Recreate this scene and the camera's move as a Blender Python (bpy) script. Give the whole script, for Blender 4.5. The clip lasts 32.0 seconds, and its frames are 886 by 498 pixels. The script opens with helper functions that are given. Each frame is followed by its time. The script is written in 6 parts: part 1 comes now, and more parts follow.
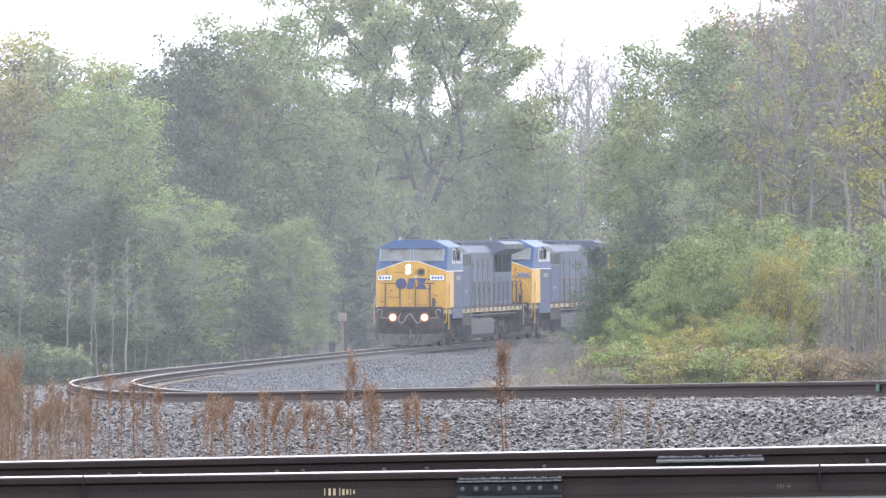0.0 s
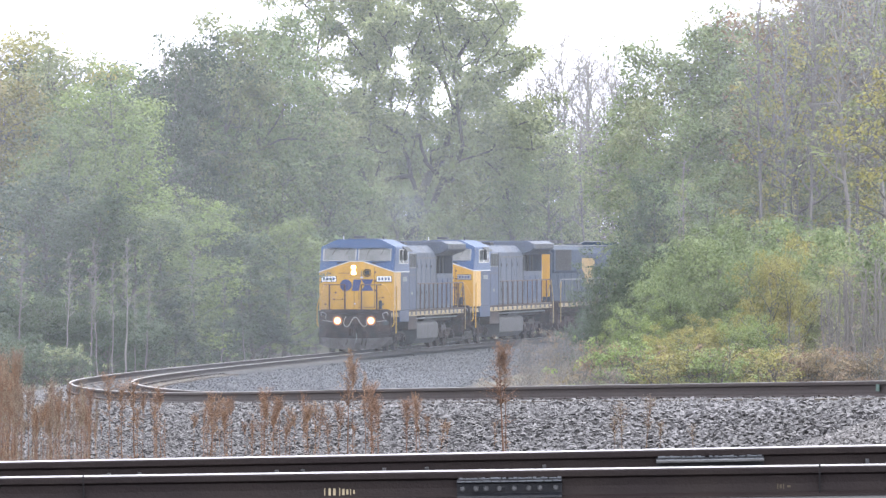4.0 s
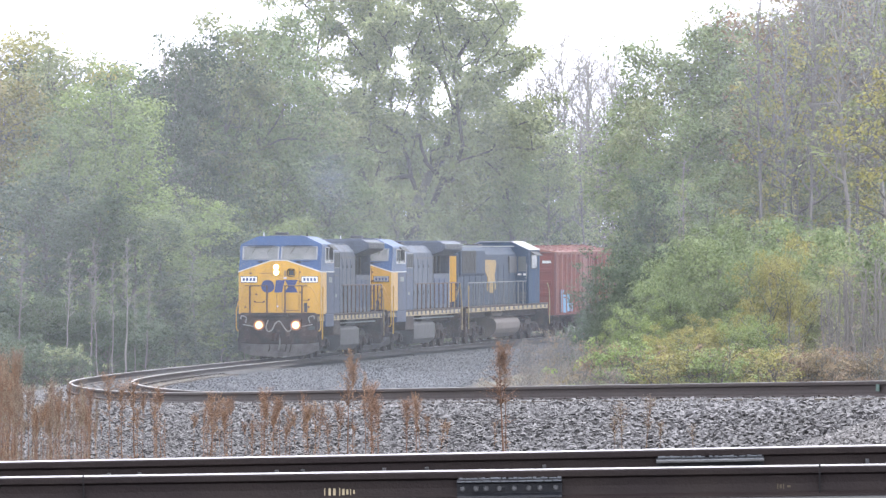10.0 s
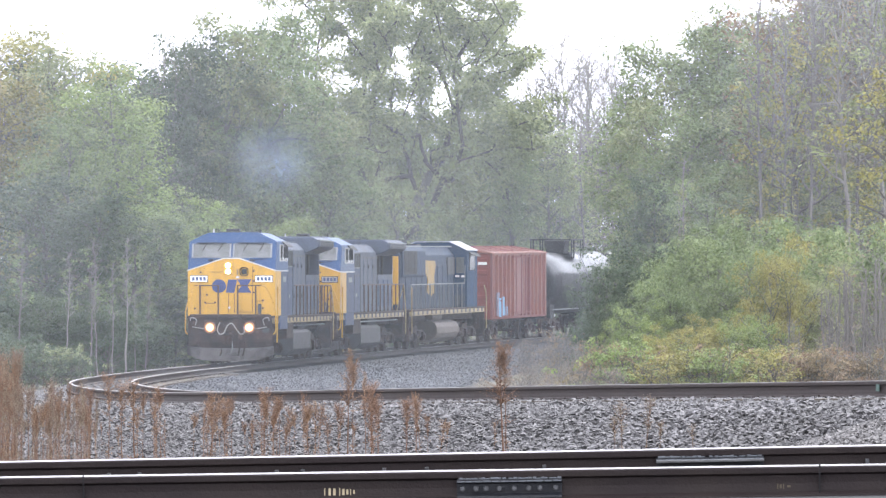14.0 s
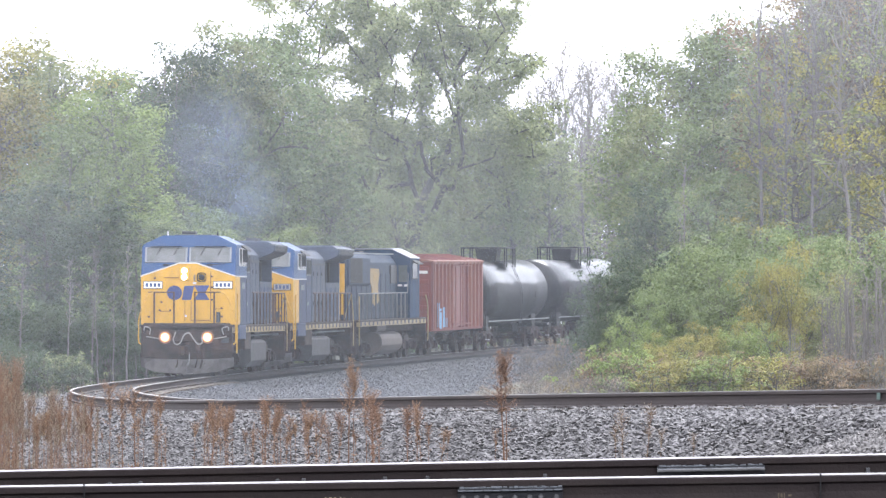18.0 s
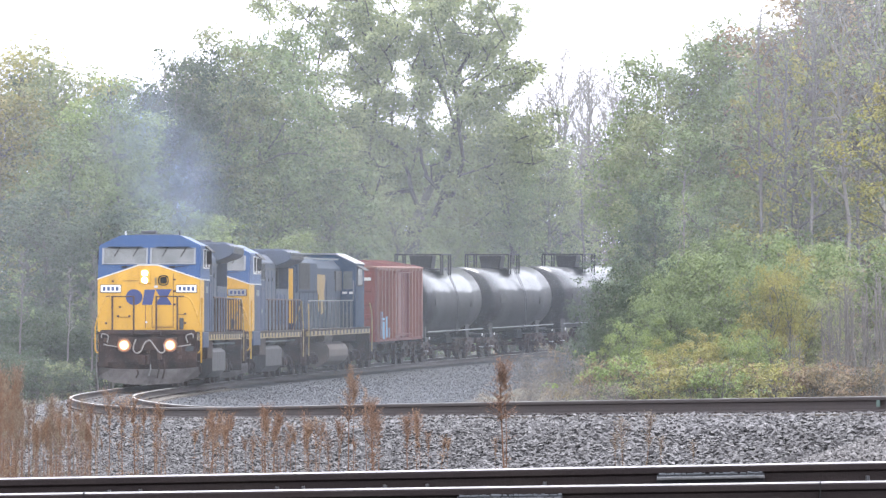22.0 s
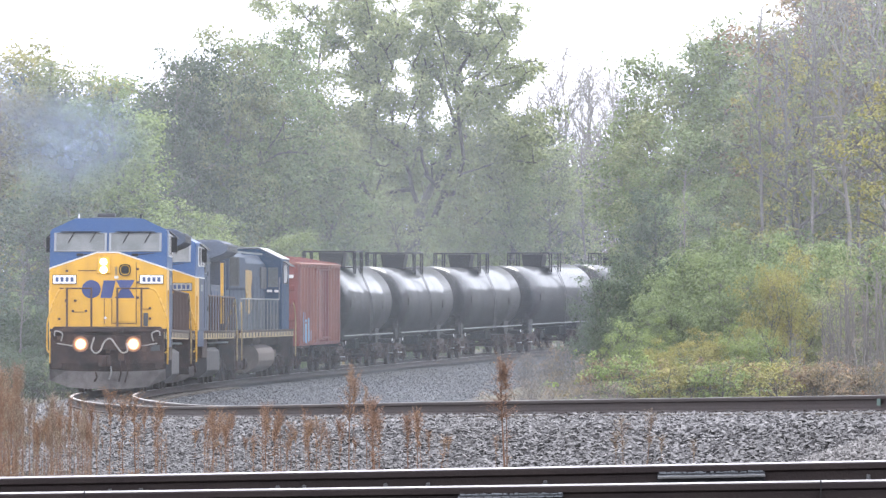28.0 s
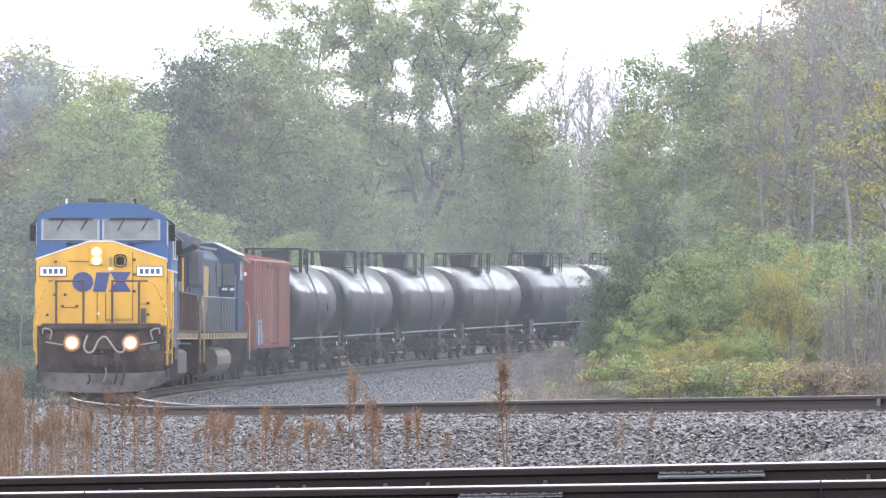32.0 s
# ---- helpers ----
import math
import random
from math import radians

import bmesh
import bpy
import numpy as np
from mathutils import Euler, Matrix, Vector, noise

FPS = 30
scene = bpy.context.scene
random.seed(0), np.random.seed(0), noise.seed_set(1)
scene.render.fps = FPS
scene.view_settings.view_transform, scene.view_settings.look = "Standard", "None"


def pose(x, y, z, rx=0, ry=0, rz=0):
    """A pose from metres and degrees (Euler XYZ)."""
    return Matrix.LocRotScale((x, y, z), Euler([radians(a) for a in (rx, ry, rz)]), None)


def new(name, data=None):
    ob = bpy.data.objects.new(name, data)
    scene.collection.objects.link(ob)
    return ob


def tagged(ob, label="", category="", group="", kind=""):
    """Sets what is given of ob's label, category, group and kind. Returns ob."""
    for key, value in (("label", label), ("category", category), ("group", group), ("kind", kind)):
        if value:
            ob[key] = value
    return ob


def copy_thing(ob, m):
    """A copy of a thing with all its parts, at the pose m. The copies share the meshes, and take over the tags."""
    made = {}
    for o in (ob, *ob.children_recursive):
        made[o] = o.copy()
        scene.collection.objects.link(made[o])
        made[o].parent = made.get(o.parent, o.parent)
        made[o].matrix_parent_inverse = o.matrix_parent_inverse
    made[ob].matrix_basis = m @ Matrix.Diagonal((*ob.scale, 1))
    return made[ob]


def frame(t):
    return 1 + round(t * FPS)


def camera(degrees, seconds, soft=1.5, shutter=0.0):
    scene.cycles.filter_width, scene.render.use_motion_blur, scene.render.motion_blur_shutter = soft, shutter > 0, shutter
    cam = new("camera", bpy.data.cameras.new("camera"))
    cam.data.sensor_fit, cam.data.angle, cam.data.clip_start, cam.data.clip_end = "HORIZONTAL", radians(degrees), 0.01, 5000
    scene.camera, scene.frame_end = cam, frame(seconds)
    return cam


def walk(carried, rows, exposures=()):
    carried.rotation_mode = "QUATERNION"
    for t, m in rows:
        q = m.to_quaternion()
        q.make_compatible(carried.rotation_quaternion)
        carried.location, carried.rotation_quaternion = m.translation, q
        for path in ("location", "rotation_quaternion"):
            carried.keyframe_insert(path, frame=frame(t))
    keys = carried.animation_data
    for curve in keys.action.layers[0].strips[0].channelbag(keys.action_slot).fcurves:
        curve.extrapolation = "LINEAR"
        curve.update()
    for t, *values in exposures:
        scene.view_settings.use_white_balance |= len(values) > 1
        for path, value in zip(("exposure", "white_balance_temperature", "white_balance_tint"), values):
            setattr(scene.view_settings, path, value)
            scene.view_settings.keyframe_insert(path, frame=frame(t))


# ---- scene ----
# ---------------------------------------------------------------- camera
# A long lens on a tripod beside a junction; it is nudged upwards twice and lifted a little.
F = 11480.0                      # focal length in picture units, 1568 across
CAM_Z = 2.8
cam = camera(math.degrees(2 * math.atan(784 / F)), 32.0, soft=1.35)


def aim(dx, dy, lift=0.0):
    """Camera pose for a small turn away from the first aim, in picture units."""
    return pose(0, 0, CAM_Z + lift, 90 + math.degrees((59 + dy) / F), 0, math.degrees(dx / F))


walk(cam, [(t, aim(dx, dy, 0.017 * min(1, max(0, (t - 17.5) / 1.0)))) for t, dx, dy in (
    (0, 0, 0), (5, 0, 0), (10, 0, 0), (16.3, 0, 0), (16.7, 1, 0), (17, 3, -1.5), (17.3, -2, 1), (17.5, -3, 5), (17.8, 0, 9),
    (18, 1.5, 13.5), (18.2, 0, 25), (18.35, -8, 43), (18.5, -3, 42), (18.7, 0, 32), (19, 1.5, 25.3), (19.5, 1, 25), (21, 1, 25), (24, 1, 25),
    (24.5, 4, 19), (24.8, 0, 27), (25, -2, 31), (25.25, 5, 28), (25.5, 11, 24.5), (26, 6, 24), (27, 2, 23), (28, 2, 23), (30, 2, 23),
    (32, 2, 23))])

# ---------------------------------------------------------------- light
SUN_UP, SUN_ROT = radians(52), radians(200)
world = bpy.data.worlds.new("overcast")
world.use_nodes = True
scene.world = world
wn, wl = world.node_tree.nodes, world.node_tree.links
sky = wn.new("ShaderNodeTexSky")
sky.sky_type, sky.sun_disc = "NISHITA", False
sky.sun_elevation, sky.sun_rotation = SUN_UP, SUN_ROT
sky.air_density, sky.dust_density, sky.ozone_density = 1.0, 6.0, 0.5
cloud = wn.new("ShaderNodeMix")
cloud.data_type = "RGBA"
cloud.inputs["Factor"].default_value = 0.86
cloud.inputs["B"].default_value = (9.9, 10.2, 11.6, 1)
wl.new(sky.outputs["Color"], cloud.inputs["A"])
wl.new(cloud.outputs["Result"], wn["Background"].inputs["Color"])
wn["Background"].inputs["Strength"].default_value = 0.1
sun = new("sun", bpy.data.lights.new("sun", "SUN"))
sun.data.energy, sun.data.angle, sun.data.color = 1.3, radians(25), (1, 0.985, 0.96)
sun.rotation_euler = (radians(90) - SUN_UP, 0, math.pi - SUN_ROT + math.pi)
scene.view_settings.exposure = 1.70

# ---------------------------------------------------------------- materials


def material(name, base, rough=0.8, metal=0.0, vary=0.25, scale=3.0, fine=40.0, bump=0.15, second=None, amount=0.35, per_object=0.0, per_island=0.0, emit=0.0, stretch=(1, 1, 1), wet=0.72, shine=0.5):
    """A surface with variation at two scales: broad stains towards `second`, fine grain, relief."""
    base = [c * wet for c in base]          # tone scale: dims all but the leaves, so foliage stands brighter when exposed
    second = [c * wet for c in second] if second else None
    m = bpy.data.materials.new(name)
    m.use_nodes = True
    n, l = m.node_tree.nodes, m.node_tree.links
    p = n["Principled BSDF"]
    p.inputs["Roughness"].default_value = rough
    p.inputs["Metallic"].default_value = metal
    p.inputs["Specular IOR Level"].default_value = shine
    co = n.new("ShaderNodeTexCoord")
    mp = n.new("ShaderNodeMapping")
    mp.inputs["Scale"].default_value = stretch
    l.new(co.outputs["Object"], mp.inputs["Vector"])
    big = n.new("ShaderNodeTexNoise")
    big.inputs["Scale"].default_value, big.inputs["Detail"].default_value = scale, 5
    small = n.new("ShaderNodeTexNoise")
    small.inputs["Scale"].default_value, small.inputs["Detail"].default_value = fine, 3
    for tex in (big, small):
        l.new(mp.outputs["Vector"], tex.inputs["Vector"])
    ramp = n.new("ShaderNodeValToRGB")
    ramp.color_ramp.elements[0].position, ramp.color_ramp.elements[1].position = 0.42, 0.68
    l.new(big.outputs["Fac"], ramp.inputs["Fac"])
    mix = n.new("ShaderNodeMix")
    mix.data_type = "RGBA"
    mix.inputs["A"].default_value = (*base, 1)
    mix.inputs["B"].default_value = (*(second or [c * 0.6 for c in base]), 1)
    k = n.new("ShaderNodeMath")
    k.operation = "MULTIPLY"
    k.inputs[1].default_value = amount
    l.new(ramp.outputs["Color"], k.inputs[0])
    l.new(k.outputs[0], mix.inputs["Factor"])
    hsv = n.new("ShaderNodeHueSaturation")
    l.new(mix.outputs["Result"], hsv.inputs["Color"])
    mr = n.new("ShaderNodeMapRange")
    mr.inputs["To Min"].default_value, mr.inputs["To Max"].default_value = 1 - vary, 1 + vary
    l.new(small.outputs["Fac"], mr.inputs["Value"])
    value = mr.outputs["Result"]
    for node, out, spread in (("ShaderNodeObjectInfo", "Random", per_object), ("ShaderNodeNewGeometry", "Random Per Island", per_island)):
        if spread:
            info = n.new(node)
            r = n.new("ShaderNodeMapRange")
            r.inputs["To Min"].default_value, r.inputs["To Max"].default_value = 1 - spread, 1 + spread
            l.new(info.outputs[out], r.inputs["Value"])
            mul = n.new("ShaderNodeMath")
            mul.operation = "MULTIPLY"
            l.new(value, mul.inputs[0])
            l.new(r.outputs["Result"], mul.inputs[1])
            value = mul.outputs[0]
            hue = n.new("ShaderNodeMapRange")
            hue.inputs["To Min"].default_value, hue.inputs["To Max"].default_value = 0.5 - spread * 0.05, 0.5 + spread * 0.05
            l.new(info.outputs[out], hue.inputs["Value"])
            if not hsv.inputs["Hue"].is_linked:
                l.new(hue.outputs["Result"], hsv.inputs["Hue"])
    l.new(value, hsv.inputs["Value"])
    l.new(hsv.outputs["Color"], p.inputs["Base Color"])
    if bump:
        b = n.new("ShaderNodeBump")
        b.inputs["Strength"].default_value, b.inputs["Distance"].default_value = bump, 0.02
        l.new(small.outputs["Fac"], b.inputs["Height"])
        l.new(b.outputs["Normal"], p.inputs["Normal"])
    if emit:
        l.new(hsv.outputs["Color"], p.inputs["Emission Color"])
        p.inputs["Emission Strength"].default_value = emit
    return m


def leaf_material(name, base, second, through_light=0.27, vary=0.3):
    """Leaves: two tints by broad patches, a spread per leaf and per plant, some light passes through."""
    m = material(name, base, 0.55, 0, 0.2, 0.75, 3.0, 0, second, 0.9, 0.16, vary, wet=1.0)
    n, l = m.node_tree.nodes, m.node_tree.links
    p = n["Principled BSDF"]
    p.inputs["Specular IOR Level"].default_value = 0.1
    t = n.new("ShaderNodeBsdfTranslucent")
    l.new(p.inputs["Base Color"].links[0].from_socket, t.inputs["Color"])
    mix = n.new("ShaderNodeMixShader")
    mix.inputs["Fac"].default_value = through_light
    l.new(p.outputs["BSDF"], mix.inputs[1])
    l.new(t.outputs["BSDF"], mix.inputs[2])
    l.new(mix.outputs["Shader"], n["Material Output"].inputs["Surface"])
    return m


M_GRASS = material("rough_grass", (0.085, 0.085, 0.05), 0.9, 0, 0.5, 0.2, 8, 0.5, (0.12, 0.095, 0.06), 0.8)
# near-black: the shade in the gaps between stones is put into the bed's colour
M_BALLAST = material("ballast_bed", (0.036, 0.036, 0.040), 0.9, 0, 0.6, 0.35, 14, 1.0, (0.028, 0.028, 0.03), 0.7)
M_STONE = material("ballast_stone", (0.152, 0.148, 0.154), 0.75, 0, 0.3, 0.5, 25, 0.3, (0.100, 0.096, 0.098), 0.8, 0, 0.45)
# darker and bluer than the stones of the bank
M_FLATSTONE = material("bluish_flat_ballast", (0.098, 0.104, 0.120), 0.7, 0, 0.3, 0.5, 25, 0.3, (0.088, 0.092, 0.102), 0.8, 0, 0.22)
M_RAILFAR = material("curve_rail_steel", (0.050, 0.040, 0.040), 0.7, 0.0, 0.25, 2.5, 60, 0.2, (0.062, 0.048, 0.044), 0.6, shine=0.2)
M_PALE = material("pale_stone", (0.19, 0.182, 0.182), 0.85, 0, 0.25, 1, 25, 0.3, (0.165, 0.158, 0.155), 0.6, 0, 0.4)
M_RAIL = material("rail_steel_brown", (0.020, 0.0135, 0.014), 0.65, 0.0, 0.3, 2.5, 60, 0.2, (0.03, 0.022, 0.019), 0.6, shine=0.25)
M_RAILTOP = material("rail_running_surface", (0.56, 0.55, 0.575), 0.5, 0.85, 0.1, 1.5, 60, 0.03, (0.46, 0.44, 0.44), 0.5, stretch=(0.2, 1, 1))
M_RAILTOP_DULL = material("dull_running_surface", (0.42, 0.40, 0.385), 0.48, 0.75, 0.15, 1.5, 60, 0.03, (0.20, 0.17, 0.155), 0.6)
M_BAR = material("joint_bar_steel", (0.018, 0.02, 0.026), 0.55, 0.1, 0.3, 8, 60, 0.2, (0.03, 0.03, 0.034), 0.6, shine=0.3)
M_BOLT = material("worn_bolt_steel", (0.085, 0.088, 0.095), 0.4, 0.4, 0.3, 20, 80, 0.1)
M_FLANGE = material("dull_flange_steel", (0.12, 0.122, 0.128), 0.6, 0.1, 0.3, 9, 60, 0.2, (0.07, 0.07, 0.075), 0.6)
# paler blue-grey for the lumps and the lip of the joint bars
M_BARPALE = material("pale_blue_grey_bar_edge", (0.13, 0.145, 0.165), 0.6, 0, 0.3, 20, 80, 0.2, (0.06, 0.065, 0.07), 0.6)
M_TIE = material("tie_wood", (0.09, 0.075, 0.062), 0.9, 0, 0.4, 2, 30, 0.4, (0.14, 0.12, 0.10), 0.6, 0.3)
M_GREENMARK = material("green_paint_mark", (0.085, 0.15, 0.13), 0.7)
M_CHALK = material("chalk_mark", (0.55, 0.47, 0.30), 0.9)
M_FAINT = material("faint_chalk", (0.11, 0.09, 0.06), 0.9)
M_YELLOW = material("loco_yellow_paint", (0.78, 0.445, 0.066), 0.42, 0, 0.12, 2.2, 30, 0.04, (0.46, 0.27, 0.06), 0.55, stretch=(1, 1, 0.22), shine=0.22)
M_BLUE = material("loco_blue_paint", (0.021, 0.076, 0.210), 0.4, 0, 0.1, 1.2, 30, 0.04, (0.034, 0.078, 0.165), 0.5, stretch=(1, 1, 0.4), shine=0.22)
M_NAVY = material("loco_dark_blue_paint", (0.012, 0.050, 0.12), 0.7, 0, 0.15, 1.0, 30, 0.04, (0.035, 0.05, 0.07), 0.5, stretch=(1, 1, 0.3), shine=0.1)
# grey pushed towards blue: the haze's tint is mixed into the paint
M_GREY = material("loco_hazy_grey_paint", (0.088, 0.110, 0.158), 0.6, 0, 0.12, 0.9, 30, 0.05, (0.06, 0.062, 0.07), 0.7, stretch=(1, 1, 0.3), shine=0.22)
M_DARK = material("loco_underframe_grime", (0.034, 0.024, 0.023), 0.8, 0, 0.5, 2.4, 20, 0.2, (0.11, 0.068, 0.054), 0.6, shine=0.22)
M_PLOW = material("dusty_plow_steel", (0.225, 0.205, 0.20), 0.7, 0, 0.25, 2.5, 40, 0.1, (0.07, 0.06, 0.06), 0.8)
M_TANK = material("fuel_tank_dusty_grey", (0.088, 0.086, 0.09), 0.7, 0, 0.25, 2, 30, 0.08, (0.05, 0.045, 0.044), 0.8, shine=0.22)
M_WHITE = material("white_paint", (0.75, 0.74, 0.72), 0.5, 0, 0.06, 2, 30, 0.02, (0.6, 0.58, 0.55), 0.4)
M_BLACK = material("black_paint", (0.018, 0.018, 0.02), 0.6, 0, 0.3, 2, 30, 0.05, shine=0.15)
M_RED = material("boxcar_oxide_red_paint", (0.20, 0.052, 0.044), 0.65, 0, 0.15, 0.8, 20, 0.06, (0.17, 0.055, 0.045), 0.7, stretch=(1, 1, 0.25), shine=0.22)
M_GRAFFITI = material("blue_sprayed_paint", (0.10, 0.28, 0.46), 0.5, 0, 0.1, 2, 20, 0.02)
M_HOSE = material("rubber_hose_dusty", (0.34, 0.31, 0.29), 0.7)
M_STEEL = material("bare_steel", (0.32, 0.31, 0.31), 0.4, 0.7)
M_LAMP = material("headlight_glow", (1.0, 0.80, 0.56), 0.4, emit=7.0, bump=0, vary=0.02, wet=1.0)


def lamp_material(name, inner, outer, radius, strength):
    """A lit lamp with its halo painted in: white-hot middle fading to orange at a widened rim."""
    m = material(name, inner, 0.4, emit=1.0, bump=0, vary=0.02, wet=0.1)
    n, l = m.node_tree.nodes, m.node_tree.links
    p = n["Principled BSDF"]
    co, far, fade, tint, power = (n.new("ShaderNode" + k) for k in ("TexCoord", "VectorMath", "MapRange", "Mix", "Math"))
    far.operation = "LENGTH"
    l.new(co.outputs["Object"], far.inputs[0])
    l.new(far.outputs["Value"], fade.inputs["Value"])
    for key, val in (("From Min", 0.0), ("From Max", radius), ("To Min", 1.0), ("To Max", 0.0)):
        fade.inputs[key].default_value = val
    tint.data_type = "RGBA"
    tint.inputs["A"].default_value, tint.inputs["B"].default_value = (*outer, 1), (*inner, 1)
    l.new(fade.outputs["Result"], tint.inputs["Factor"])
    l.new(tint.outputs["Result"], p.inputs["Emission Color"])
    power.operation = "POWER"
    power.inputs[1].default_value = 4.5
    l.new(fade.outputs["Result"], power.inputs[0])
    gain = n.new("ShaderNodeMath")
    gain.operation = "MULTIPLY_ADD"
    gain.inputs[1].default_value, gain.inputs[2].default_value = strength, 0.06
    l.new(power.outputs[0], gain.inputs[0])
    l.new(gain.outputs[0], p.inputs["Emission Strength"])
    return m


M_DITCH = lamp_material("ditch_light_halo", (1.0, 0.60, 0.30), (1.0, 0.24, 0.07), 0.21, 80.0)
M_GLASS = material("cab_window_glass", (0.11, 0.125, 0.132), 0.12, 0, 0.15, 1.5, 10, 0, (0.20, 0.215, 0.225), 0.7, shine=0.4)
M_BARK = material("bark", (0.155, 0.148, 0.125), 0.9, 0, 0.35, 1.5, 18, 0.5, (0.09, 0.08, 0.07), 0.6, 0.2, stretch=(1, 1, 0.3))
# darker than the bark of the other trees
M_ASHBARK = material("dark_ash_bark", (0.10, 0.092, 0.08), 0.9, 0, 0.35, 1.5, 18, 0.5, (0.05, 0.045, 0.04), 0.6, 0.2, stretch=(1, 1, 0.3))
M_PALEBARK = material("pale_bark", (0.24, 0.225, 0.21), 0.9, 0, 0.3, 1.5, 18, 0.4, (0.14, 0.13, 0.12), 0.6, 0.2, stretch=(1, 1, 0.3))
L_ASH = leaf_material("ash_leaves", (0.222, 0.245, 0.118), (0.156, 0.178, 0.086))
L_GREEN = leaf_material("green_leaves", (0.182, 0.226, 0.100), (0.112, 0.152, 0.072))
# deep green, darkened further to give the low bushes the understory's shade
L_DEEP = leaf_material("deep_green_leaves", (0.078, 0.104, 0.060), (0.052, 0.074, 0.046))
L_LIGHT = leaf_material("light_green_leaves", (0.225, 0.285, 0.098), (0.138, 0.188, 0.072))
L_YELLOW = leaf_material("yellowing_leaves", (0.26, 0.235, 0.08), (0.17, 0.185, 0.07))
L_RUST = leaf_material("rusty_leaves", (0.25, 0.175, 0.11), (0.19, 0.18, 0.10))
L_WEED = leaf_material("dead_goldenrod", (0.25, 0.16, 0.108), (0.16, 0.105, 0.072), 0.25)
L_DEADGREY = leaf_material("dead_brush", (0.25, 0.21, 0.165), (0.19, 0.165, 0.13), 0.2)

# ---------------------------------------------------------------- mesh helpers


def thing(name, label, category, group="", kind="", m=None):
    ob = new(name)
    if m is not None:
        ob.matrix_basis = m
    return tagged(ob, label, category, group, kind)


def part(name, bm, mat, parent, label="", at=None, smooth=False):
    """Links a bmesh as one mesh object under a thing or a part."""
    me = bpy.data.meshes.new(name)
    bm.to_mesh(me)
    bm.free()
    return part_of(name, me, mat, parent, label, at, smooth)


def part_of(name, me, mat, parent, label="", at=None, smooth=False):
    if mat is not None and not me.materials:
        for x in mat if isinstance(mat, (list, tuple)) else (mat,):
            me.materials.append(x)
    if smooth:
        me.shade_smooth()
    ob = new(name, me)
    ob.parent = parent
    if at is not None:
        ob.matrix_basis = at
    return tagged(ob, label)


def arrays(name, verts, faces, mat, smooth=False):
    """A mesh from numpy arrays; faces all have the same number of corners."""
    me = bpy.data.meshes.new(name)
    k = faces.shape[1]
    me.vertices.add(len(verts))
    me.vertices.foreach_set("co", verts.astype(np.float32).ravel())
    me.loops.add(faces.size)
    me.loops.foreach_set("vertex_index", faces.astype(np.int32).ravel())
    me.polygons.add(len(faces))
    me.polygons.foreach_set("loop_start", np.arange(0, faces.size, k, dtype=np.int32))
    me.update(calc_edges=True)
    if not smooth:
        me.shade_flat()
    me.materials.append(mat)
    return me


def box(bm, x0, x1, y0, y1, z0, z1, bevel=0.0):
    got = bmesh.ops.create_cube(bm, size=1, matrix=Matrix.LocRotScale(((x0 + x1) / 2, (y0 + y1) / 2, (z0 + z1) / 2), None, (x1 - x0, y1 - y0, z1 - z0)))
    if bevel:
        edges = list({e for v in got["verts"] for e in v.link_edges})
        bmesh.ops.bevel(bm, geom=edges, offset=bevel, segments=2, affect="EDGES", profile=0.5)
    return bm


def boxed(*a, **k):
    return box(bmesh.new(), *a, **k)


def rod(bm, a, b, r, r2=None, n=8):
    a, b = Vector(a), Vector(b)
    d = b - a
    bmesh.ops.create_cone(bm, cap_ends=True, segments=n, radius1=r, radius2=r if r2 is None else r2, depth=d.length,
                          matrix=Matrix.Translation((a + b) / 2) @ d.to_track_quat("Z", "Y").to_matrix().to_4x4())
    return bm


def tube(bm, pts, r, n=6):
    for a, b in zip(pts, pts[1:]):
        rod(bm, a, b, r, n=n)
    return bm


def prism(bm, outline, axis, a, b, bevel=0.0):
    """Extrudes a closed outline of (u, v) along an axis: x takes (y, z), y takes (x, z), z takes (x, y)."""
    def at(u, v, w):
        return {"x": (w, u, v), "y": (u, w, v), "z": (u, v, w)}[axis]
    lo = [bm.verts.new(at(u, v, a)) for u, v in outline]
    hi = [bm.verts.new(at(u, v, b)) for u, v in outline]
    faces = [bm.faces.new(lo), bm.faces.new(hi[::-1])]
    k = len(outline)
    faces += [bm.faces.new((lo[i], hi[i], hi[(i + 1) % k], lo[(i + 1) % k])) for i in range(k)]
    bmesh.ops.recalc_face_normals(bm, faces=faces)
    if bevel:
        bmesh.ops.bevel(bm, geom=list({e for f in faces for e in f.edges}), offset=bevel, segments=2, affect="EDGES", profile=0.5)
    return bm


# ---------------------------------------------------------------- the curve of the line
# s runs along the line towards the camera; s = 0 is where the train's front is after 16 s.
PATH0 = (-7.93, 217.35)
HEAD = (-0.05738, 0.0015826, 1.166e-6, 4.9505e-8)
S = np.arange(-420.0, 200.25, 0.25)


def heading(s):
    c = np.clip(s, -110, 160)
    h = HEAD[0] + HEAD[1] * c + HEAD[2] * c ** 2 + HEAD[3] * c ** 3
    return h + np.where(s < -110, (s + 110) * 0.0027, 0) + np.where(s > 160, (s - 160) * 0.004, 0)


_mid = (S[1:] + S[:-1]) / 2
_x = np.concatenate(([0], np.cumsum(np.sin(heading(_mid)) * 0.25)))
_y = np.concatenate(([0], np.cumsum(-np.cos(heading(_mid)) * 0.25)))
PX = _x - np.interp(0, S, _x) + PATH0[0]
PY = _y - np.interp(0, S, _y) + PATH0[1]
_c = np.clip(S, -100, 150)
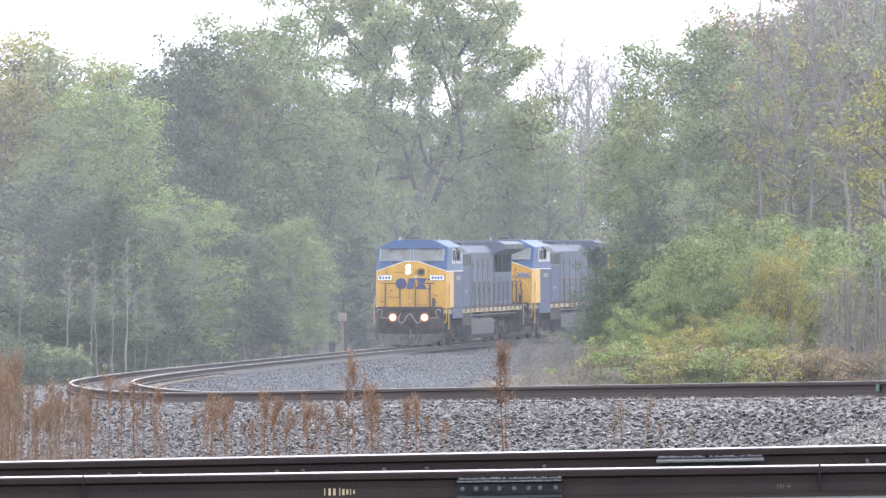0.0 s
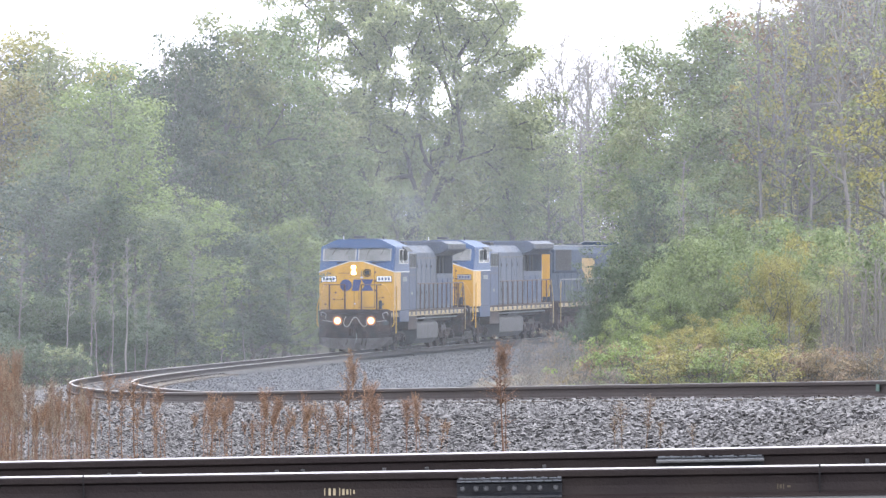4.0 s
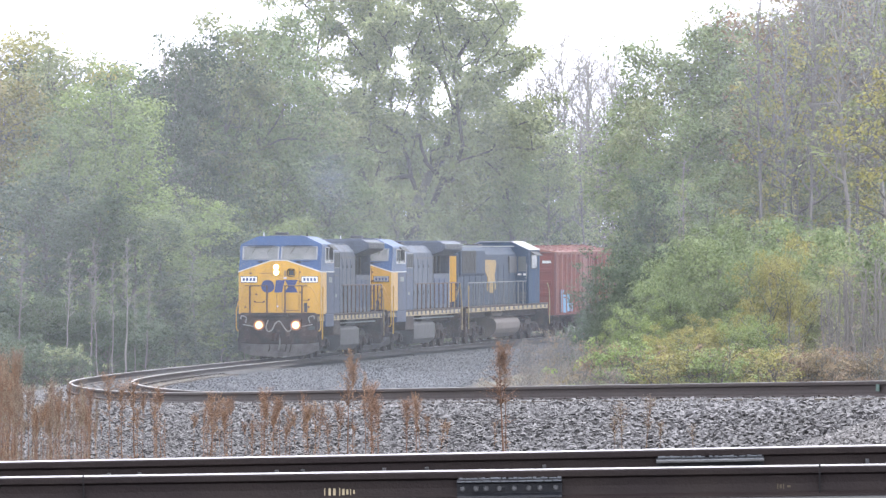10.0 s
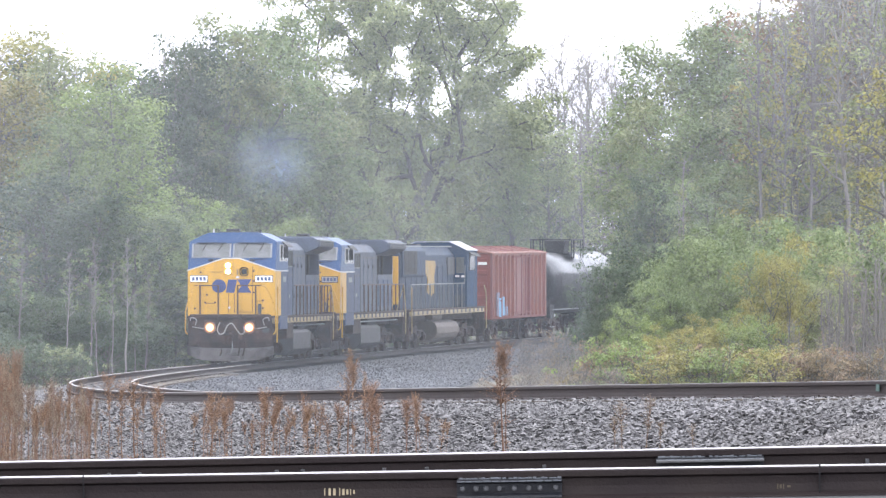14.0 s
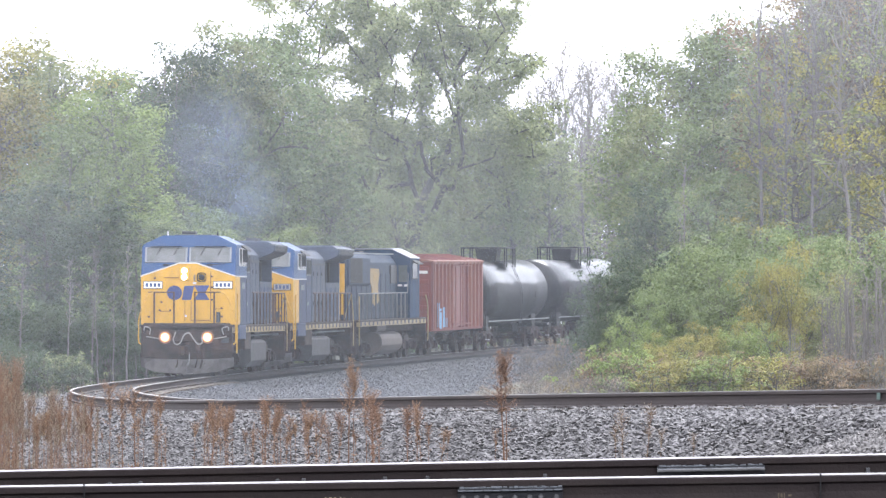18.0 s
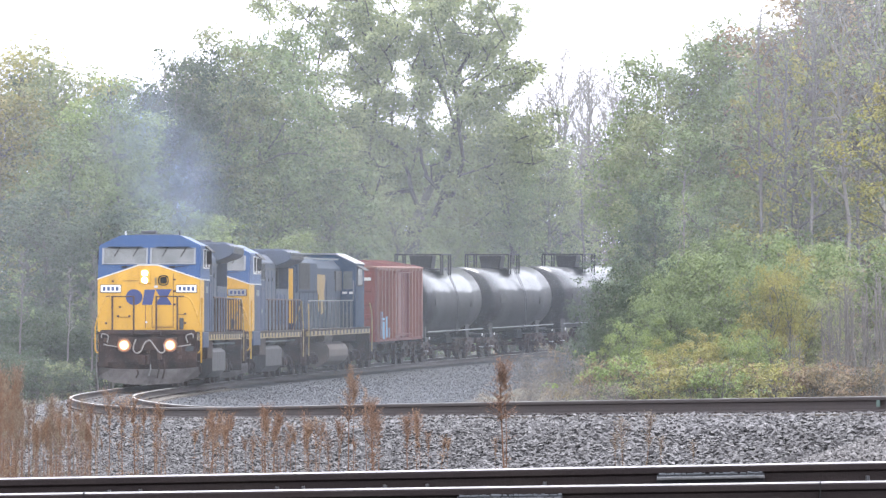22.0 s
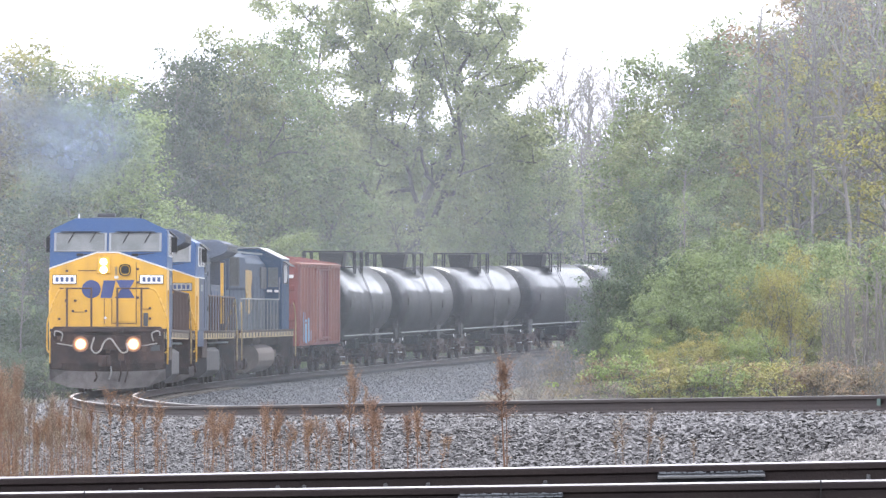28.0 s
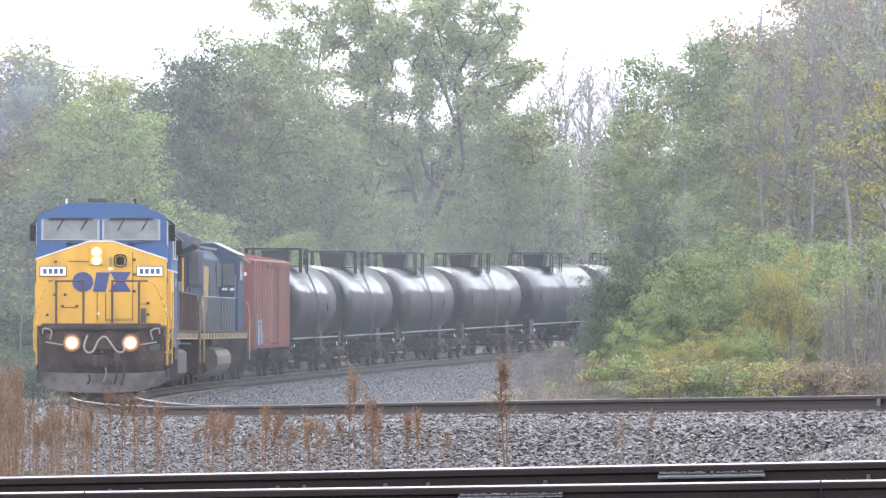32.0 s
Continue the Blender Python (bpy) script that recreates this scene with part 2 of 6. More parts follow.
PZ = CAM_Z - 2.825 + 0.00317 * _c + 6.2555e-5 * _c ** 2 - 1.707e-8 * _c ** 3 - 0.10 * np.exp(-((S - 96) / 24) ** 2)


def on_line(s, lat=0.0, up=0.0):
    """The place lat metres to the left of the line (seen by the train) and up above the rail's top."""
    h = heading(np.asarray(s, float))
    return np.stack([np.interp(s, S, PX) + lat * np.cos(h), np.interp(s, S, PY) + lat * np.sin(h), np.interp(s, S, PZ) + up], -1)


def swept(profile, s0, s1, step, closed):
    """Sweeps an outline of (lat, up) along the line."""
    ss = np.arange(s0, s1 + step / 2, step)
    v = np.concatenate([on_line(ss, a, b) for a, b in profile]).reshape(len(profile), len(ss), 3)
    m, k = len(profile), len(ss)
    i, j = np.meshgrid(np.arange(m if closed else m - 1), np.arange(k - 1), indexing="ij")
    i2 = (i + 1) % m
    f = np.stack([i * k + j, i2 * k + j, i2 * k + j + 1, i * k + j + 1], -1).reshape(-1, 4)
    return v.reshape(-1, 3), f


RAIL_H = 0.186
# outline of a rail: head, web and foot, from its top, to one side and back
RAIL = [(0.030, 0.0), (0.038, -0.012), (0.036, -0.042), (0.012, -0.055), (0.009, -0.10), (0.014, -0.150), (0.074, -0.172), (0.076, -0.186)]
RAIL_LOOP = RAIL + [(-a, b) for a, b in reversed(RAIL)]


def stones(centres, size, seed, spread=0.5, flat=0.62, tilt=0.45):
    """Angular broken stones: distorted octahedra, one island each."""
    r = np.random.default_rng(seed)
    n = len(centres)
    base = np.array([(1, 0, 0), (0, 1, 0), (-1, 0, 0), (0, -1, 0), (0, 0, 1), (0, 0, -1)], float)
    tri = np.array([(0, 1, 4), (1, 2, 4), (2, 3, 4), (3, 0, 4), (1, 0, 5), (2, 1, 5), (3, 2, 5), (0, 3, 5)])
    v = base[None] * r.uniform(0.6, 1.25, (n, 6, 1)) + r.normal(0, 0.28, (n, 6, 3))
    turn, tip, roll = r.uniform(0, 6.283, n), r.normal(0, tilt, n), r.normal(0, tilt, n)
    v = v * np.array((1.15, 0.95, flat))
    for ang, i, j in ((roll, 1, 2), (tip, 0, 2), (turn, 0, 1)):
        c, d = np.cos(ang)[:, None], np.sin(ang)[:, None]
        a, b = v[:, :, i].copy(), v[:, :, j].copy()
        v[:, :, i], v[:, :, j] = a * c - b * d, a * d + b * c
    v = v * (size * r.uniform(1 - spread, 1 + spread, n))[:, None, None] + centres[:, None]
    return v.reshape(-1, 3), (tri[None] + 6 * np.arange(n)[:, None, None]).reshape(-1, 3)


# ---------------------------------------------------------------- ground
GROUND = ((-400, -1.7), (20, -1.6), (45, -1.58), (58, -1.66), (75, -2.15), (118, -3.35), (200, -3.45), (300, -3.35), (420, -3.2), (900, -1.5), (4000, 0.0))


def ground_z(x, y):
    z = np.interp(y, [a for a, _ in GROUND], [b for _, b in GROUND]) + CAM_Z
    return z + 0.12 * np.sin(x * 0.31 + y * 0.13) * np.sin(y * 0.17 - x * 0.07) * np.clip((y - 80) / 80, 0, 1)


def make_ground():
    xs = np.concatenate((-np.geomspace(3000, 80, 14), np.arange(-60, 61, 3.0), np.geomspace(80, 3000, 14)))
    ys = np.concatenate((np.linspace(-400, 20, 8), np.arange(24, 130, 3.0), np.arange(132, 440, 6.0), np.geomspace(450, 4000, 12)))
    gx, gy = np.meshgrid(xs, ys, indexing="ij")
    v = np.stack([gx, gy, ground_z(gx, gy)], -1).reshape(-1, 3)
    k = len(ys)
    i, j = np.meshgrid(np.arange(len(xs) - 1), np.arange(k - 1), indexing="ij")
    f = np.stack([i * k + j, (i + 1) * k + j, (i + 1) * k + j + 1, i * k + j + 1], -1).reshape(-1, 4)
    ob = new("ground", arrays("ground", v, f, M_GRASS, True))
    tagged(ob, "rough grassy ground with dead stalks beside the line", "ground", kind="structure")
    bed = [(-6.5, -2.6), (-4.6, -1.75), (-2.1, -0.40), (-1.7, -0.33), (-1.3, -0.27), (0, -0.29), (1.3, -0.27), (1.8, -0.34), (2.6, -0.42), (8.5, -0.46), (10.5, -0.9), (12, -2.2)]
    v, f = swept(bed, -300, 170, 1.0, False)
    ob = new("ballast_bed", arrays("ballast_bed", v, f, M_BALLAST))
    tagged(ob, "ballast bed under the curving track, near-black to shade the gaps between stones", "ballast", kind="structure")


make_ground()


def make_curved_track():
    track = thing("curved_track", "railway track of brown steel rails curving out of the woods", "railway track", kind="structure")
    for side in (-0.752, 0.752):
        v, f = swept([(side + a, b) for a, b in RAIL_LOOP], -250, 165, 0.5, True)
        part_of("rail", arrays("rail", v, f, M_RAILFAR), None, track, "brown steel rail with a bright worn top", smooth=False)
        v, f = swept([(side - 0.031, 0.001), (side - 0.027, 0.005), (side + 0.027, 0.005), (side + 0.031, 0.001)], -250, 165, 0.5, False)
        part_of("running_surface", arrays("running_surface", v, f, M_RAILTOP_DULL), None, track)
    bm = bmesh.new()
    box(bm, -0.115, 0.115, -1.3, 1.3, -0.18, 0.0)
    tie = bpy.data.meshes.new("tie")
    bm.to_mesh(tie)
    bm.free()
    for k in range(290):
        s = 150 - k * 0.51
        p = on_line(s, 0, -RAIL_H - 0.018)
        h = float(heading(s))
        part_of("tie", tie, M_TIE, track, at=Matrix.Translation(p) @ pose(0, 0, 0, 0, 0, math.degrees(h) - 90))
    # tie plates and spikes on the outer side, too small to pick apart
    bm = bmesh.new()
    for k in range(290):
        s = 150 - k * 0.51
        h = math.degrees(float(heading(s))) - 90
        for side in (-0.752, 0.752):
            m = Matrix.Translation(on_line(s, side, -RAIL_H - 0.009)) @ pose(0, 0, 0, 0, 0, h)
            bmesh.ops.create_cube(bm, size=1, matrix=m @ Matrix.Diagonal((0.17, 0.33, 0.018, 1)))
            for d in (-0.1, 0.1):
                bmesh.ops.create_cube(bm, size=1, matrix=m @ Matrix.Translation((0.05 * d / abs(d), d, 0.02)) @ Matrix.Diagonal((0.022, 0.022, 0.025, 1)))
    tagged(part("plates_and_spikes", bm, M_RAILFAR, track), kind="stuff")
    h = math.degrees(float(heading(141.95))) - 90
    part("paint_mark", boxed(-0.05, 0.05, -0.004, 0.004, -0.05, 0.03), M_GREENMARK, track, "faded green paint mark", Matrix.Translation(on_line(141.95, -0.752 - 0.040, -0.07)) @ pose(0, 0, 0, 0, 0, h))


make_curved_track()


def make_bank_stones():
    r = np.random.default_rng(5)
    n = 150000
    s = 24 + 124 * r.random(n) ** 0.8
    lat = -0.93 - (2.1 + 0.9 * np.clip((150 - s) / 70, 0, 1)) * r.random(n) ** 0.9
    up = np.interp(-lat, (0.93, 1.3, 1.7, 2.1, 4.6), (-0.205, -0.24, -0.31, -0.38, -1.73)) + r.normal(0, 0.012, n)
    v, f = stones(on_line_many(s, lat, up), 0.031, 6, flat=0.52, tilt=0.28)
    ob = new("ballast_stones", arrays("ballast_stones", v, f, M_STONE))
    tagged(ob, "loose angular grey ballast stones on the bank", "ballast stones", kind="stuff")
    n = 26000
    s = 10 + 138 * r.random(n)
    v, f = stones(on_line_many(s, r.uniform(-0.66, 0.66, n), -0.205 + r.normal(0, 0.01, n)), 0.034, 12, flat=0.52, tilt=0.28)
    tagged(new("ballast_stones", arrays("ballast_stones", v, f, M_STONE)), "grey ballast stones between the rails of the curve", "ballast stones", kind="stuff")
    n = 60000
    s = r.uniform(-95, 75, n)
    lat = r.uniform(1.2, 9.0, n)
    up = np.interp(lat, (1.3, 1.8, 2.6, 8.5, 9), (-0.26, -0.33, -0.41, -0.45, -0.56))
    v, f = stones(on_line_many(s, lat, up), 0.034, 7)
    ob = new("ballast_stones", arrays("ballast_stones", v, f, M_FLATSTONE))
    tagged(ob, "grey ballast stones on the flat inside the curve", "ballast stones", kind="stuff")


def on_line_many(s, lat, up):
    h = heading(s)
    return np.stack([np.interp(s, S, PX) + lat * np.cos(h), np.interp(s, S, PY) + lat * np.sin(h), np.interp(s, S, PZ) + up], -1)


make_bank_stones()

# ---------------------------------------------------------------- the near track


def near_rail_z(x, which):
    """The top of the nearer (0) and the farther (1) rail; both climb to one side, heights and slopes fitted to the
    camera's view.
    """
    return CAM_Z + (-1.112 + 0.0147 * x if which == 0 else -1.050 + 0.0190 * x)


NEAR_Y = (38.27, 39.80)


def straight_rail(name, which, mat, outline, closed, parent, label=""):
    xs = np.arange(-24.0, 24.1, 1.5)
    y = NEAR_Y[which]
    v = np.concatenate([np.stack([xs, np.full(len(xs), y + a), near_rail_z(xs, which) + b], -1) for a, b in outline])
    m, k = len(outline), len(xs)
    i, j = np.meshgrid(np.arange(m if closed else m - 1), np.arange(k - 1), indexing="ij")
    i2 = (i + 1) % m
    f = np.stack([i * k + j, i * k + j + 1, i2 * k + j + 1, i2 * k + j], -1).reshape(-1, 4)
    return part_of(name, arrays(name, v, f, mat), None, parent, label)


def make_near_track():
    track = thing("near_track", "near railway track with jointed, weathered brown rails", "railway track", kind="structure")
    for w in (0, 1):
        straight_rail("rail", w, M_RAIL, RAIL_LOOP, True, track, "weathered brown steel rail with a polished top")
        straight_rail("running_surface", w, M_RAILTOP, [(-0.034, -0.004), (-0.029, 0.004), (0.029, 0.004), (0.034, -0.004)], False, track)
    # joint bars: a ribbed bar bolted to the web, on the near face of each rail
    for w, x0, length in ((0, 0.08, 0.62), (1, 1.305, 0.66)):
        y = NEAR_Y[w]
        z = float(near_rail_z(x0 + length / 2, w))
        tilt = math.degrees(math.atan(0.0147 if w == 0 else 0.019))
        at = Matrix.Translation((x0 + length / 2, y, z)) @ pose(0, 0, 0, 0, -tilt, 0)
        h = length / 2
        if w:
            part("joint_flange", boxed(-h, h, -0.098, -0.02, -0.082, -0.066, 0.004), M_FLANGE, track, "dull grey steel flange of a joint bar", at)
        bm = prism(bmesh.new(), [(-0.012, -0.045), (-0.050, -0.056), (-0.056, -0.066), (-0.030, -0.078), (-0.028, -0.135), (-0.058, -0.150), (-0.066, -0.165), (-0.016, -0.160)], "x", -h, h, 0.002)
        bar = part("joint_bar", bm, M_BAR, track, "dark bolted steel joint bar", at)
        bm = bmesh.new()
        for k in range(26):
            x = -h + 0.02 + k * (length - 0.04) / 25 + random.uniform(-0.006, 0.006)
            if abs(x) > 0.03 or k % 2:
                box(bm, x - 0.013, x + 0.011, -0.052, -0.036, -0.054, -0.043 + random.uniform(-0.004, 0.003), 0.003)
        tagged(part("grease_lumps", bm, M_BARPALE, bar), kind="stuff")
        bm = bmesh.new()
        for k in range(12):
            a = -h + k * length / 12
            box(bm, a, a + length / 12 - random.uniform(0.0, 0.008), -0.061 - random.uniform(0, 0.003), -0.048, -0.070, -0.0615 + random.uniform(-0.002, 0.002), 0.002)
        tagged(part("worn_lip", bm, M_BARPALE, bar, "pale bluish line along the joint bar's lip"), kind="stuff")
        for k, x in enumerate((-0.276, -0.197, -0.138, -0.06, 0.028, 0.114, 0.18, 0.272)):
            if w:
                continue
            bm = rod(bmesh.new(), (x, -0.02, -0.108), (x, -0.050, -0.108), 0.017, n=6)
            rod(bm, (x, -0.05, -0.108), (x, -0.078 if k % 2 else -0.064, -0.106), 0.010, n=8)
            part("bolt", bm, M_BOLT, bar)
    # rail ends and marks on the web
    for x in (-2.12, 2.22):
        z = float(near_rail_z(x, 0))
        part("rail_joint", boxed(x - 0.004, x + 0.004, NEAR_Y[0] - 0.040, NEAR_Y[0] + 0.04, z - 0.17, z + 0.0062), M_BLACK, track)
    z = float(near_rail_z(-0.62, 0))
    bm = bmesh.new()
    for x, w, hh in ((-0.70, 0.006, 0.044), (-0.675, 0.013, 0.042), (-0.648, 0.015, 0.040), (-0.612, 0.006, 0.046), (-0.594, 0.014, 0.036), (-0.570, 0.012, 0.030), (-0.548, 0.006, 0.034), (-0.53, 0.01, 0.022)):
        box(bm, x, x + w, NEAR_Y[0] - 0.0135, NEAR_Y[0] - 0.010, z - 0.115 - hh / 2, z - 0.115 + hh / 2)
    part("chalk_marks", bm, M_CHALK, track, "pale worn chalk marks on the web")
    # small clips of paler steel along the farther rail
    for x in (-2.05, -1.86, -1.02, -0.86, 0.62, -0.36, -0.1, 2.6):
        z = float(near_rail_z(x, 1))
        part("rail_clip", boxed(x - 0.012, x + 0.012, NEAR_Y[1] - 0.05, NEAR_Y[1] - 0.01, z - 0.118, z - 0.08, 0.005), M_BOLT, track)
    z = float(near_rail_z(2.0, 0))
    bm = bmesh.new()
    for x, w, hh in ((1.97, 0.008, 0.03), (1.985, 0.012, 0.024), (2.005, 0.006, 0.03), (2.03, 0.02, 0.012)):
        box(bm, x, x + w, NEAR_Y[0] - 0.0135, NEAR_Y[0] - 0.010, z - 0.120 - hh / 2, z - 0.120 + hh / 2)
    part("chalk_marks", bm, M_FAINT, track, "faint worn chalk marks on the web")
    tie = bpy.data.meshes.new("tie")
    bm = boxed(-0.115, 0.115, -1.3, 1.3, -0.18, 0.0, 0.01)
    bm.to_mesh(tie)
    bm.free()
    for k in range(72):
        x = -18 + k * 0.51
        z0, z1 = float(near_rail_z(x, 0)) - RAIL_H, float(near_rail_z(x, 1)) - RAIL_H
        part_of("tie", tie, M_TIE, track, at=Matrix.Translation((x, sum(NEAR_Y) / 2, (z0 + z1) / 2 - 0.004)) @ pose(0, 0, 0, math.degrees(math.atan((z1 - z0) / 1.53)), 0, 0))
    # its ballast: a low bed, with stones at the shoulder
    xs = np.linspace(-40, 40, 54)
    prof = [(33.5, -0.55), (36.2, -0.30), (37.3, -0.24), (38.2, -0.22), (39.9, -0.22), (41.0, -0.25), (41.8, -0.32), (43.4, -1.1)]
    v = np.concatenate([np.stack([xs, np.full(len(xs), y), near_rail_z(np.clip(xs, -24, 24), 0) + 0.04 + b], -1) for y, b in prof])
    k = len(xs)
    i, j = np.meshgrid(np.arange(len(prof) - 1), np.arange(k - 1), indexing="ij")
    f = np.stack([i * k + j, i * k + j + 1, (i + 1) * k + j + 1, (i + 1) * k + j], -1).reshape(-1, 4)
    tagged(new("near_ballast_bed", arrays("near_ballast_bed", v, f, M_BALLAST)), "near-black ballast bed of the near track", "ballast", kind="structure")
    # a heap of paler stone beyond the rails
    r = np.random.default_rng(9)
    n = 22000
    x, y = r.uniform(2.2, 7.0, n), r.uniform(47.5, 51.5, n)
    top = np.interp(x, (2.2, 2.66, 3.4, 4.5, 7), (-1.45, -1.26, -1.03, -0.86, -0.8)) - 0.10 * np.abs(y - 49.5) ** 1.5
    v, f = stones(np.stack([x, y, CAM_Z + top], -1), 0.018, 10, 0.6)
    tagged(new("stone_heap", arrays("stone_heap", v, f, M_PALE)), "low heap of pale crushed stone beside the near track", "stone heap", kind="stuff")
    g = np.linspace(0, 1, 20)
    gx, gy = np.meshgrid(2.2 + g * 4.8, 47.3 + g * 4.4, indexing="ij")
    gz = CAM_Z - 0.03 + np.interp(gx, (2.2, 2.66, 3.4, 4.5, 7), (-1.45, -1.26, -1.03, -0.86, -0.8)) - 0.10 * np.abs(gy - 49.5) ** 1.5
    i, j = np.meshgrid(np.arange(19), np.arange(19), indexing="ij")
    f = np.stack([i * 20 + j, (i + 1) * 20 + j, (i + 1) * 20 + j + 1, i * 20 + j + 1], -1).reshape(-1, 4)
    tagged(new("stone_heap_core", arrays("stone_heap_core", np.stack([gx, gy, gz], -1).reshape(-1, 3), f, M_PALE)), "core of the heap of pale crushed stone", "stone heap", kind="stuff")


make_near_track()

# ---------------------------------------------------------------- the train


def front_at(t):
    return 3.924 * (t - 16) + 0.00942 * (t - 16) ** 2


def on_rails(centre, wheelbase):
    """The pose of a vehicle with bogies wheelbase apart, its middle at s = centre."""
    a, b = Vector(on_line(centre + wheelbase / 2)), Vector(on_line(centre - wheelbase / 2))
    x = (a - b).normalized()
    y = Vector((0, 0, 1)).cross(x).normalized()
    z = x.cross(y)
    m = Matrix((x, y, z)).transposed().to_4x4()
    m.translation = (a + b) / 2
    return m


TRAIN = []       # (thing, how far its middle is behind the train's front, bogie distance, turned round)
WHEELS = []      # (wheelset, its place on the bogie, radius, direction)


def wheelset_mesh(radius):
    bm = bmesh.new()
    for side in (-1, 1):
        y = side * 0.75
        rod(bm, (0, y - side * 0.065, 0), (0, y + side * 0.065, 0), radius, n=20)
        rod(bm, (0, y - side * 0.09, 0), (0, y - side * 0.065, 0), radius + 0.03, n=20)
        rod(bm, (0, y + side * 0.03, 0), (0, y + side * 0.09, 0), 0.14, n=10)
        for k in range(4):
            a = k * math.pi / 2
            rod(bm, (math.cos(a) * radius * 0.55, y + side * 0.05, math.sin(a) * radius * 0.55), (math.cos(a) * radius * 0.55, y + side * 0.074, math.sin(a) * radius * 0.55), 0.05, n=6)
    rod(bm, (0, -1.05, 0), (0, 1.05, 0), 0.075, n=10)
    me = bpy.data.meshes.new("wheelset")
    bm.to_mesh(me)
    bm.free()
    me.materials.append(M_DARK)
    return me


WHEEL_LOCO, WHEEL_CAR = wheelset_mesh(0.51), wheelset_mesh(0.46)


def bogie(parent, x, axles, radius, mesh, turned):
    """A bogie with side frames, springs and axle boxes; its wheelsets are parts of their own."""
    bm = bmesh.new()
    half = axles[-1] + 0.35
    for side in (-1, 1):
        y0, y1 = sorted((side * 0.93, side * 1.09))
        prism(bm, [(-half, 0.62), (-half + 0.1, 0.80), (-0.75, 0.78), (-0.55, 0.95), (0.55, 0.95), (0.75, 0.78), (half - 0.1, 0.80), (half, 0.62), (half - 0.5, 0.52), (0.6, 0.38), (-0.6, 0.38), (-half + 0.5, 0.52)], "y", y0, y1, 0.015)
        for a in axles:
            box(bm, a - 0.17, a + 0.17, *sorted((side * 1.02, side * 1.19)), radius - 0.16, radius + 0.2, 0.02)
            rod(bm, (a, side * 1.15, radius), (a, side * 1.24, radius), 0.11, n=10)
        mids = [(p + q) / 2 for p, q in zip(axles, axles[1:])]
        for c in mids:
            for d in (-0.16, 0.0, 0.16):
                rod(bm, (c + d, side * 1.10, 0.45), (c + d, side * 1.10, 0.76), 0.07, n=8)
        for a in axles:
            box(bm, a + radius * 0.82, a + radius * 0.82 + 0.12, *sorted((side * 0.68, side * 0.84)), radius - 0.2, radius + 0.2, 0.01)
    box(bm, -0.3, 0.3, -1.0, 1.0, 0.62, 0.9, 0.03)
    b = part("bogie", bm, M_DARK, parent, at=pose(x, 0, 0))
    for a in axles:
        w = part_of("wheelset", mesh, None, b, at=pose(a, 0, radius))
        WHEELS.append((w, a, radius, -1 if turned else 1))
    return b


def coupler(parent, x, direction, label=""):
    d = direction
    bm = boxed(*sorted((x - d * 0.75, x - d * 0.18)), -0.09, 0.09, 0.76, 0.94, 0.02)
    prism(bm, [(x - d * 0.2, -0.12), (x - d * 0.02, -0.19), (x, -0.10), (x - d * 0.1, 0.0), (x + d * 0.02, 0.07), (x + d * 0.03, 0.16), (x - d * 0.16, 0.15)], "z", 0.70, 0.99, 0.015)
    return part("coupler", bm, M_DARK, parent, label)


def curve_pts(pts, n=6):
    """A smooth line through points."""
    out = []
    p = [Vector(q) for q in pts]
    p = [p[0]] + p + [p[-1]]
    for i in range(1, len(p) - 2):
        for k in range(n):
            t = k / n
            a, b, c, d = p[i - 1], p[i], p[i + 1], p[i + 2]
            out.append(0.5 * ((2 * b) + (c - a) * t + (2 * a - 5 * b + 4 * c - d) * t * t + (3 * b - a - 3 * c + d) * t ** 3))
    return out + [p[-2]]


def hand_rail(parent, pts, posts, z0, mat, name="handrail", r=0.02, label=""):
    """A rail along pts with posts down to z0, one part."""
    bm = tube(bmesh.new(), pts, r, 6)
    for x, y, z in posts:
        rod(bm, (x, y, z0), (x, y, z), r * 1.1, n=6)
    return part(name, bm, mat, parent, label)


def window(parent, corners, depth, name="window", label="", frame_mat=None):
    """A pane with a raised rubber frame; corners run round the opening, depth is the way out of the wall."""
    c = [Vector(p) for p in corners]
    d = Vector(depth)
    mid = sum(c, Vector()) / 4
    bm = bmesh.new()
    lo = [bm.verts.new(p + d * 0.1) for p in c]
    hi = [bm.verts.new(p + d * 0.7) for p in c]
    bm.faces.new(hi)
    for i in range(4):
        bm.faces.new((lo[i], lo[(i + 1) % 4], hi[(i + 1) % 4], hi[i]))
    bmesh.ops.recalc_face_normals(bm, faces=bm.faces)
    w = part(name, bm, M_GLASS, parent, label)
    bm = bmesh.new()
    ring = []
    for p in c:
        out = (p - mid).normalized() * 0.055
        ring.append([bm.verts.new(q) for q in (p + out, p + out + d, p - out * 0.1 + d, p - out * 0.1 + d * 0.5)])
    for i in range(4):
        a, b = ring[i], ring[(i + 1) % 4]
        for k in range(3):
            bm.faces.new((a[k], b[k], b[k + 1], a[k + 1]))
    bmesh.ops.recalc_face_normals(bm, faces=bm.faces)
    part("window_frame", bm, frame_mat or M_BLACK, w)
    return w


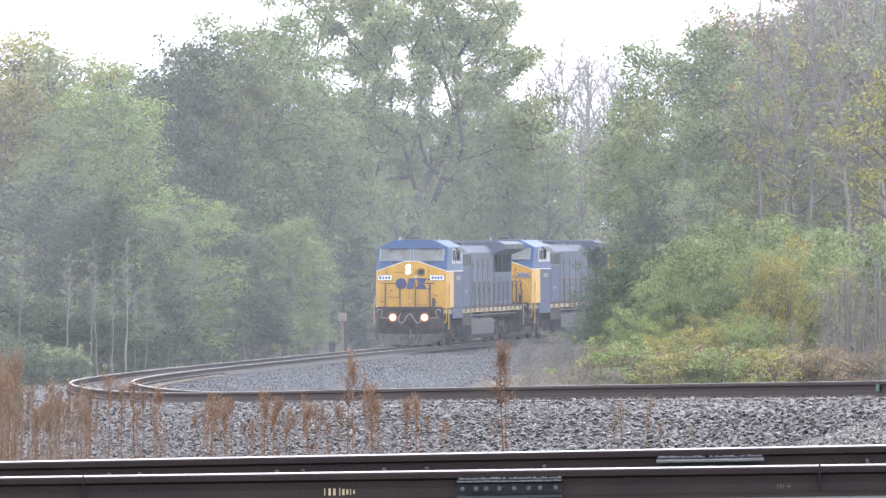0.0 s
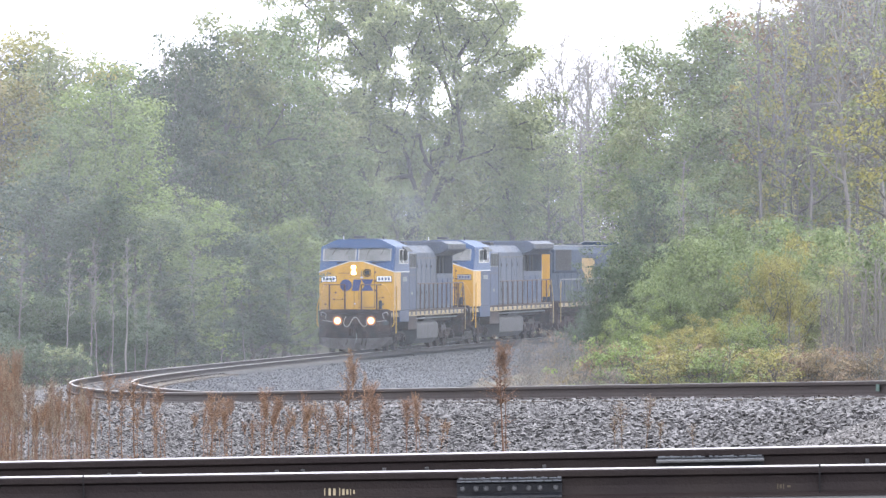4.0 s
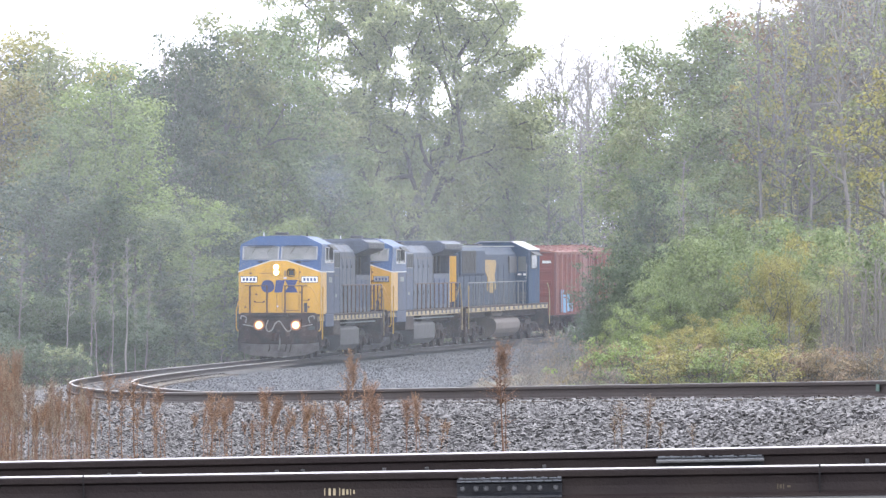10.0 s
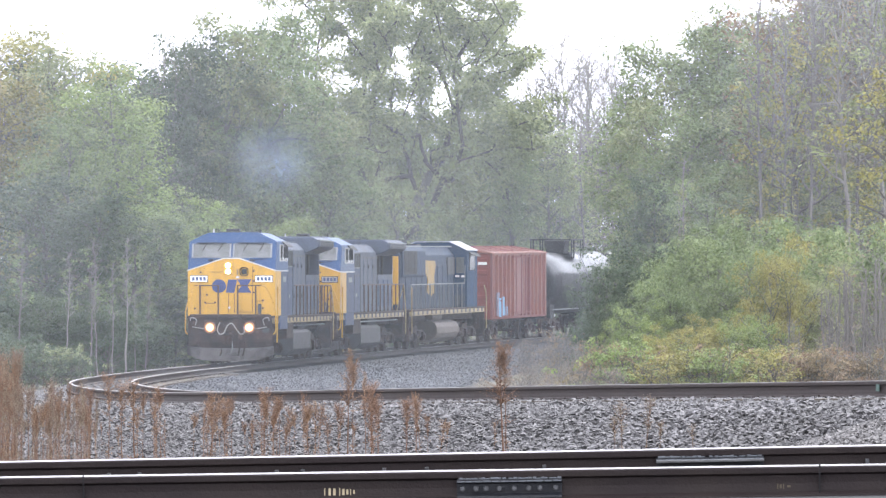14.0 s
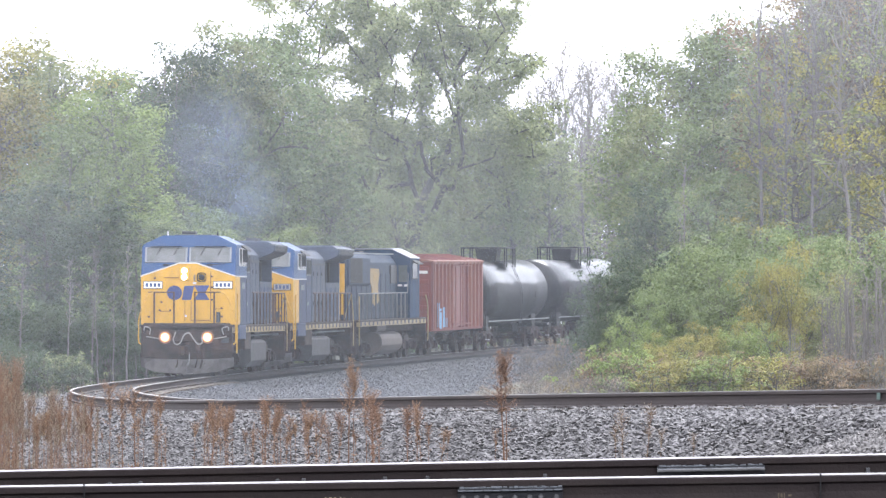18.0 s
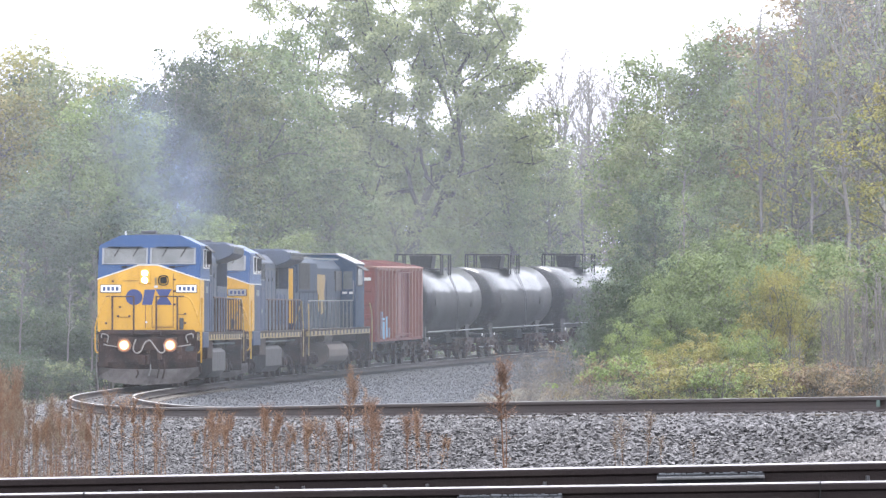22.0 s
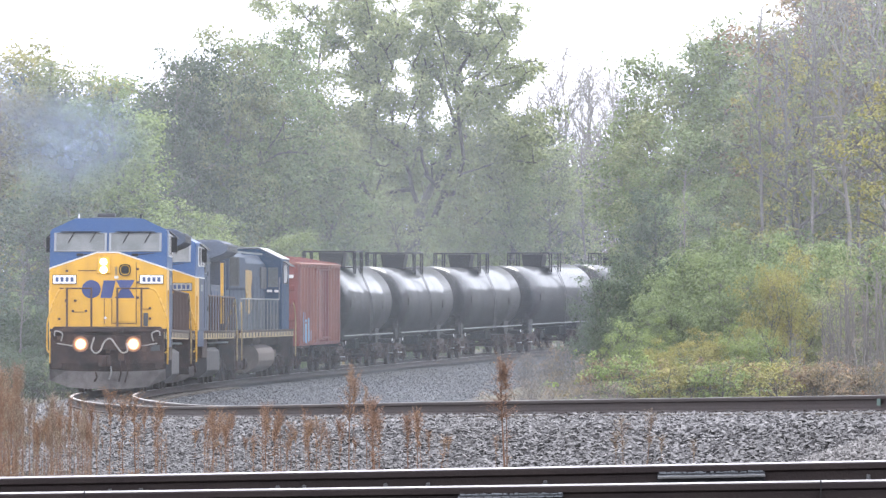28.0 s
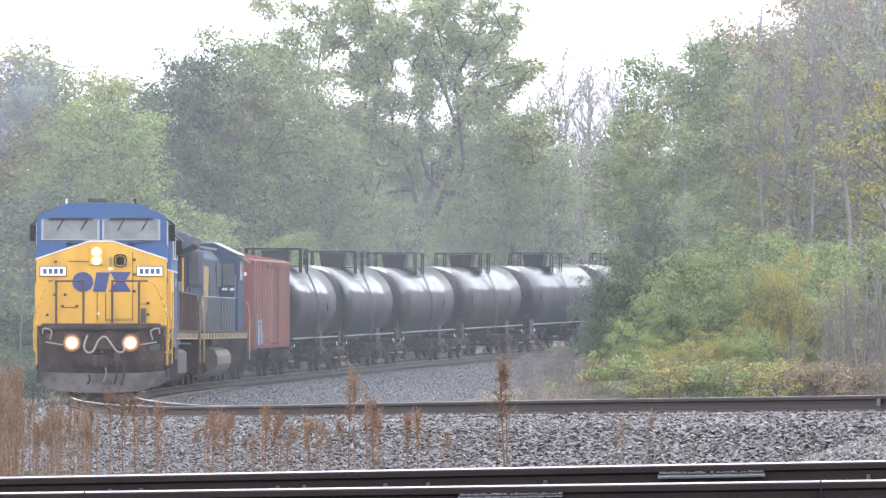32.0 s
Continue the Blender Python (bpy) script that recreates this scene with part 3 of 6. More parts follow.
def number_board(parent, x, y0, y1, z0, z1, lit):
    b = part("number_board", boxed(x - 0.05, x + 0.035, y0 - 0.018, y1 + 0.018, z0 - 0.018, z1 + 0.018, 0.012), M_BLACK, parent, "number board with dark figures in a black frame")
    part("panel", boxed(x + 0.03, x + 0.042, y0, y1, z0, z1, 0.004), M_BOARD if lit else M_BOARD_DIM, b)
    bm = bmesh.new()
    w = (y1 - y0) / 4.6
    for k in range(4):
        c = y0 + (k + 0.8) * w
        box(bm, x + 0.041, x + 0.047, c - w * 0.32, c + w * 0.32, z0 + 0.045, z1 - 0.045)
    part("figure_bars", bm, M_FIGURE, b)
    return b


M_BOARD = material("lit_number_board", (0.80, 0.80, 0.78), 0.4, 0, 0.03, 2, 20, 0, emit=0.25)
M_BOARD_DIM = material("dull_number_board", (0.42, 0.42, 0.40), 0.5, 0, 0.1, 4, 30, 0.02)
M_FIGURE = material("blue_figures", (0.05, 0.09, 0.22), 0.5)
M_LENS = material("unlit_lamp_lens", (0.55, 0.55, 0.52), 0.15, 0.3, 0.1, 3, 20, 0)
M_RUSTPOST = material("dark_rusty_handrail", (0.085, 0.045, 0.032), 0.7, 0, 0.3, 3, 30, 0.1)
M_SILL = material("faded_yellow_sill", (0.40, 0.29, 0.13), 0.6, 0, 0.2, 1.2, 20, 0.05, (0.22, 0.16, 0.09), 0.7)
M_GASKET = material("weathered_window_gasket", (0.24, 0.26, 0.29), 0.6)
M_LOGO = material("logo_blue", (0.03, 0.055, 0.20), 0.5, 0, 0.1, 3, 30, 0.02)
M_PALERAIL = material("pale_handrail", (0.15, 0.165, 0.175), 0.5)
M_DARKGREY = material("dark_grey_grille", (0.055, 0.058, 0.065), 0.6, 0.1, 0.3, 2, 30, 0.1)
M_FADED = material("faded_yellow_emblem", (0.38, 0.23, 0.05), 0.6, 0, 0.2, 2, 20, 0.03, (0.25, 0.19, 0.09), 0.6)


SILL_PATCH = bpy.data.meshes.new("sill_reflector")
_bm = boxed(-0.16, 0.16, -0.01, 0.01, -0.07, 0.07)
_bm.to_mesh(SILL_PATCH)
_bm.free()
SILL_PATCH.materials.append(M_DARKGREY)


def wheels_and_tank(loco, half, turned, tank_mat):
    for x in (6.7, -6.7):
        bogie(loco, x, (-2.0, 0.0, 2.0), 0.51, WHEEL_LOCO, turned)
    if turned:      # a tank with a rounded belly
        belly = [(-1.1, 1.15), (-1.34, 1.06), (-1.44, 0.88), (-1.44, 0.62), (-1.34, 0.42), (-1.1, 0.26), (-0.8, 0.2)]
    else:           # a tank with flat sides
        belly = [(-1.30, 1.15), (-1.44, 1.05), (-1.44, 0.46), (-1.2, 0.24)]
    bm = prism(bmesh.new(), belly + [(-a, b) for a, b in reversed(belly)], "x", -2.9, 2.9, 0.02)
    part("fuel_tank", bm, tank_mat, loco, "dusty grey fuel tank")
    for y in (-1.1, 1.1):
        part("air_reservoir", rod(bmesh.new(), (-3.0, y, 1.32), (-0.4, y, 1.32), 0.17, n=12), tank_mat, loco)
    part("frame", boxed(-half + 0.7, half - 0.7, -0.9, 0.9, 1.12, 1.52, 0.03), M_DARK, loco)
    for side in (-1, 1):
        y = side * 1.46
        part("sill", boxed(-half + 0.9, half - 0.9, *sorted((y - 0.05 * side, y + 0.03 * side)), 1.42, 1.66, 0.01), M_SILL, loco, "faded yellow side sill")
        for k in range(17):
            x = -half + 1.6 + k * (2 * half - 3.2) / 16
            part_of("sill_reflector", SILL_PATCH, None, loco, at=pose(x, y + 0.035 * side, 1.53))
    part("deck", boxed(-half + 0.75, half - 0.75, -1.5, 1.5, 1.60, 1.68, 0.01), M_DARK, loco)


def front_end(loco, x, lit):
    """Pilot, plough, lights, hoses, steps and the porch rails at the leading end."""
    part("pilot", prism(bmesh.new(), [(-1.48, 0.62), (-1.48, 1.60), (-1.40, 1.74), (1.40, 1.74), (1.48, 1.60), (1.48, 0.62)], "x", x - 0.5, x - 0.33, 0.03), M_DARK, loco, "grimy dark pilot plate")
    # plough: two blades meeting at a blunt prow
    bm = bmesh.new()
    rows = []
    for y, dx, lo in ((-1.52, -0.28, 0.34), (-1.05, 0.05, 0.16), (-0.5, 0.22, 0.11), (0, 0.27, 0.10), (0.5, 0.22, 0.11), (1.05, 0.05, 0.16), (1.52, -0.28, 0.34)):
        rows.append([bm.verts.new((x - 0.30 + dx * (0.35 + 0.65 * (1 - q)), y, lo + (0.78 - lo) * q)) for q in (0, 0.68, 1)])
    for a, b in zip(rows, rows[1:]):
        for k in range(2):
            bm.faces.new((a[k], b[k], b[k + 1], a[k + 1])).material_index = k
    bmesh.ops.solidify(bm, geom=bm.faces[:], thickness=0.035)
    bmesh.ops.recalc_face_normals(bm, faces=bm.faces)
    part("snow_plough", bm, (M_PLOW, M_DARK), loco, "dust-covered steel snow plough")
    part("anticlimber", boxed(x - 0.42, x - 0.10, -0.42, 0.42, 1.58, 1.72, 0.03), M_DARK, loco)
    coupler(loco, x + 0.5, 1)
    for y in (-0.69, 0.69):
        d = part("ditch_light", rod(bmesh.new(), (x - 0.35, y, 1.28), (x - 0.17, y, 1.28), 0.15, n=16), M_BLACK, loco)
        # lit lens is wider than its housing, to carry the orange halo
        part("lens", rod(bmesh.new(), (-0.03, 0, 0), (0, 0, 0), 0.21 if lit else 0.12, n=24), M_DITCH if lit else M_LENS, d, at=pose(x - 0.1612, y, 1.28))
        rail = tube(bmesh.new(), [(x - 0.3, y * 1.22, 1.22), (x - 0.25, y * 1.9, 1.30)], 0.018)
        part("grab_bar", rail, M_HOSE, loco)
    # small gear, cable ends and dirt-caked brackets on the pilot
    r = random.Random(3)
    for k in range(16):
        y, z = r.uniform(-1.3, 1.3), r.uniform(0.85, 1.55)
        if abs(abs(y) - 0.69) > 0.26:
            w, h = r.uniform(0.03, 0.10), r.uniform(0.03, 0.12)
            part("pilot_bracket", boxed(x - 0.34, x - 0.28, y - w, y + w, z - h, z + h, 0.012), M_RUSTPOST if k % 3 else M_DARKGREY, loco)
    hose = [(0.64, 1.30), (0.66, 1.10), (0.52, 1.06), (0.38, 1.22), (0.22, 1.42), (0.06, 1.34), (-0.06, 1.10), (-0.2, 1.05), (-0.28, 1.2), (-0.2, 1.46)]
    part("air_hose", tube(bmesh.new(), curve_pts([(x - 0.02 + 0.05 * math.sin(k), y - 0.12, z) for k, (y, z) in enumerate(hose)]), 0.024, 7), M_HOSE, loco, "pale looping air hose", smooth=True)
    for y, z0, z1 in ((-0.30, 0.55, 0.30), (0.34, 0.9, 0.30), (0.50, 0.85, 0.28), (0.08, 0.8, 0.36)):
        part("brake_hose", tube(bmesh.new(), curve_pts([(x - 0.2, y, z0), (x - 0.02, y + 0.04, (z0 + z1) / 2), (x + 0.02, y - 0.02, z1)], 5), 0.022, 6), M_STEEL if y == 0.08 else M_DARK, loco, smooth=True)
    for y in (-1.3, 1.3):
        bm = tube(bmesh.new(), curve_pts([(x - 0.3, y * 0.93, 1.36), (x - 0.2, y * 0.9, 1.56), (x - 0.2, y * 1.04, 1.62), (x - 0.25, y * 1.06, 1.5)], 4), 0.02, 6)
        part("cable_loop", bm, M_HOSE, loco)
    # porch rails: dark posts, thin rail, sloping yellow ends
    for ys in ((-1.25, -0.42), (0.26, 1.10)):
        bm = tube(bmesh.new(), [(x - 0.38, ys[0], 2.74), (x - 0.38, ys[1], 2.74)], 0.021)
        part("porch_rail", bm, M_RUSTPOST, loco)
    for y in (-1.06, -0.42, 0.26, 0.89):
        part("porch_post", boxed(x - 0.41, x - 0.36, y - 0.027, y + 0.027, 1.66, 2.76, 0.006), M_RUSTPOST, loco)
    for s in (-1, 1):
        y = 1.2 * s
        part("corner_grab", tube(bmesh.new(), curve_pts([(x - 0.38, y - 0.1 * s, 2.74), (x - 0.4, y + 0.1 * s, 2.62), (x - 0.45, s * 1.55, 1.95), (x - 0.48, s * 1.58, 1.6), (x - 0.5, s * 1.58, 1.15), (x - 0.5, s * 1.50, 1.05)], 4), 0.024, 6), M_YELLOW, loco, "yellow corner grab rail", smooth=True)
        bm = bmesh.new()
        for z in (0.42, 0.78, 1.14, 1.45):
            box(bm, x - 1.25, x - 0.6, *sorted((s * 1.12, s * 1.5)), z, z + 0.03)
        box(bm, x - 1.28, x - 1.25, *sorted((s * 1.1, s * 1.5)), 0.4, 1.6)
        box(bm, x - 0.60, x - 0.57, *sorted((s * 1.1, s * 1.5)), 0.4, 1.6)
        part("steps", bm, M_DARK, loco)
        part("step_rail", tube(bmesh.new(), [(x - 1.3, s * 1.54, 0.75), (x - 1.3, s * 1.56, 2.7)], 0.026), M_YELLOW, loco, "yellow step rail")


def wide_cab_locomotive(lit, body_mat, lower_mat, label):
    """A six-axle road locomotive with a wide nose and cab, a narrow hood and an overhanging radiator."""
    half = 10.8
    loco = thing("locomotive", label, "locomotive", "locomotives of the train")
    wheels_and_tank(loco, half, False, M_TANK)
    nx = 9.55                       # nose front
    front_end(loco, half - 0.5, lit)
    coupler(loco, -half, -1)
    # nose: outline seen from the front, yellow below the white line
    crest = [(-1.54, 3.26), (-0.29, 3.68), (0.27, 3.68), (1.54, 3.26)]
    nose = [(-1.54, 1.68)] + crest + [(1.54, 1.68)]
    part("nose", prism(bmesh.new(), nose, "x", 7.75, nx, 0.035), M_YELLOW, loco, "yellow wide nose with worn paint")
    bm = bmesh.new()
    for (ya, za), (yb, zb) in zip(crest, crest[1:]):
        prism(bm, [(ya, za - 0.012), (yb, zb - 0.012), (yb, zb + 0.026), (ya, za + 0.026)], "x", nx - 0.5, nx + 0.012)
    for s in (-1, 1):
        prism(bm, [(nx, 3.24), (nx, 3.28), (5.55, 3.28), (5.55, 3.24)], "y", *sorted((s * 1.535, s * 1.552)))
    part("white_stripe", bm, M_WHITE, loco)
    # cab: blue, above the crest, windscreen set back a little and raked
    prof = [(-1.54, 3.24), (-1.54, 4.28), (-0.89, 4.59), (0.89, 4.59), (1.54, 4.28), (1.54, 3.24)]
    bm = bmesh.new()
    ring = []
    for x, rows in ((8.95, 0), (5.5, 1)):
        ring.append([bm.verts.new((x + (0.55 - 0.55 * (z - 3.24) / 1.35 if rows == 0 else 0), y, z)) for y, z in prof])
    for i in range(6):
        bm.faces.new((ring[0][i], ring[1][i], ring[1][(i + 1) % 6], ring[0][(i + 1) % 6]))
    bm.faces.new(ring[0])
    bm.faces.new(ring[1])
    bmesh.ops.recalc_face_normals(bm, faces=bm.faces)
    bmesh.ops.bevel(bm, geom=bm.edges[:], offset=0.03, segments=2, affect="EDGES")
    cab = part("cab", bm, M_BLUE, loco, "blue cab top")
    part("cab_lower", boxed(5.5, 7.76, -1.54, 1.54, 1.68, 3.25, 0.02), M_BLUEGREY, loco)

    def rake(z):
        return 8.95 + 0.55 - 0.55 * (z - 3.24) / 1.35
    for y0, y1 in ((-1.38, -0.10), (0.06, 1.34)):
        cs = [(rake(3.72), y0, 3.72), (rake(3.72), y1, 3.72), (rake(4.18), y1, 4.18), (rake(4.18), y0, 4.18)]
        window(cab, cs, (0.03, 0, 0.012), "windscreen", "grey reflecting windscreen in a pale gasket", M_GASKET)
        part("sun_visor", boxed(rake(4.22) + 0.0, rake(4.22) + 0.10, y0 + 0.12, y1 - 0.12, 4.22, 4.245, 0.005), M_BLACK, cab)
        for q in (0.28, 0.72):
            yy = y0 + (y1 - y0) * q
            part("wiper", tube(bmesh.new(), [(rake(4.22) + 0.05, yy + 0.12, 4.22), (rake(4.0) + 0.06, yy - 0.04, 3.95)], 0.014, 5), M_BLACK, cab)
        yy = (y0 + y1) / 2
        part("washer_box", boxed(rake(3.62), rake(3.62) + 0.08, yy - 0.09, yy + 0.09, 3.60, 3.66, 0.01), M_BLACK, cab)
        part("wiper_arm", tube(bmesh.new(), [(rake(3.62) + 0.05, yy + 0.1, 3.63), (rake(3.66) + 0.05, yy + 0.5, 3.67)], 0.012, 5), M_BLACK, cab)
    for s in (-1, 1):
        y = s * 1.54
        for x0, x1 in ((7.35, 8.2), (6.0, 7.1)):
            cs = [(x0, y, 3.62), (x1, y, 3.62), (x1, y, 4.16), (x0, y, 4.16)]
            window(cab, cs, (0, s * 0.03, 0), "side_window", frame_mat=M_WHITE)
        part("sun_shade", prism(bmesh.new(), [(s * 1.52, 4.30), (s * 1.74, 4.12), (s * 1.74, 4.09), (s * 1.52, 4.24)], "x", 5.9, 7.3), M_BLACK, cab)
        part("mirror", boxed(7.32, 7.36, *sorted((s * 1.58, s * 1.74)), 3.72, 4.12, 0.01), M_BLACK, cab)
    part("horn", boxed(7.9, 8.3, -0.33, 0.13, 4.64, 4.74, 0.02), M_DARKGREY, cab)
    part("roof_plate", boxed(6.2, 8.4, -0.55, 0.68, 4.585, 4.625, 0.01), M_GREY, cab)
    for y in (-0.86, 0.78):
        part("antenna", rod(bmesh.new(), (7.6, y, 4.56), (7.6, y, 4.74), 0.035, 0.02, n=8), M_WHITE if y < 0 else M_BLACK, cab)
    # headlight, hatch, boards, panel lines on the nose
    h = part("headlight_housing", boxed(nx - 0.05, nx + 0.05, -0.29, 0.06, 3.12, 3.55, 0.03), M_YELLOW, loco)
    for z in (3.23, 3.44):
        part("headlight", rod(bmesh.new(), (nx + 0.03, -0.115, z), (nx + 0.07, -0.115, z), 0.088, n=16), M_LAMP if lit else M_LENS, h, "bright lit headlight" if lit else "unlit headlight")
    part("nose_hatch", boxed(nx - 0.03, nx + 0.02, 0.29, 0.60, 3.07, 3.38, 0.10), M_BLACK, loco, "dark rounded opening")
    part("small_sign", boxed(nx, nx + 0.014, 0.16, 0.27, 3.0, 3.07, 0.003), M_WHITE, loco)
    part("latch_plate", boxed(nx, nx + 0.02, 0.18, 0.24, 3.1, 3.31, 0.006), M_SILL, loco)
    for y0, y1 in ((-1.44, -0.84), (0.84, 1.44)):
        number_board(loco, nx, y0, y1, 2.87, 3.08, lit)
    # emblem on the nose: three plain blue shapes, round, slanted and waisted
    disc = [(-0.44 + 0.25 * math.cos(a), 2.72 + 0.24 * math.sin(a)) for a in (k * math.pi / 9 for k in range(18))]
    slant = [(-0.20, 2.49), (-0.12, 2.95), (0.20, 2.95), (0.10, 2.49)]
    waist = [(0.18, 2.49), (0.34, 2.72), (0.20, 2.96), (0.70, 2.96), (0.56, 2.72), (0.70, 2.49)]
    for shape in (disc, slant, waist):
        part("emblem", prism(bmesh.new(), shape, "x", nx, nx + 0.012), M_LOGO, loco, "plain blue emblem shape")
    part("nose_door", boxed(nx - 0.01, nx + 0.016, 0.12, 0.72, 1.85, 2.46, 0.012), M_YELLOW, loco)
    bm = bmesh.new()
    for y, z0, z1 in ((0.74, 1.8, 3.42), (0.10, 1.8, 2.46), (-0.10, 1.8, 2.5)):
        box(bm, nx, nx + 0.008, y - 0.009, y + 0.009, z0, z1)
    for y0, y1, z in ((0.10, 0.72, 1.82), (-0.92, -0.58, 2.12), (-0.78, -0.3, 3.21), (0.86, 1.1, 2.2)):
        box(bm, nx, nx + 0.02, y0, y1, z - 0.009, z + 0.009)
    tagged(part("panel_seams", bm, M_RUSTPOST, loco), kind="stuff")
    for y, z in ((-0.92, 2.15), (-0.58, 2.15), (-1.28, 1.94), (1.1, 2.22), (1.1, 1.95), (-1.08, 3.2), (0.78, 3.25), (0.78, 2.9), (0.78, 2.5), (-1.1, 2.42), (-0.86, 2.42)):
        part("latch", boxed(nx, nx + 0.035, y - 0.035, y + 0.035, z - 0.03, z + 0.03, 0.008), M_RUSTPOST, loco)
    part("nose_light", rod(bmesh.new(), (nx, -0.07, 1.97), (nx + 0.03, -0.07, 1.97), 0.035, n=10), M_WHITE, loco)
    part("handbrake_box", boxed(nx - 0.02, nx + 0.1, 0.93, 1.05, 1.75, 2.1, 0.02), M_DARKGREY, loco)
    # hood behind the cab: equipment cabinet, engine doors, radiator with an open bay under it
    part("equipment_cabinet", prism(bmesh.new(), [(-1.42, 1.68), (-1.42, 4.05), (-0.85, 4.42), (0.85, 4.42), (1.42, 4.05), (1.42, 1.68)], "x", 3.0, 5.36, 0.03), lower_mat, loco)
    part("hood", prism(bmesh.new(), [(-0.98, 1.68), (-0.98, 4.05), (-0.72, 4.32), (0.72, 4.32), (0.98, 4.05), (0.98, 1.68)], "x", -5.3, 3.0, 0.03), body_mat, loco, "grey engine hood")
    part("radiator", prism(bmesh.new(), [(-0.9, 3.92), (-1.40, 4.10), (-1.54, 4.20), (-1.54, 4.40), (-1.3, 4.54), (1.3, 4.54), (1.54, 4.40), (1.54, 4.20), (1.40, 4.10), (0.9, 3.92)], "x", -10.2, -5.0, 0.03), body_mat, loco, "overhanging grey radiator housing")
    part("radiator_top", boxed(-10.1, -5.1, -1.22, 1.22, 4.53, 4.57, 0.01), body_mat, loco)
    part("radiator_base", boxed(-10.0, -5.3, -1.0, 1.0, 1.68, 3.15, 0.03), body_mat, loco)
    # core of the bay painted black to deepen the shade inside
    part("radiator_room", boxed(-9.9, -5.3, -0.42, 0.42, 3.15, 3.95, 0.02), M_BLACK, loco, "black core of the open bay under the radiator, for its shade")
    part("bay_end", boxed(-10.0, -9.86, -1.0, 1.0, 3.15, 3.98, 0.01), body_mat, loco)
    for k in range(4):
        part("bay_pipe", tube(bmesh.new(), [(-9.2 + k * 1.1, 0.66, 3.15), (-9.2 + k * 1.1, 0.66, 3.95)], 0.05, 8), M_DARKGREY, loco)
    part("exhaust_stack", boxed(-1.4, -0.5, -0.35, 0.35, 4.30, 4.50, 0.03), M_BLACK, loco)
    part("roof_blower", boxed(3.4, 5.0, -0.7, 0.7, 4.40, 4.56, 0.04), M_DARKGREY, loco)
    for k in range(5):
        part("roof_hatch", boxed(-5.0 + k * 1.55, -3.7 + k * 1.55, -0.66, 0.66, 4.31, 4.37, 0.015), body_mat, loco)
    for s in (-1, 1):
        # solid black filler stands in for the shade of the narrow gap
        part("cab_gap", boxed(5.34, 5.52, *sorted((s * 0.6, s * 1.36)), 1.68, 4.2), M_BLACK, loco, "black filler standing in for the shade between cab and cabinet")
        for k in range(6):
            x = -4.9 + k * 1.3
            door = part("hood_door", boxed(x, x + 1.2, *sorted((s * 0.97, s * 1.0)), 1.95, 3.75, 0.008), body_mat, loco)
            for z in (2.3, 3.4):
                part("latch", boxed(x + 1.05, x + 1.13, *sorted((s * 0.995, s * 1.03)), z, z + 0.14, 0.008), M_DARKGREY, door)
            part("door_seam", boxed(x + 1.215, x + 1.285, *sorted((s * 0.975, s * 0.986)), 1.9, 3.8), M_BLACK, loco)
        part("hood_line", boxed(-5.3, 3.0, *sorted((s * 0.975, s * 1.01)), 3.80, 3.86), M_DARKGREY, loco)
        for k in range(3):
            x = -9.6 + k * 1.4
            part("base_door", boxed(x, x + 1.25, *sorted((s * 0.99, s * 1.02)), 1.85, 2.95, 0.01), lower_mat, loco)
        part("radiator_cap", boxed(-10.2, -5.0, *sorted((s * 1.3, s * 1.56)), 4.40, 4.44, 0.01), M_PALERAIL, loco)
        bm = bmesh.new()
        for k in range(12):
            box(bm, -10.0 + k * 0.38, -9.72 + k * 0.38, *sorted((s * 1.50, s * 1.55)), 4.21, 4.38)
        part("radiator_grille", bm, M_DARKGREY, loco)
        for k in range(4):
            x = 3.2 + k * 0.5
            frame_in = part("louvre", boxed(x - 0.03, x + 0.40, *sorted((s * 1.41, s * 1.44)), 3.40, 4.02, 0.01), M_PALERAIL, loco)
            part("louvre_opening", boxed(x + 0.01, x + 0.36, *sorted((s * 1.42, s * 1.446)), 3.44, 3.98), M_BLACK, frame_in)
        part("body_panel", boxed(3.3, 4.9, *sorted((s * 1.415, s * 1.43)), 1.85, 2.9, 0.006), lower_mat, loco)
        part("panel_seam", boxed(3.02, 5.34, *sorted((s * 1.415, s * 1.428)), 3.10, 3.14), M_DARKGREY, loco)
        part("conduit", tube(bmesh.new(), [(2.94, s * 1.38, 1.7), (2.94, s * 1.38, 4.0), (2.5, s * 1.05, 4.1)], 0.045, 8), M_BLACK, loco)
        part("cab_door_seam", boxed(5.56, 5.62, *sorted((s * 1.535, s * 1.552)), 1.75, 3.2), M_DARKGREY, loco)
        part("cab_number", boxed(6.2, 7.2, *sorted((s * 1.535, s * 1.548)), 2.86, 3.06), M_PALERAIL, loco)
        part("data_marks", boxed(4.0, 4.4, *sorted((s * 1.43, s * 1.44)), 2.3, 2.42), M_PALERAIL, loco)
        xs = [-9.8 + k * 1.2 for k in range(16)]
        hand_rail(loco, [(-9.9, s * 1.47, 2.72), (-9.8, s * 1.47, 2.75), (2.8, s * 1.47, 2.75)], [(x, s * 1.47, 2.75) for x in xs if x < 3], 1.66, M_RUSTPOST, r=0.022, label="dark walkway handrail")
        for d in (0, 0.35):
            part("rear_step_rail", tube(bmesh.new(), curve_pts([(-10.0, s * (1.54 - d), 0.7), (-10.0, s * (1.54 - d), 1.7), (-9.7, s * 1.5, 2.7)], 4), 0.024), M_SILL, loco, "faded yellow step rail", smooth=True)
        bm = bmesh.new()
        for z in (0.45, 0.8, 1.15, 1.45):
            box(bm, -9.95, -9.35, *sorted((s * 1.12, s * 1.5)), z, z + 0.035)
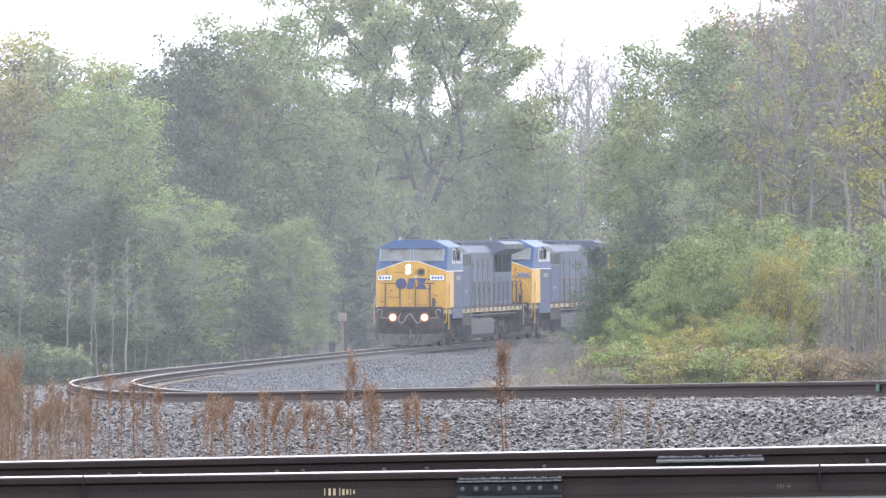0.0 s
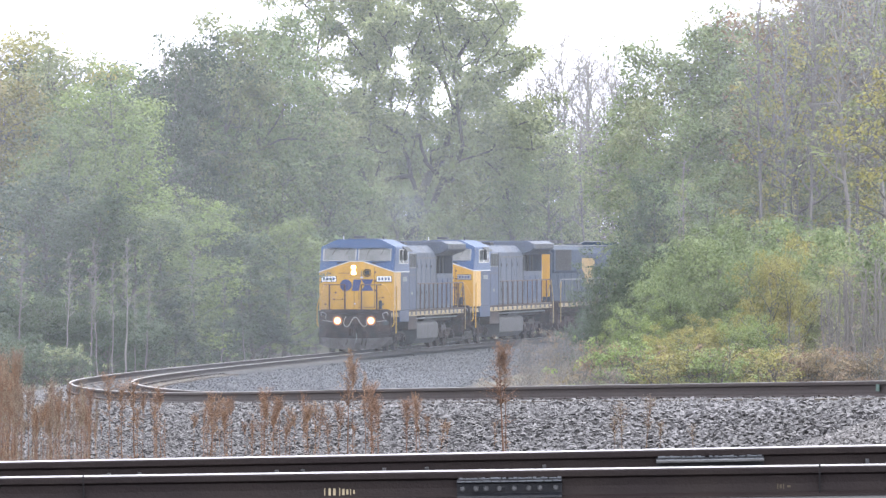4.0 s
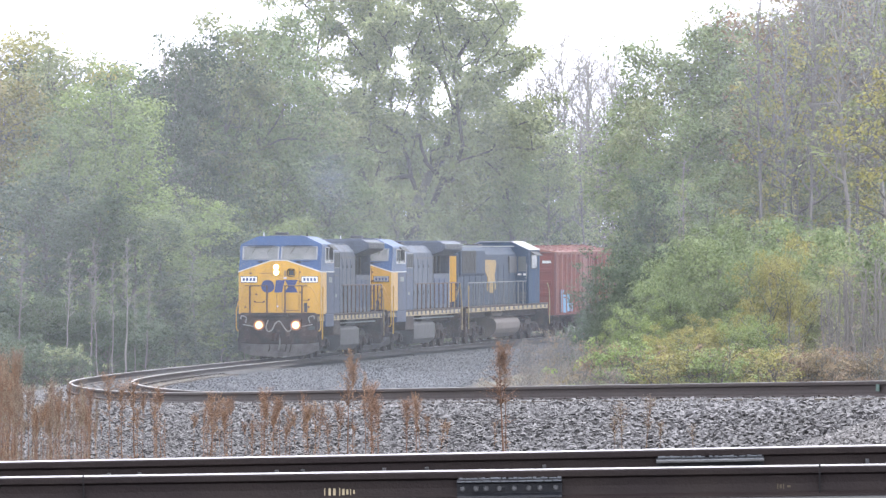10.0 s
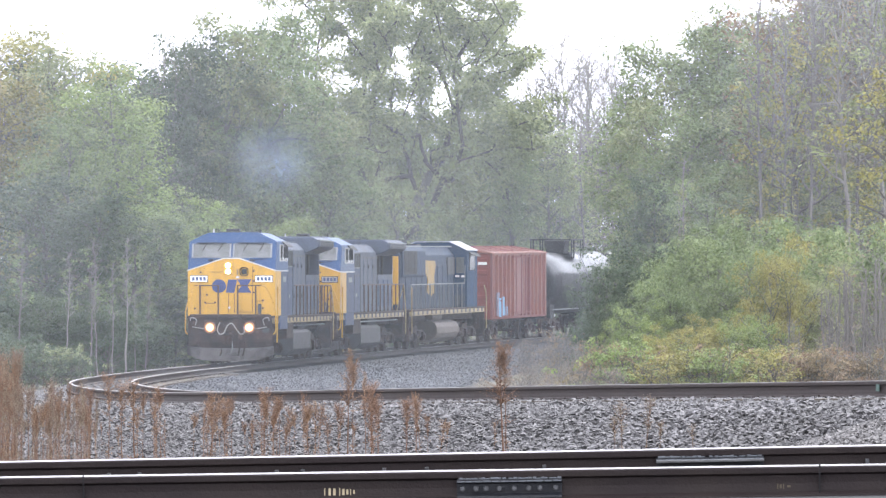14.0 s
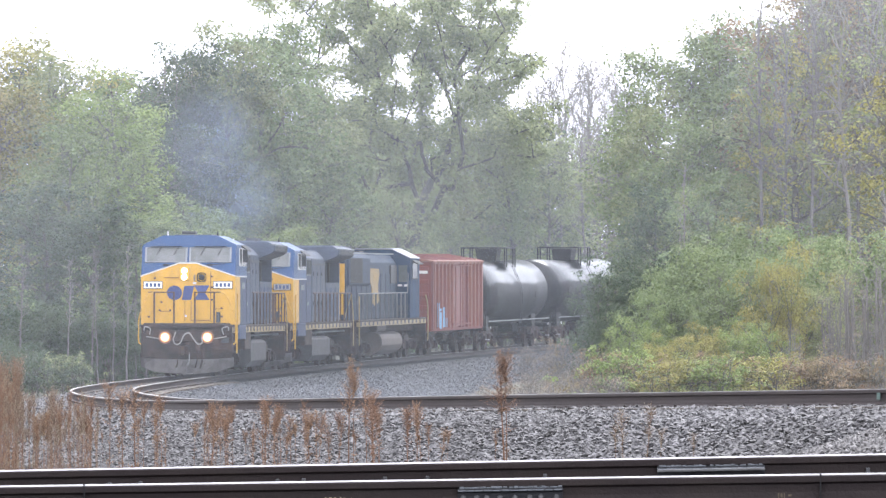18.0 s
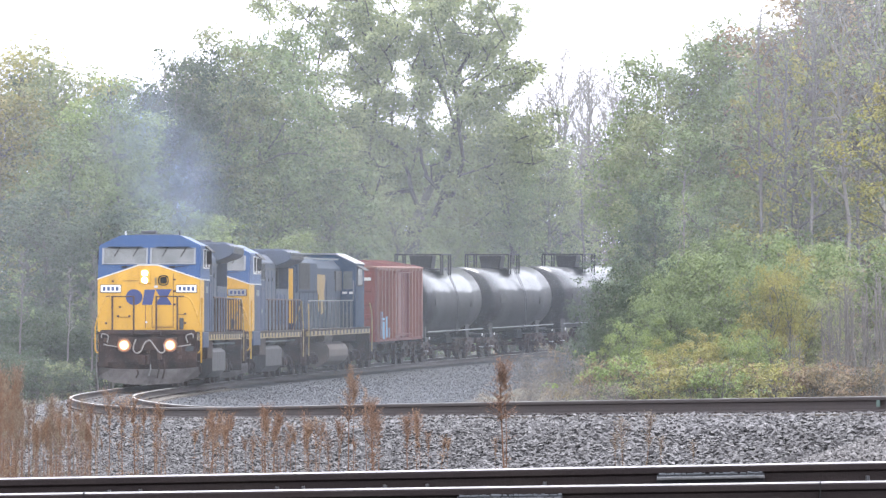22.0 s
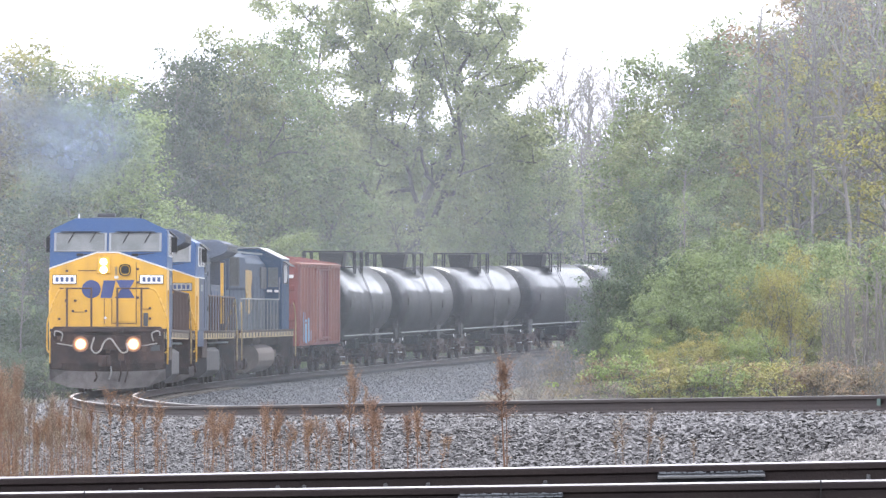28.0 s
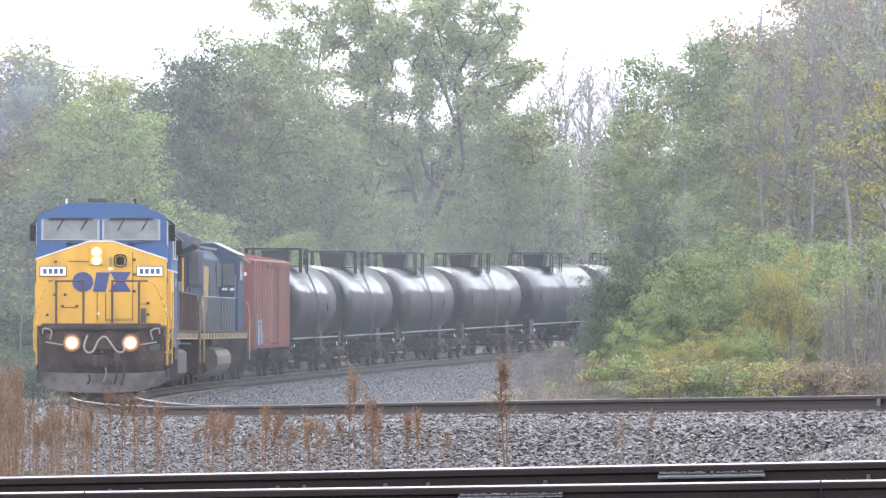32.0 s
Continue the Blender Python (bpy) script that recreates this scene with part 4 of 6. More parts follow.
        box(bm, -9.35, -9.31, *sorted((s * 1.1, s * 1.5)), 0.4, 1.62)
        part("rear_steps", bm, M_DARK, loco)
        part("traction_box", boxed(3.1, 5.3, *sorted((s * 1.0, s * 1.46)), 0.85, 1.45, 0.03), M_DARK, loco)
        part("cab_underbox", boxed(5.5, 7.9, *sorted((s * 1.1, s * 1.52)), 1.2, 1.68, 0.03), lower_mat, loco)
        part("brake_pipe", tube(bmesh.new(), [(-9.0, s * 1.3, 1.30), (9.0, s * 1.3, 1.30)], 0.03, 6), M_PALERAIL, loco)
    part("rear_end", boxed(-10.25, -10.0, -0.98, 0.98, 1.7, 3.4, 0.02), M_YELLOW, loco)
    part("rear_pilot", boxed(-10.35, -10.2, -1.45, 1.45, 0.5, 1.65, 0.03), M_DARK, loco)
    return loco


def narrow_hood_locomotive(label):
    """A six-axle locomotive that runs hood first; its cab end is at +x."""
    half = 10.65
    loco = thing("locomotive", label, "locomotive", "locomotives of the train")
    wheels_and_tank(loco, half, True, M_TANKTAN)
    coupler(loco, half, 1)
    coupler(loco, -half, -1)
    for d in (-1, 1):
        x = d * (half - 0.55)
        part("pilot", boxed(*sorted((x, x - d * 0.15)), -1.45, 1.45, 0.35, 1.65, 0.03), M_DARK, loco)
    part("hood", prism(bmesh.new(), [(-0.95, 1.68), (-0.95, 3.95), (-0.7, 4.25), (0.7, 4.25), (0.95, 3.95), (0.95, 1.68)], "x", -9.4, 4.6, 0.03), M_NAVYGREY, loco, "dark blue engine hood")
    part("radiator", prism(bmesh.new(), [(-0.97, 3.0), (-1.04, 3.1), (-1.04, 4.12), (-0.78, 4.36), (0.78, 4.36), (1.04, 4.12), (1.04, 3.1), (0.97, 3.0)], "x", -9.1, -3.4, 0.03), M_NAVYGREY, loco, "greyish dark blue radiator section")
    part("hood_end", boxed(-9.47, -9.38, -0.9, 0.9, 1.9, 3.9, 0.02), M_YELLOW, loco, "yellow hood end")
    part("end_lamp", rod(bmesh.new(), (-9.50, 0.62, 3.55), (-9.46, 0.62, 3.55), 0.13, n=14), M_WHITE, loco, "round white lamp on the hood end")
    part("end_grille", boxed(-9.49, -9.46, 0.45, 0.82, 3.0, 3.3, 0.01), M_RUSTPOST, loco)
    part("end_door", boxed(-9.49, -9.465, 0.1, 0.72, 1.95, 2.85, 0.01), M_SILL, loco)
    prof = [(-1.54, 1.68), (-1.54, 4.12), (-0.75, 4.50), (0.75, 4.50), (1.54, 4.12), (1.54, 1.68)]
    cab = part("cab", prism(bmesh.new(), prof, "x", 4.6, 7.4, 0.02), M_NAVY, loco, "dark blue full-width cab")
    bm = bmesh.new()
    for (ya, za), (yb, zb) in (((-1.56, 4.13), (-0.75, 4.52)), ((0.75, 4.52), (1.56, 4.13)), ((-0.75, 4.52), (0.75, 4.52))):
        prism(bm, [(ya, za), (yb, zb), (yb, zb + 0.03), (ya, za + 0.03)], "x", 4.54, 7.45)
    part("cab_roof", bm, M_ROOFPALE, cab, "pale roof with a light edge")
    for s in (-1, 1):
        cs = [(4.6, s * 1.06, 3.15), (4.6, s * 1.42, 3.15), (4.6, s * 1.42, 3.85), (4.6, s * 1.06, 3.85)]
        window(cab, cs, (-0.03, 0, 0), "rear_window", frame_mat=M_NAVY)
        cs = [(5.2, s * 1.54, 3.3), (6.6, s * 1.54, 3.3), (6.6, s * 1.54, 3.95), (5.2, s * 1.54, 3.95)]
        window(cab, cs, (0, s * 0.03, 0), "side_window")
        shape = [(-3.3, 3.55), (-3.2, 3.72), (-0.6, 3.70), (-0.4, 3.5), (-0.8, 3.05), (-0.5, 2.4), (-1.5, 2.2), (-2.6, 2.35), (-2.4, 2.9), (-3.1, 3.2)]
        part("emblem", prism(bmesh.new(), shape, "y", *sorted((s * 0.95, s * 0.980))), M_FADED, loco, "worn faded yellow emblem patch")
        part("sun_shade", prism(bmesh.new(), [(s * 1.53, 4.08), (s * 1.82, 3.9), (s * 1.82, 3.88), (s * 1.53, 4.02)], "x", 5.1, 6.7), M_BLACK, cab)
        part("marking", boxed(4.585, 4.60, *sorted((s * 1.02, s * 1.2)), 2.98, 3.06), M_WHITE, cab)
        part("marking", boxed(4.585, 4.60, *sorted((s * 1.28, s * 1.42)), 2.97, 3.06), M_WHITE, cab)
        bm = bmesh.new()
        for k in range(3):
            box(bm, 4.55, 4.6, *sorted((s * 1.0, s * 1.45)), 1.80 + k * 0.16, 1.84 + k * 0.16)
            box(bm, 4.55, 4.6, *sorted((s * (1.02 + 0.15 * k), s * (1.05 + 0.15 * k))), 1.78, 2.2)
        part("step_grille", bm, M_DARKGREY, cab)
        for k in range(9):
            x = -8.0 + k * 1.35
            if not -2.9 < x < -0.4:
                part("hood_door", boxed(x, x + 1.27, *sorted((s * 0.945, s * 0.972)), 1.95, 3.5, 0.008), M_NAVYGREY, loco)
        bm = bmesh.new()
        for k in range(10):
            box(bm, -8.7 + k * 0.3, -8.46 + k * 0.3, *sorted((s * 1.045, s * 1.056)), 3.2, 4.08)
        part("radiator_backing", boxed(-8.8, -5.6, *sorted((s * 1.03, s * 1.05)), 3.14, 4.12), M_BLACK, loco)
        part("radiator_grille", bm, M_BLACK, loco)
        # pale strip for the light grey band along the hood's roof
        part("roof_rail", boxed(-9.1, 4.6, *sorted((s * 0.80, s * 0.86)), 4.28, 4.34), M_PALERAIL, loco)
        part("intake_grille", boxed(2.6, 4.4, *sorted((s * 0.94, s * 1.02)), 3.1, 3.85, 0.02), M_DARKGREY, loco)
        xs = [-9.6 + k * 1.2 for k in range(12)]
        hand_rail(loco, [(-9.9, s * 1.47, 2.3), (-9.6, s * 1.47, 2.72), (4.3, s * 1.47, 2.72), (4.5, s * 1.47, 3.5)], [(x, s * 1.47, 2.72) for x in xs], 1.66, M_PALERAIL, r=0.02, label="pale walkway handrail")
        bm = bmesh.new()
        for k in range(34):
            rod(bm, (-9.0 + k * 0.4, s * 1.47, 1.66), (-9.0 + k * 0.4, s * 1.47, 2.7), 0.008, n=4)
        tagged(part("railing_wires", bm, M_PALERAIL, loco), kind="stuff")
        for d in (-1, 1):
            part("step_rail", tube(bmesh.new(), curve_pts([(d * 9.9, s * 1.55, 0.7), (d * 9.9, s * 1.55, 2.1), (d * 9.6, s * 1.5, 2.6)], 4), 0.024), M_SILL, loco, "faded yellow step rail")
    part("nose", boxed(7.4, 9.3, -0.95, 0.95, 1.68, 3.1, 0.06), M_YELLOW, loco)
    for k in range(3):
        part("fan", rod(bmesh.new(), (-7.9 + k * 1.35, 0, 4.42), (-7.9 + k * 1.35, 0, 4.58), 0.55, n=18), M_DARKGREY, loco)
    part("exhaust_stack", boxed(-1.2, -0.2, -0.3, 0.3, 4.24, 4.42, 0.03), M_BLACK, loco)
    return loco


M_NAVYGREY = material("loco_worn_dark_blue_paint", (0.036, 0.058, 0.098), 0.65, 0, 0.15, 1.0, 30, 0.04, (0.062, 0.074, 0.095), 0.6, stretch=(1, 1, 0.3), shine=0.15)
M_TANKTAN = material("fuel_tank_dusty_tan", (0.13, 0.102, 0.086), 0.75, 0, 0.25, 2, 30, 0.08, (0.08, 0.065, 0.055), 0.6)
M_ROOFPALE = material("pale_roof_paint", (0.36, 0.38, 0.40), 0.5, 0.0, 0.08, 2, 20, 0.02)
M_PANEL = material("boxcar_faded_panel", (0.225, 0.066, 0.055), 0.7, 0, 0.15, 1.2, 20, 0.06, (0.17, 0.085, 0.072), 0.7, 0.25, stretch=(1, 1, 0.2))


def boxcar():
    car = thing("boxcar", "faded oxide-red ribbed boxcar with a blue sprayed patch", "boxcar")
    hl = 6.55
    part("body", boxed(-hl, hl, -1.46, 1.46, 1.12, 4.0, 0.02), M_RED, car, "oxide-red steel sides")
    part("roof", prism(bmesh.new(), [(-1.56, 3.98), (-1.56, 4.04), (0, 4.30), (1.56, 4.04), (1.56, 3.98), (0, 4.1)], "x", -hl - 0.08, hl + 0.08, 0.01), M_PANEL, car, "lighter red roof")
    for k in range(12):
        x = -hl + 0.5 + k * 1.22
        part("roof_rib", prism(bmesh.new(), [(-1.5, 4.06), (0, 4.31), (1.5, 4.06), (1.5, 4.09), (0, 4.345), (-1.5, 4.09)], "x", x, x + 0.07), M_PANEL, car)
    part("side_sill", boxed(-hl, hl, -1.5, 1.5, 1.05, 1.16, 0.01), M_RED, car)
    rib = bpy.data.meshes.new("rib")
    bm = prism(bmesh.new(), [(-0.12, 0), (-0.07, 0.10), (0.07, 0.10), (0.12, 0)], "z", 1.16, 3.97)
    bm.to_mesh(rib)
    bm.free()
    rib.materials.append(M_PANEL)
    for s in (-1, 1):
        for k in range(14):
            x = -hl + 0.35 + k * (2 * hl - 0.7) / 13
            if abs(x) < 1.1 and k % 2:
                continue
            part_of("rib", rib, None, car, at=Matrix.Translation((x, s * 1.46, 0)) @ pose(0, 0, 0, 0, 0, 0 if s > 0 else 180))
        part("door", boxed(-1.4, 1.4, *sorted((s * 1.47, s * 1.53)), 1.22, 3.86, 0.01), M_PANEL, car, "faded red sliding door")
        for z in (1.28, 3.8):
            part("door_track", boxed(-3.0, 1.6, *sorted((s * 1.5, s * 1.57)), z, z + 0.06), M_RED, car)
        for x in (-0.9, 0.9):
            part("door_bar", rod(bmesh.new(), (x, s * 1.56, 1.25), (x, s * 1.56, 3.8), 0.02, n=6), M_PANEL, car)
        part("top_chord", boxed(-hl, hl, *sorted((s * 1.46, s * 1.53)), 3.9, 4.0, 0.01), M_PANEL, car)
        for d in (-1, 1):
            part("corner_post", boxed(*sorted((d * hl, d * (hl - 0.16))), *sorted((s * 1.45, s * 1.54)), 1.1, 3.98, 0.01), M_PANEL, car)
            bm = bmesh.new()
            for z in np.arange(1.0, 2.6, 0.32):
                rod(bm, (d * (hl - 0.55), s * 1.56, z), (d * (hl - 0.15), s * 1.56, z), 0.014, n=5)
            part("ladder", bm, M_RED, car)
    bm = bmesh.new()
    for x, w, z0, z1 in ((4.9, 0.55, 1.2, 2.25), (4.25, 0.6, 1.15, 1.85), (3.6, 0.6, 1.2, 2.05), (2.95, 0.55, 1.2, 1.6), (4.0, 0.9, 1.9, 2.0)):
        box(bm, x, x + w, 1.532, 1.538, z0, z1, 0.002)
    part("sprayed_patch", bm, M_GRAFFITI, car, "bright blue sprayed paint")
    for d in (-1, 1):
        for k in range(5):
            z = 1.4 + k * 0.55
            part("end_rib", boxed(*sorted((d * hl, d * (hl + 0.07))), -1.35, 1.35, z, z + 0.2, 0.03), M_RED, car)
        part("brake_platform", boxed(*sorted((d * hl, d * (hl + 0.35))), -0.6, 0.6, 1.02, 1.06), M_DARK, car)
        coupler(car, d * 7.1, d)
    part("white_marks", boxed(hl, hl + 0.085, 0.9, 1.3, 3.5, 3.62), M_WHITE, car)
    part("under_frame", boxed(-hl + 0.2, hl - 0.2, -0.4, 0.4, 0.78, 1.1, 0.02), M_DARK, car)
    for x in (4.6, -4.6):
        bogie(car, x, (-0.87, 0.87), 0.46, WHEEL_CAR, False)
    part("brake_cylinder", rod(bmesh.new(), (-1.0, 0.7, 0.75), (0.2, 0.7, 0.75), 0.18, n=12), M_DARK, car)
    return car


def wet_tank_material():
    """Black paint, wet gloss coat above an uneven line that shapes the sky's reflection, dull and dusty below."""
    m = material("wet_black_tank_paint", (0.022, 0.023, 0.026), 0.42, 0, 0.25, 0.7, 5, 0.0, (0.045, 0.044, 0.043), 0.6, stretch=(1, 1, 0.4))
    n, l = m.node_tree.nodes, m.node_tree.links
    p = n["Principled BSDF"]
    co, sep, tex, add, mr, rough = (n.new("ShaderNode" + k) for k in ("TexCoord", "SeparateXYZ", "TexNoise", "Math", "MapRange", "MapRange"))
    l.new(co.outputs["Object"], sep.inputs["Vector"])
    l.new(co.outputs["Object"], tex.inputs["Vector"])
    tex.inputs["Scale"].default_value, tex.inputs["Detail"].default_value = 0.55, 4
    add.operation = "MULTIPLY_ADD"
    add.inputs[1].default_value = 0.7
    l.new(tex.outputs["Fac"], add.inputs[0])
    l.new(sep.outputs["Z"], add.inputs[2])
    mr.inputs["From Min"].default_value, mr.inputs["From Max"].default_value = 3.28, 3.40
    l.new(add.outputs[0], mr.inputs["Value"])
    rough.inputs["To Min"].default_value, rough.inputs["To Max"].default_value = 0.5, 0.34
    l.new(mr.outputs["Result"], rough.inputs["Value"])
    l.new(rough.outputs["Result"], p.inputs["Roughness"])
    p.inputs["Specular IOR Level"].default_value = 0.05
    half = n.new("ShaderNodeMath")
    half.operation = "MULTIPLY"
    half.inputs[1].default_value = 0.5
    l.new(mr.outputs["Result"], half.inputs[0])
    l.new(half.outputs[0], p.inputs["Coat Weight"])
    p.inputs["Coat IOR"].default_value, p.inputs["Coat Roughness"].default_value = 1.45, 0.12
    return m


M_WETBLACK = wet_tank_material()


def tank_car():
    car = thing("tank_car", "glossy wet black tank car with a railed top platform", "tank car", "tank cars of the train")
    r, hl, cz = 1.46, 7.55, 2.60
    bm = bmesh.new()
    n = 40
    xs = [(-hl, 0.02), (-hl + 0.03, 0.35), (-hl + 0.14, 0.68), (-hl + 0.34, 0.90), (-hl + 0.62, 1.0), (-4, 1.0), (-2.45, 1.0), (0, 1.0), (2.45, 1.0), (4, 1.0), (hl - 0.62, 1.0), (hl - 0.34, 0.90), (hl - 0.14, 0.68), (hl - 0.03, 0.35), (hl, 0.02)]
    rings = []
    for x, q in xs:
        sag = -0.10 * (1 - abs(x) / hl)
        rings.append([bm.verts.new((x, r * q * math.cos(2 * math.pi * k / n), cz + sag + r * q * math.sin(2 * math.pi * k / n))) for k in range(n)])
    for a, b in zip(rings, rings[1:]):
        for k in range(n):
            bm.faces.new((a[k], a[(k + 1) % n], b[(k + 1) % n], b[k]))
    bm.faces.new(rings[0])
    bm.faces.new(rings[-1])
    bmesh.ops.recalc_face_normals(bm, faces=bm.faces)
    part("tank", bm, M_WETBLACK, car, "glossy wet black tank shell", smooth=True)
    for x in (-2.45, 2.45):
        sag = -0.10 * (1 - abs(x) / hl)
        bm = bmesh.new()
        ring = [[bm.verts.new((x + d, (r + e) * math.cos(2 * math.pi * k / n), cz + sag + (r + e) * math.sin(2 * math.pi * k / n))) for k in range(n)] for d, e in ((-0.05, 0.002), (-0.035, 0.007), (0.035, 0.007), (0.05, 0.002))]
        for a, b in zip(ring, ring[1:]):
            for k in range(n):
                bm.faces.new((a[k], b[k], b[(k + 1) % n], a[(k + 1) % n]))
        bmesh.ops.recalc_face_normals(bm, faces=bm.faces)
        part("band", bm, M_WETBLACK, car, smooth=True)
    top = cz + r - 0.1
    part("valve_housing", prism(bmesh.new(), [(-0.40, top - 0.12), (-0.52, top + 0.60), (0.52, top + 0.60), (0.40, top - 0.12)], "x", -0.5, 0.5, 0.04), M_BLACK, car, "dark valve housing")
    part("platform", boxed(-1.25, 1.25, -1.0, 1.0, top - 0.02, top + 0.02, 0.005), M_BLACK, car)
    for s in (-1, 1):
        bm = bmesh.new()
        tube(bm, [(-1.25, s * 1.0, top + 0.64), (1.25, s * 1.0, top + 0.64)], 0.032)
        tube(bm, [(-1.25, s * 1.0, top + 0.32), (1.25, s * 1.0, top + 0.32)], 0.018)
        for x in (-1.25, -0.75, 0.75, 1.25):
            rod(bm, (x, s * 1.0, top - 0.25), (x, s * 1.0, top + 0.64), 0.032, n=6)
        part("platform_railing", bm, M_BLACK, car)
        bm = bmesh.new()
        for x in (-0.2, 0.2):
            tube(bm, curve_pts([(x, s * 1.02, top), (x, s * 1.42, cz + 0.5), (x, s * 1.56, cz - 0.2), (x, s * 1.5, 1.15)], 5), 0.015)
        for z in np.arange(1.3, 3.6, 0.33):
            y = s * (r * math.sqrt(max(0.05, 1 - ((z - cz) / r) ** 2)) + 0.10) if z > cz else s * 1.55
            rod(bm, (-0.25, y, z), (0.25, y, z), 0.014, n=5)
        part("ladder", bm, M_DARKGREY, car)
        bm = tube(bmesh.new(), [(-7.3, s * 1.45, 1.32), (7.3, s * 1.45, 1.32)], 0.025)
        part("running_rail", bm, M_PALERAIL, car, "thin pale rail along the side")
        part("placard", boxed(-4.3, -3.9, *sorted((s * 1.45, s * 1.475)), 2.3, 2.62), M_BLACK, car)
        part("stencil_marks", boxed(4.0, 5.4, *sorted((s * 1.455, s * 1.475)), 2.42, 2.72), M_BLACK, car)
        for x in (5.6, -5.6):
            part("saddle", prism(bmesh.new(), [(x - 0.35, 0.95), (x - 0.6, 1.55), (x + 0.6, 1.55), (x + 0.35, 0.95)], "y", *sorted((s * 0.3, s * 1.02)), 0.02), M_BLACK, car)
    for d in (-1, 1):
        part("platform_end_rail", tube(bmesh.new(), [(d * 1.25, -1.0, top + 0.64), (d * 1.25, 1.0, top + 0.64)], 0.03), M_BLACK, car)
        part("end_sill", boxed(*sorted((d * 7.2, d * 7.85)), -1.45, 1.45, 0.92, 1.08, 0.02), M_BLACK, car)
        part("stub_sill", boxed(*sorted((d * 4.0, d * 7.7)), -0.35, 0.35, 0.72, 1.1, 0.02), M_BLACK, car)
        coupler(car, d * 8.5, d)
        bm = tube(bmesh.new(), [(d * 7.8, -1.4, 1.08), (d * 7.8, -1.4, 1.9), (d * 7.8, 1.4, 1.9), (d * 7.8, 1.4, 1.08)], 0.022)
        part("end_rail", bm, M_BLACK, car)
        for s in (-1, 1):
            part("step", boxed(*sorted((d * 7.0, d * 7.4)), *sorted((s * 1.3, s * 1.45)), 0.5, 0.53), M_STEEL, car)
        part("reflector", boxed(*sorted((d * 6.9, d * 7.0)), 1.46, 1.475, 1.0, 1.12), M_WHITE, car)
        bogie(car, d * 5.7, (-0.87, 0.87), 0.46, WHEEL_CAR, False)
    return car


def make_train():
    lead = wide_cab_locomotive(True, M_GREY, M_BLUEGREY, "lead locomotive, yellow nose, blue cab, lights on, on the rails")
    TRAIN.append((lead, 10.8, 13.4, False))
    second = wide_cab_locomotive(False, M_GREY, M_BLUEGREY, "second locomotive, yellow nose, grey hood, lights off, on the rails")
    TRAIN.append((second, 32.5, 13.4, False))
    TRAIN.append((narrow_hood_locomotive("dark blue locomotive running hood first behind two others"), 54.2, 13.4, True))
    TRAIN.append((boxcar(), 72.1, 9.2, False))
    first = tank_car()
    mine = [w for w in WHEELS if w[0].parent.parent == first]
    TRAIN.append((first, 87.9, 11.4, False))
    for k in range(1, 7):
        c = copy_thing(first, Matrix())
        TRAIN.append((c, 87.9 + 17 * k, 11.4, False))
        for b in c.children:
            for w in b.children:
                for o, a, rad, d in mine:
                    if o.data == w.data and abs(o.matrix_basis.translation.x - w.matrix_basis.translation.x) < 0.01 and abs(o.parent.matrix_basis.translation.x - b.matrix_basis.translation.x) < 0.01:
                        WHEELS.append((w, a, rad, d))


# blue-grey paint with the haze's blue tint mixed into its colour
M_BLUEGREY = material("loco_hazy_blue_paint", (0.060, 0.086, 0.155), 0.6, 0, 0.12, 0.9, 30, 0.05, (0.06, 0.065, 0.08), 0.7, stretch=(1, 1, 0.3), shine=0.22)
make_train()


def motions():
    turn = pose(0, 0, 0, 0, 0, 180)
    for ob, back, base, turned in TRAIN:
        walk(ob, [(t, on_rails(front_at(t) - back, base) @ (turn if turned else Matrix())) for t in range(33)])
    times = [k * 0.15 for k in range(213)] + [32.0]
    for w, a, radius, d in WHEELS:
        walk(w, [(t, pose(a, 0, radius, 0, d * math.degrees((front_at(t) - front_at(0)) / radius), 0)) for t in times])
    for ob, rows in SMOKE:
        walk(ob, rows)

# ---------------------------------------------------------------- trees and brush


def tubes(segments, sides=5):
    """Tapered tubes from rows of (a, b, ra, rb), as arrays of quads."""
    seg = np.array([(*a, *b, ra, rb) for a, b, ra, rb in segments], float)
    a, b, ra, rb = seg[:, :3], seg[:, 3:6], seg[:, 6], seg[:, 7]
    d = b - a
    d /= np.linalg.norm(d, axis=1)[:, None] + 1e-9
    ref = np.where(np.abs(d[:, 2:]) > 0.9, (1.0, 0, 0), (0, 0, 1.0))
    u = np.cross(d, ref)
    u /= np.linalg.norm(u, axis=1)[:, None] + 1e-9
    w = np.cross(d, u)
    ang = np.arange(sides) * 2 * np.pi / sides
    ring = np.cos(ang)[None, :, None] * u[:, None] + np.sin(ang)[None, :, None] * w[:, None]
    v = np.concatenate([a[:, None] + ring * ra[:, None, None], b[:, None] + ring * rb[:, None, None]], 1)
    i = np.arange(sides)
    f = np.stack([i, (i + 1) % sides, sides + (i + 1) % sides, sides + i], -1)
    return v.reshape(-1, 3), (f[None] + 2 * sides * np.arange(len(seg))[:, None, None]).reshape(-1, 4)


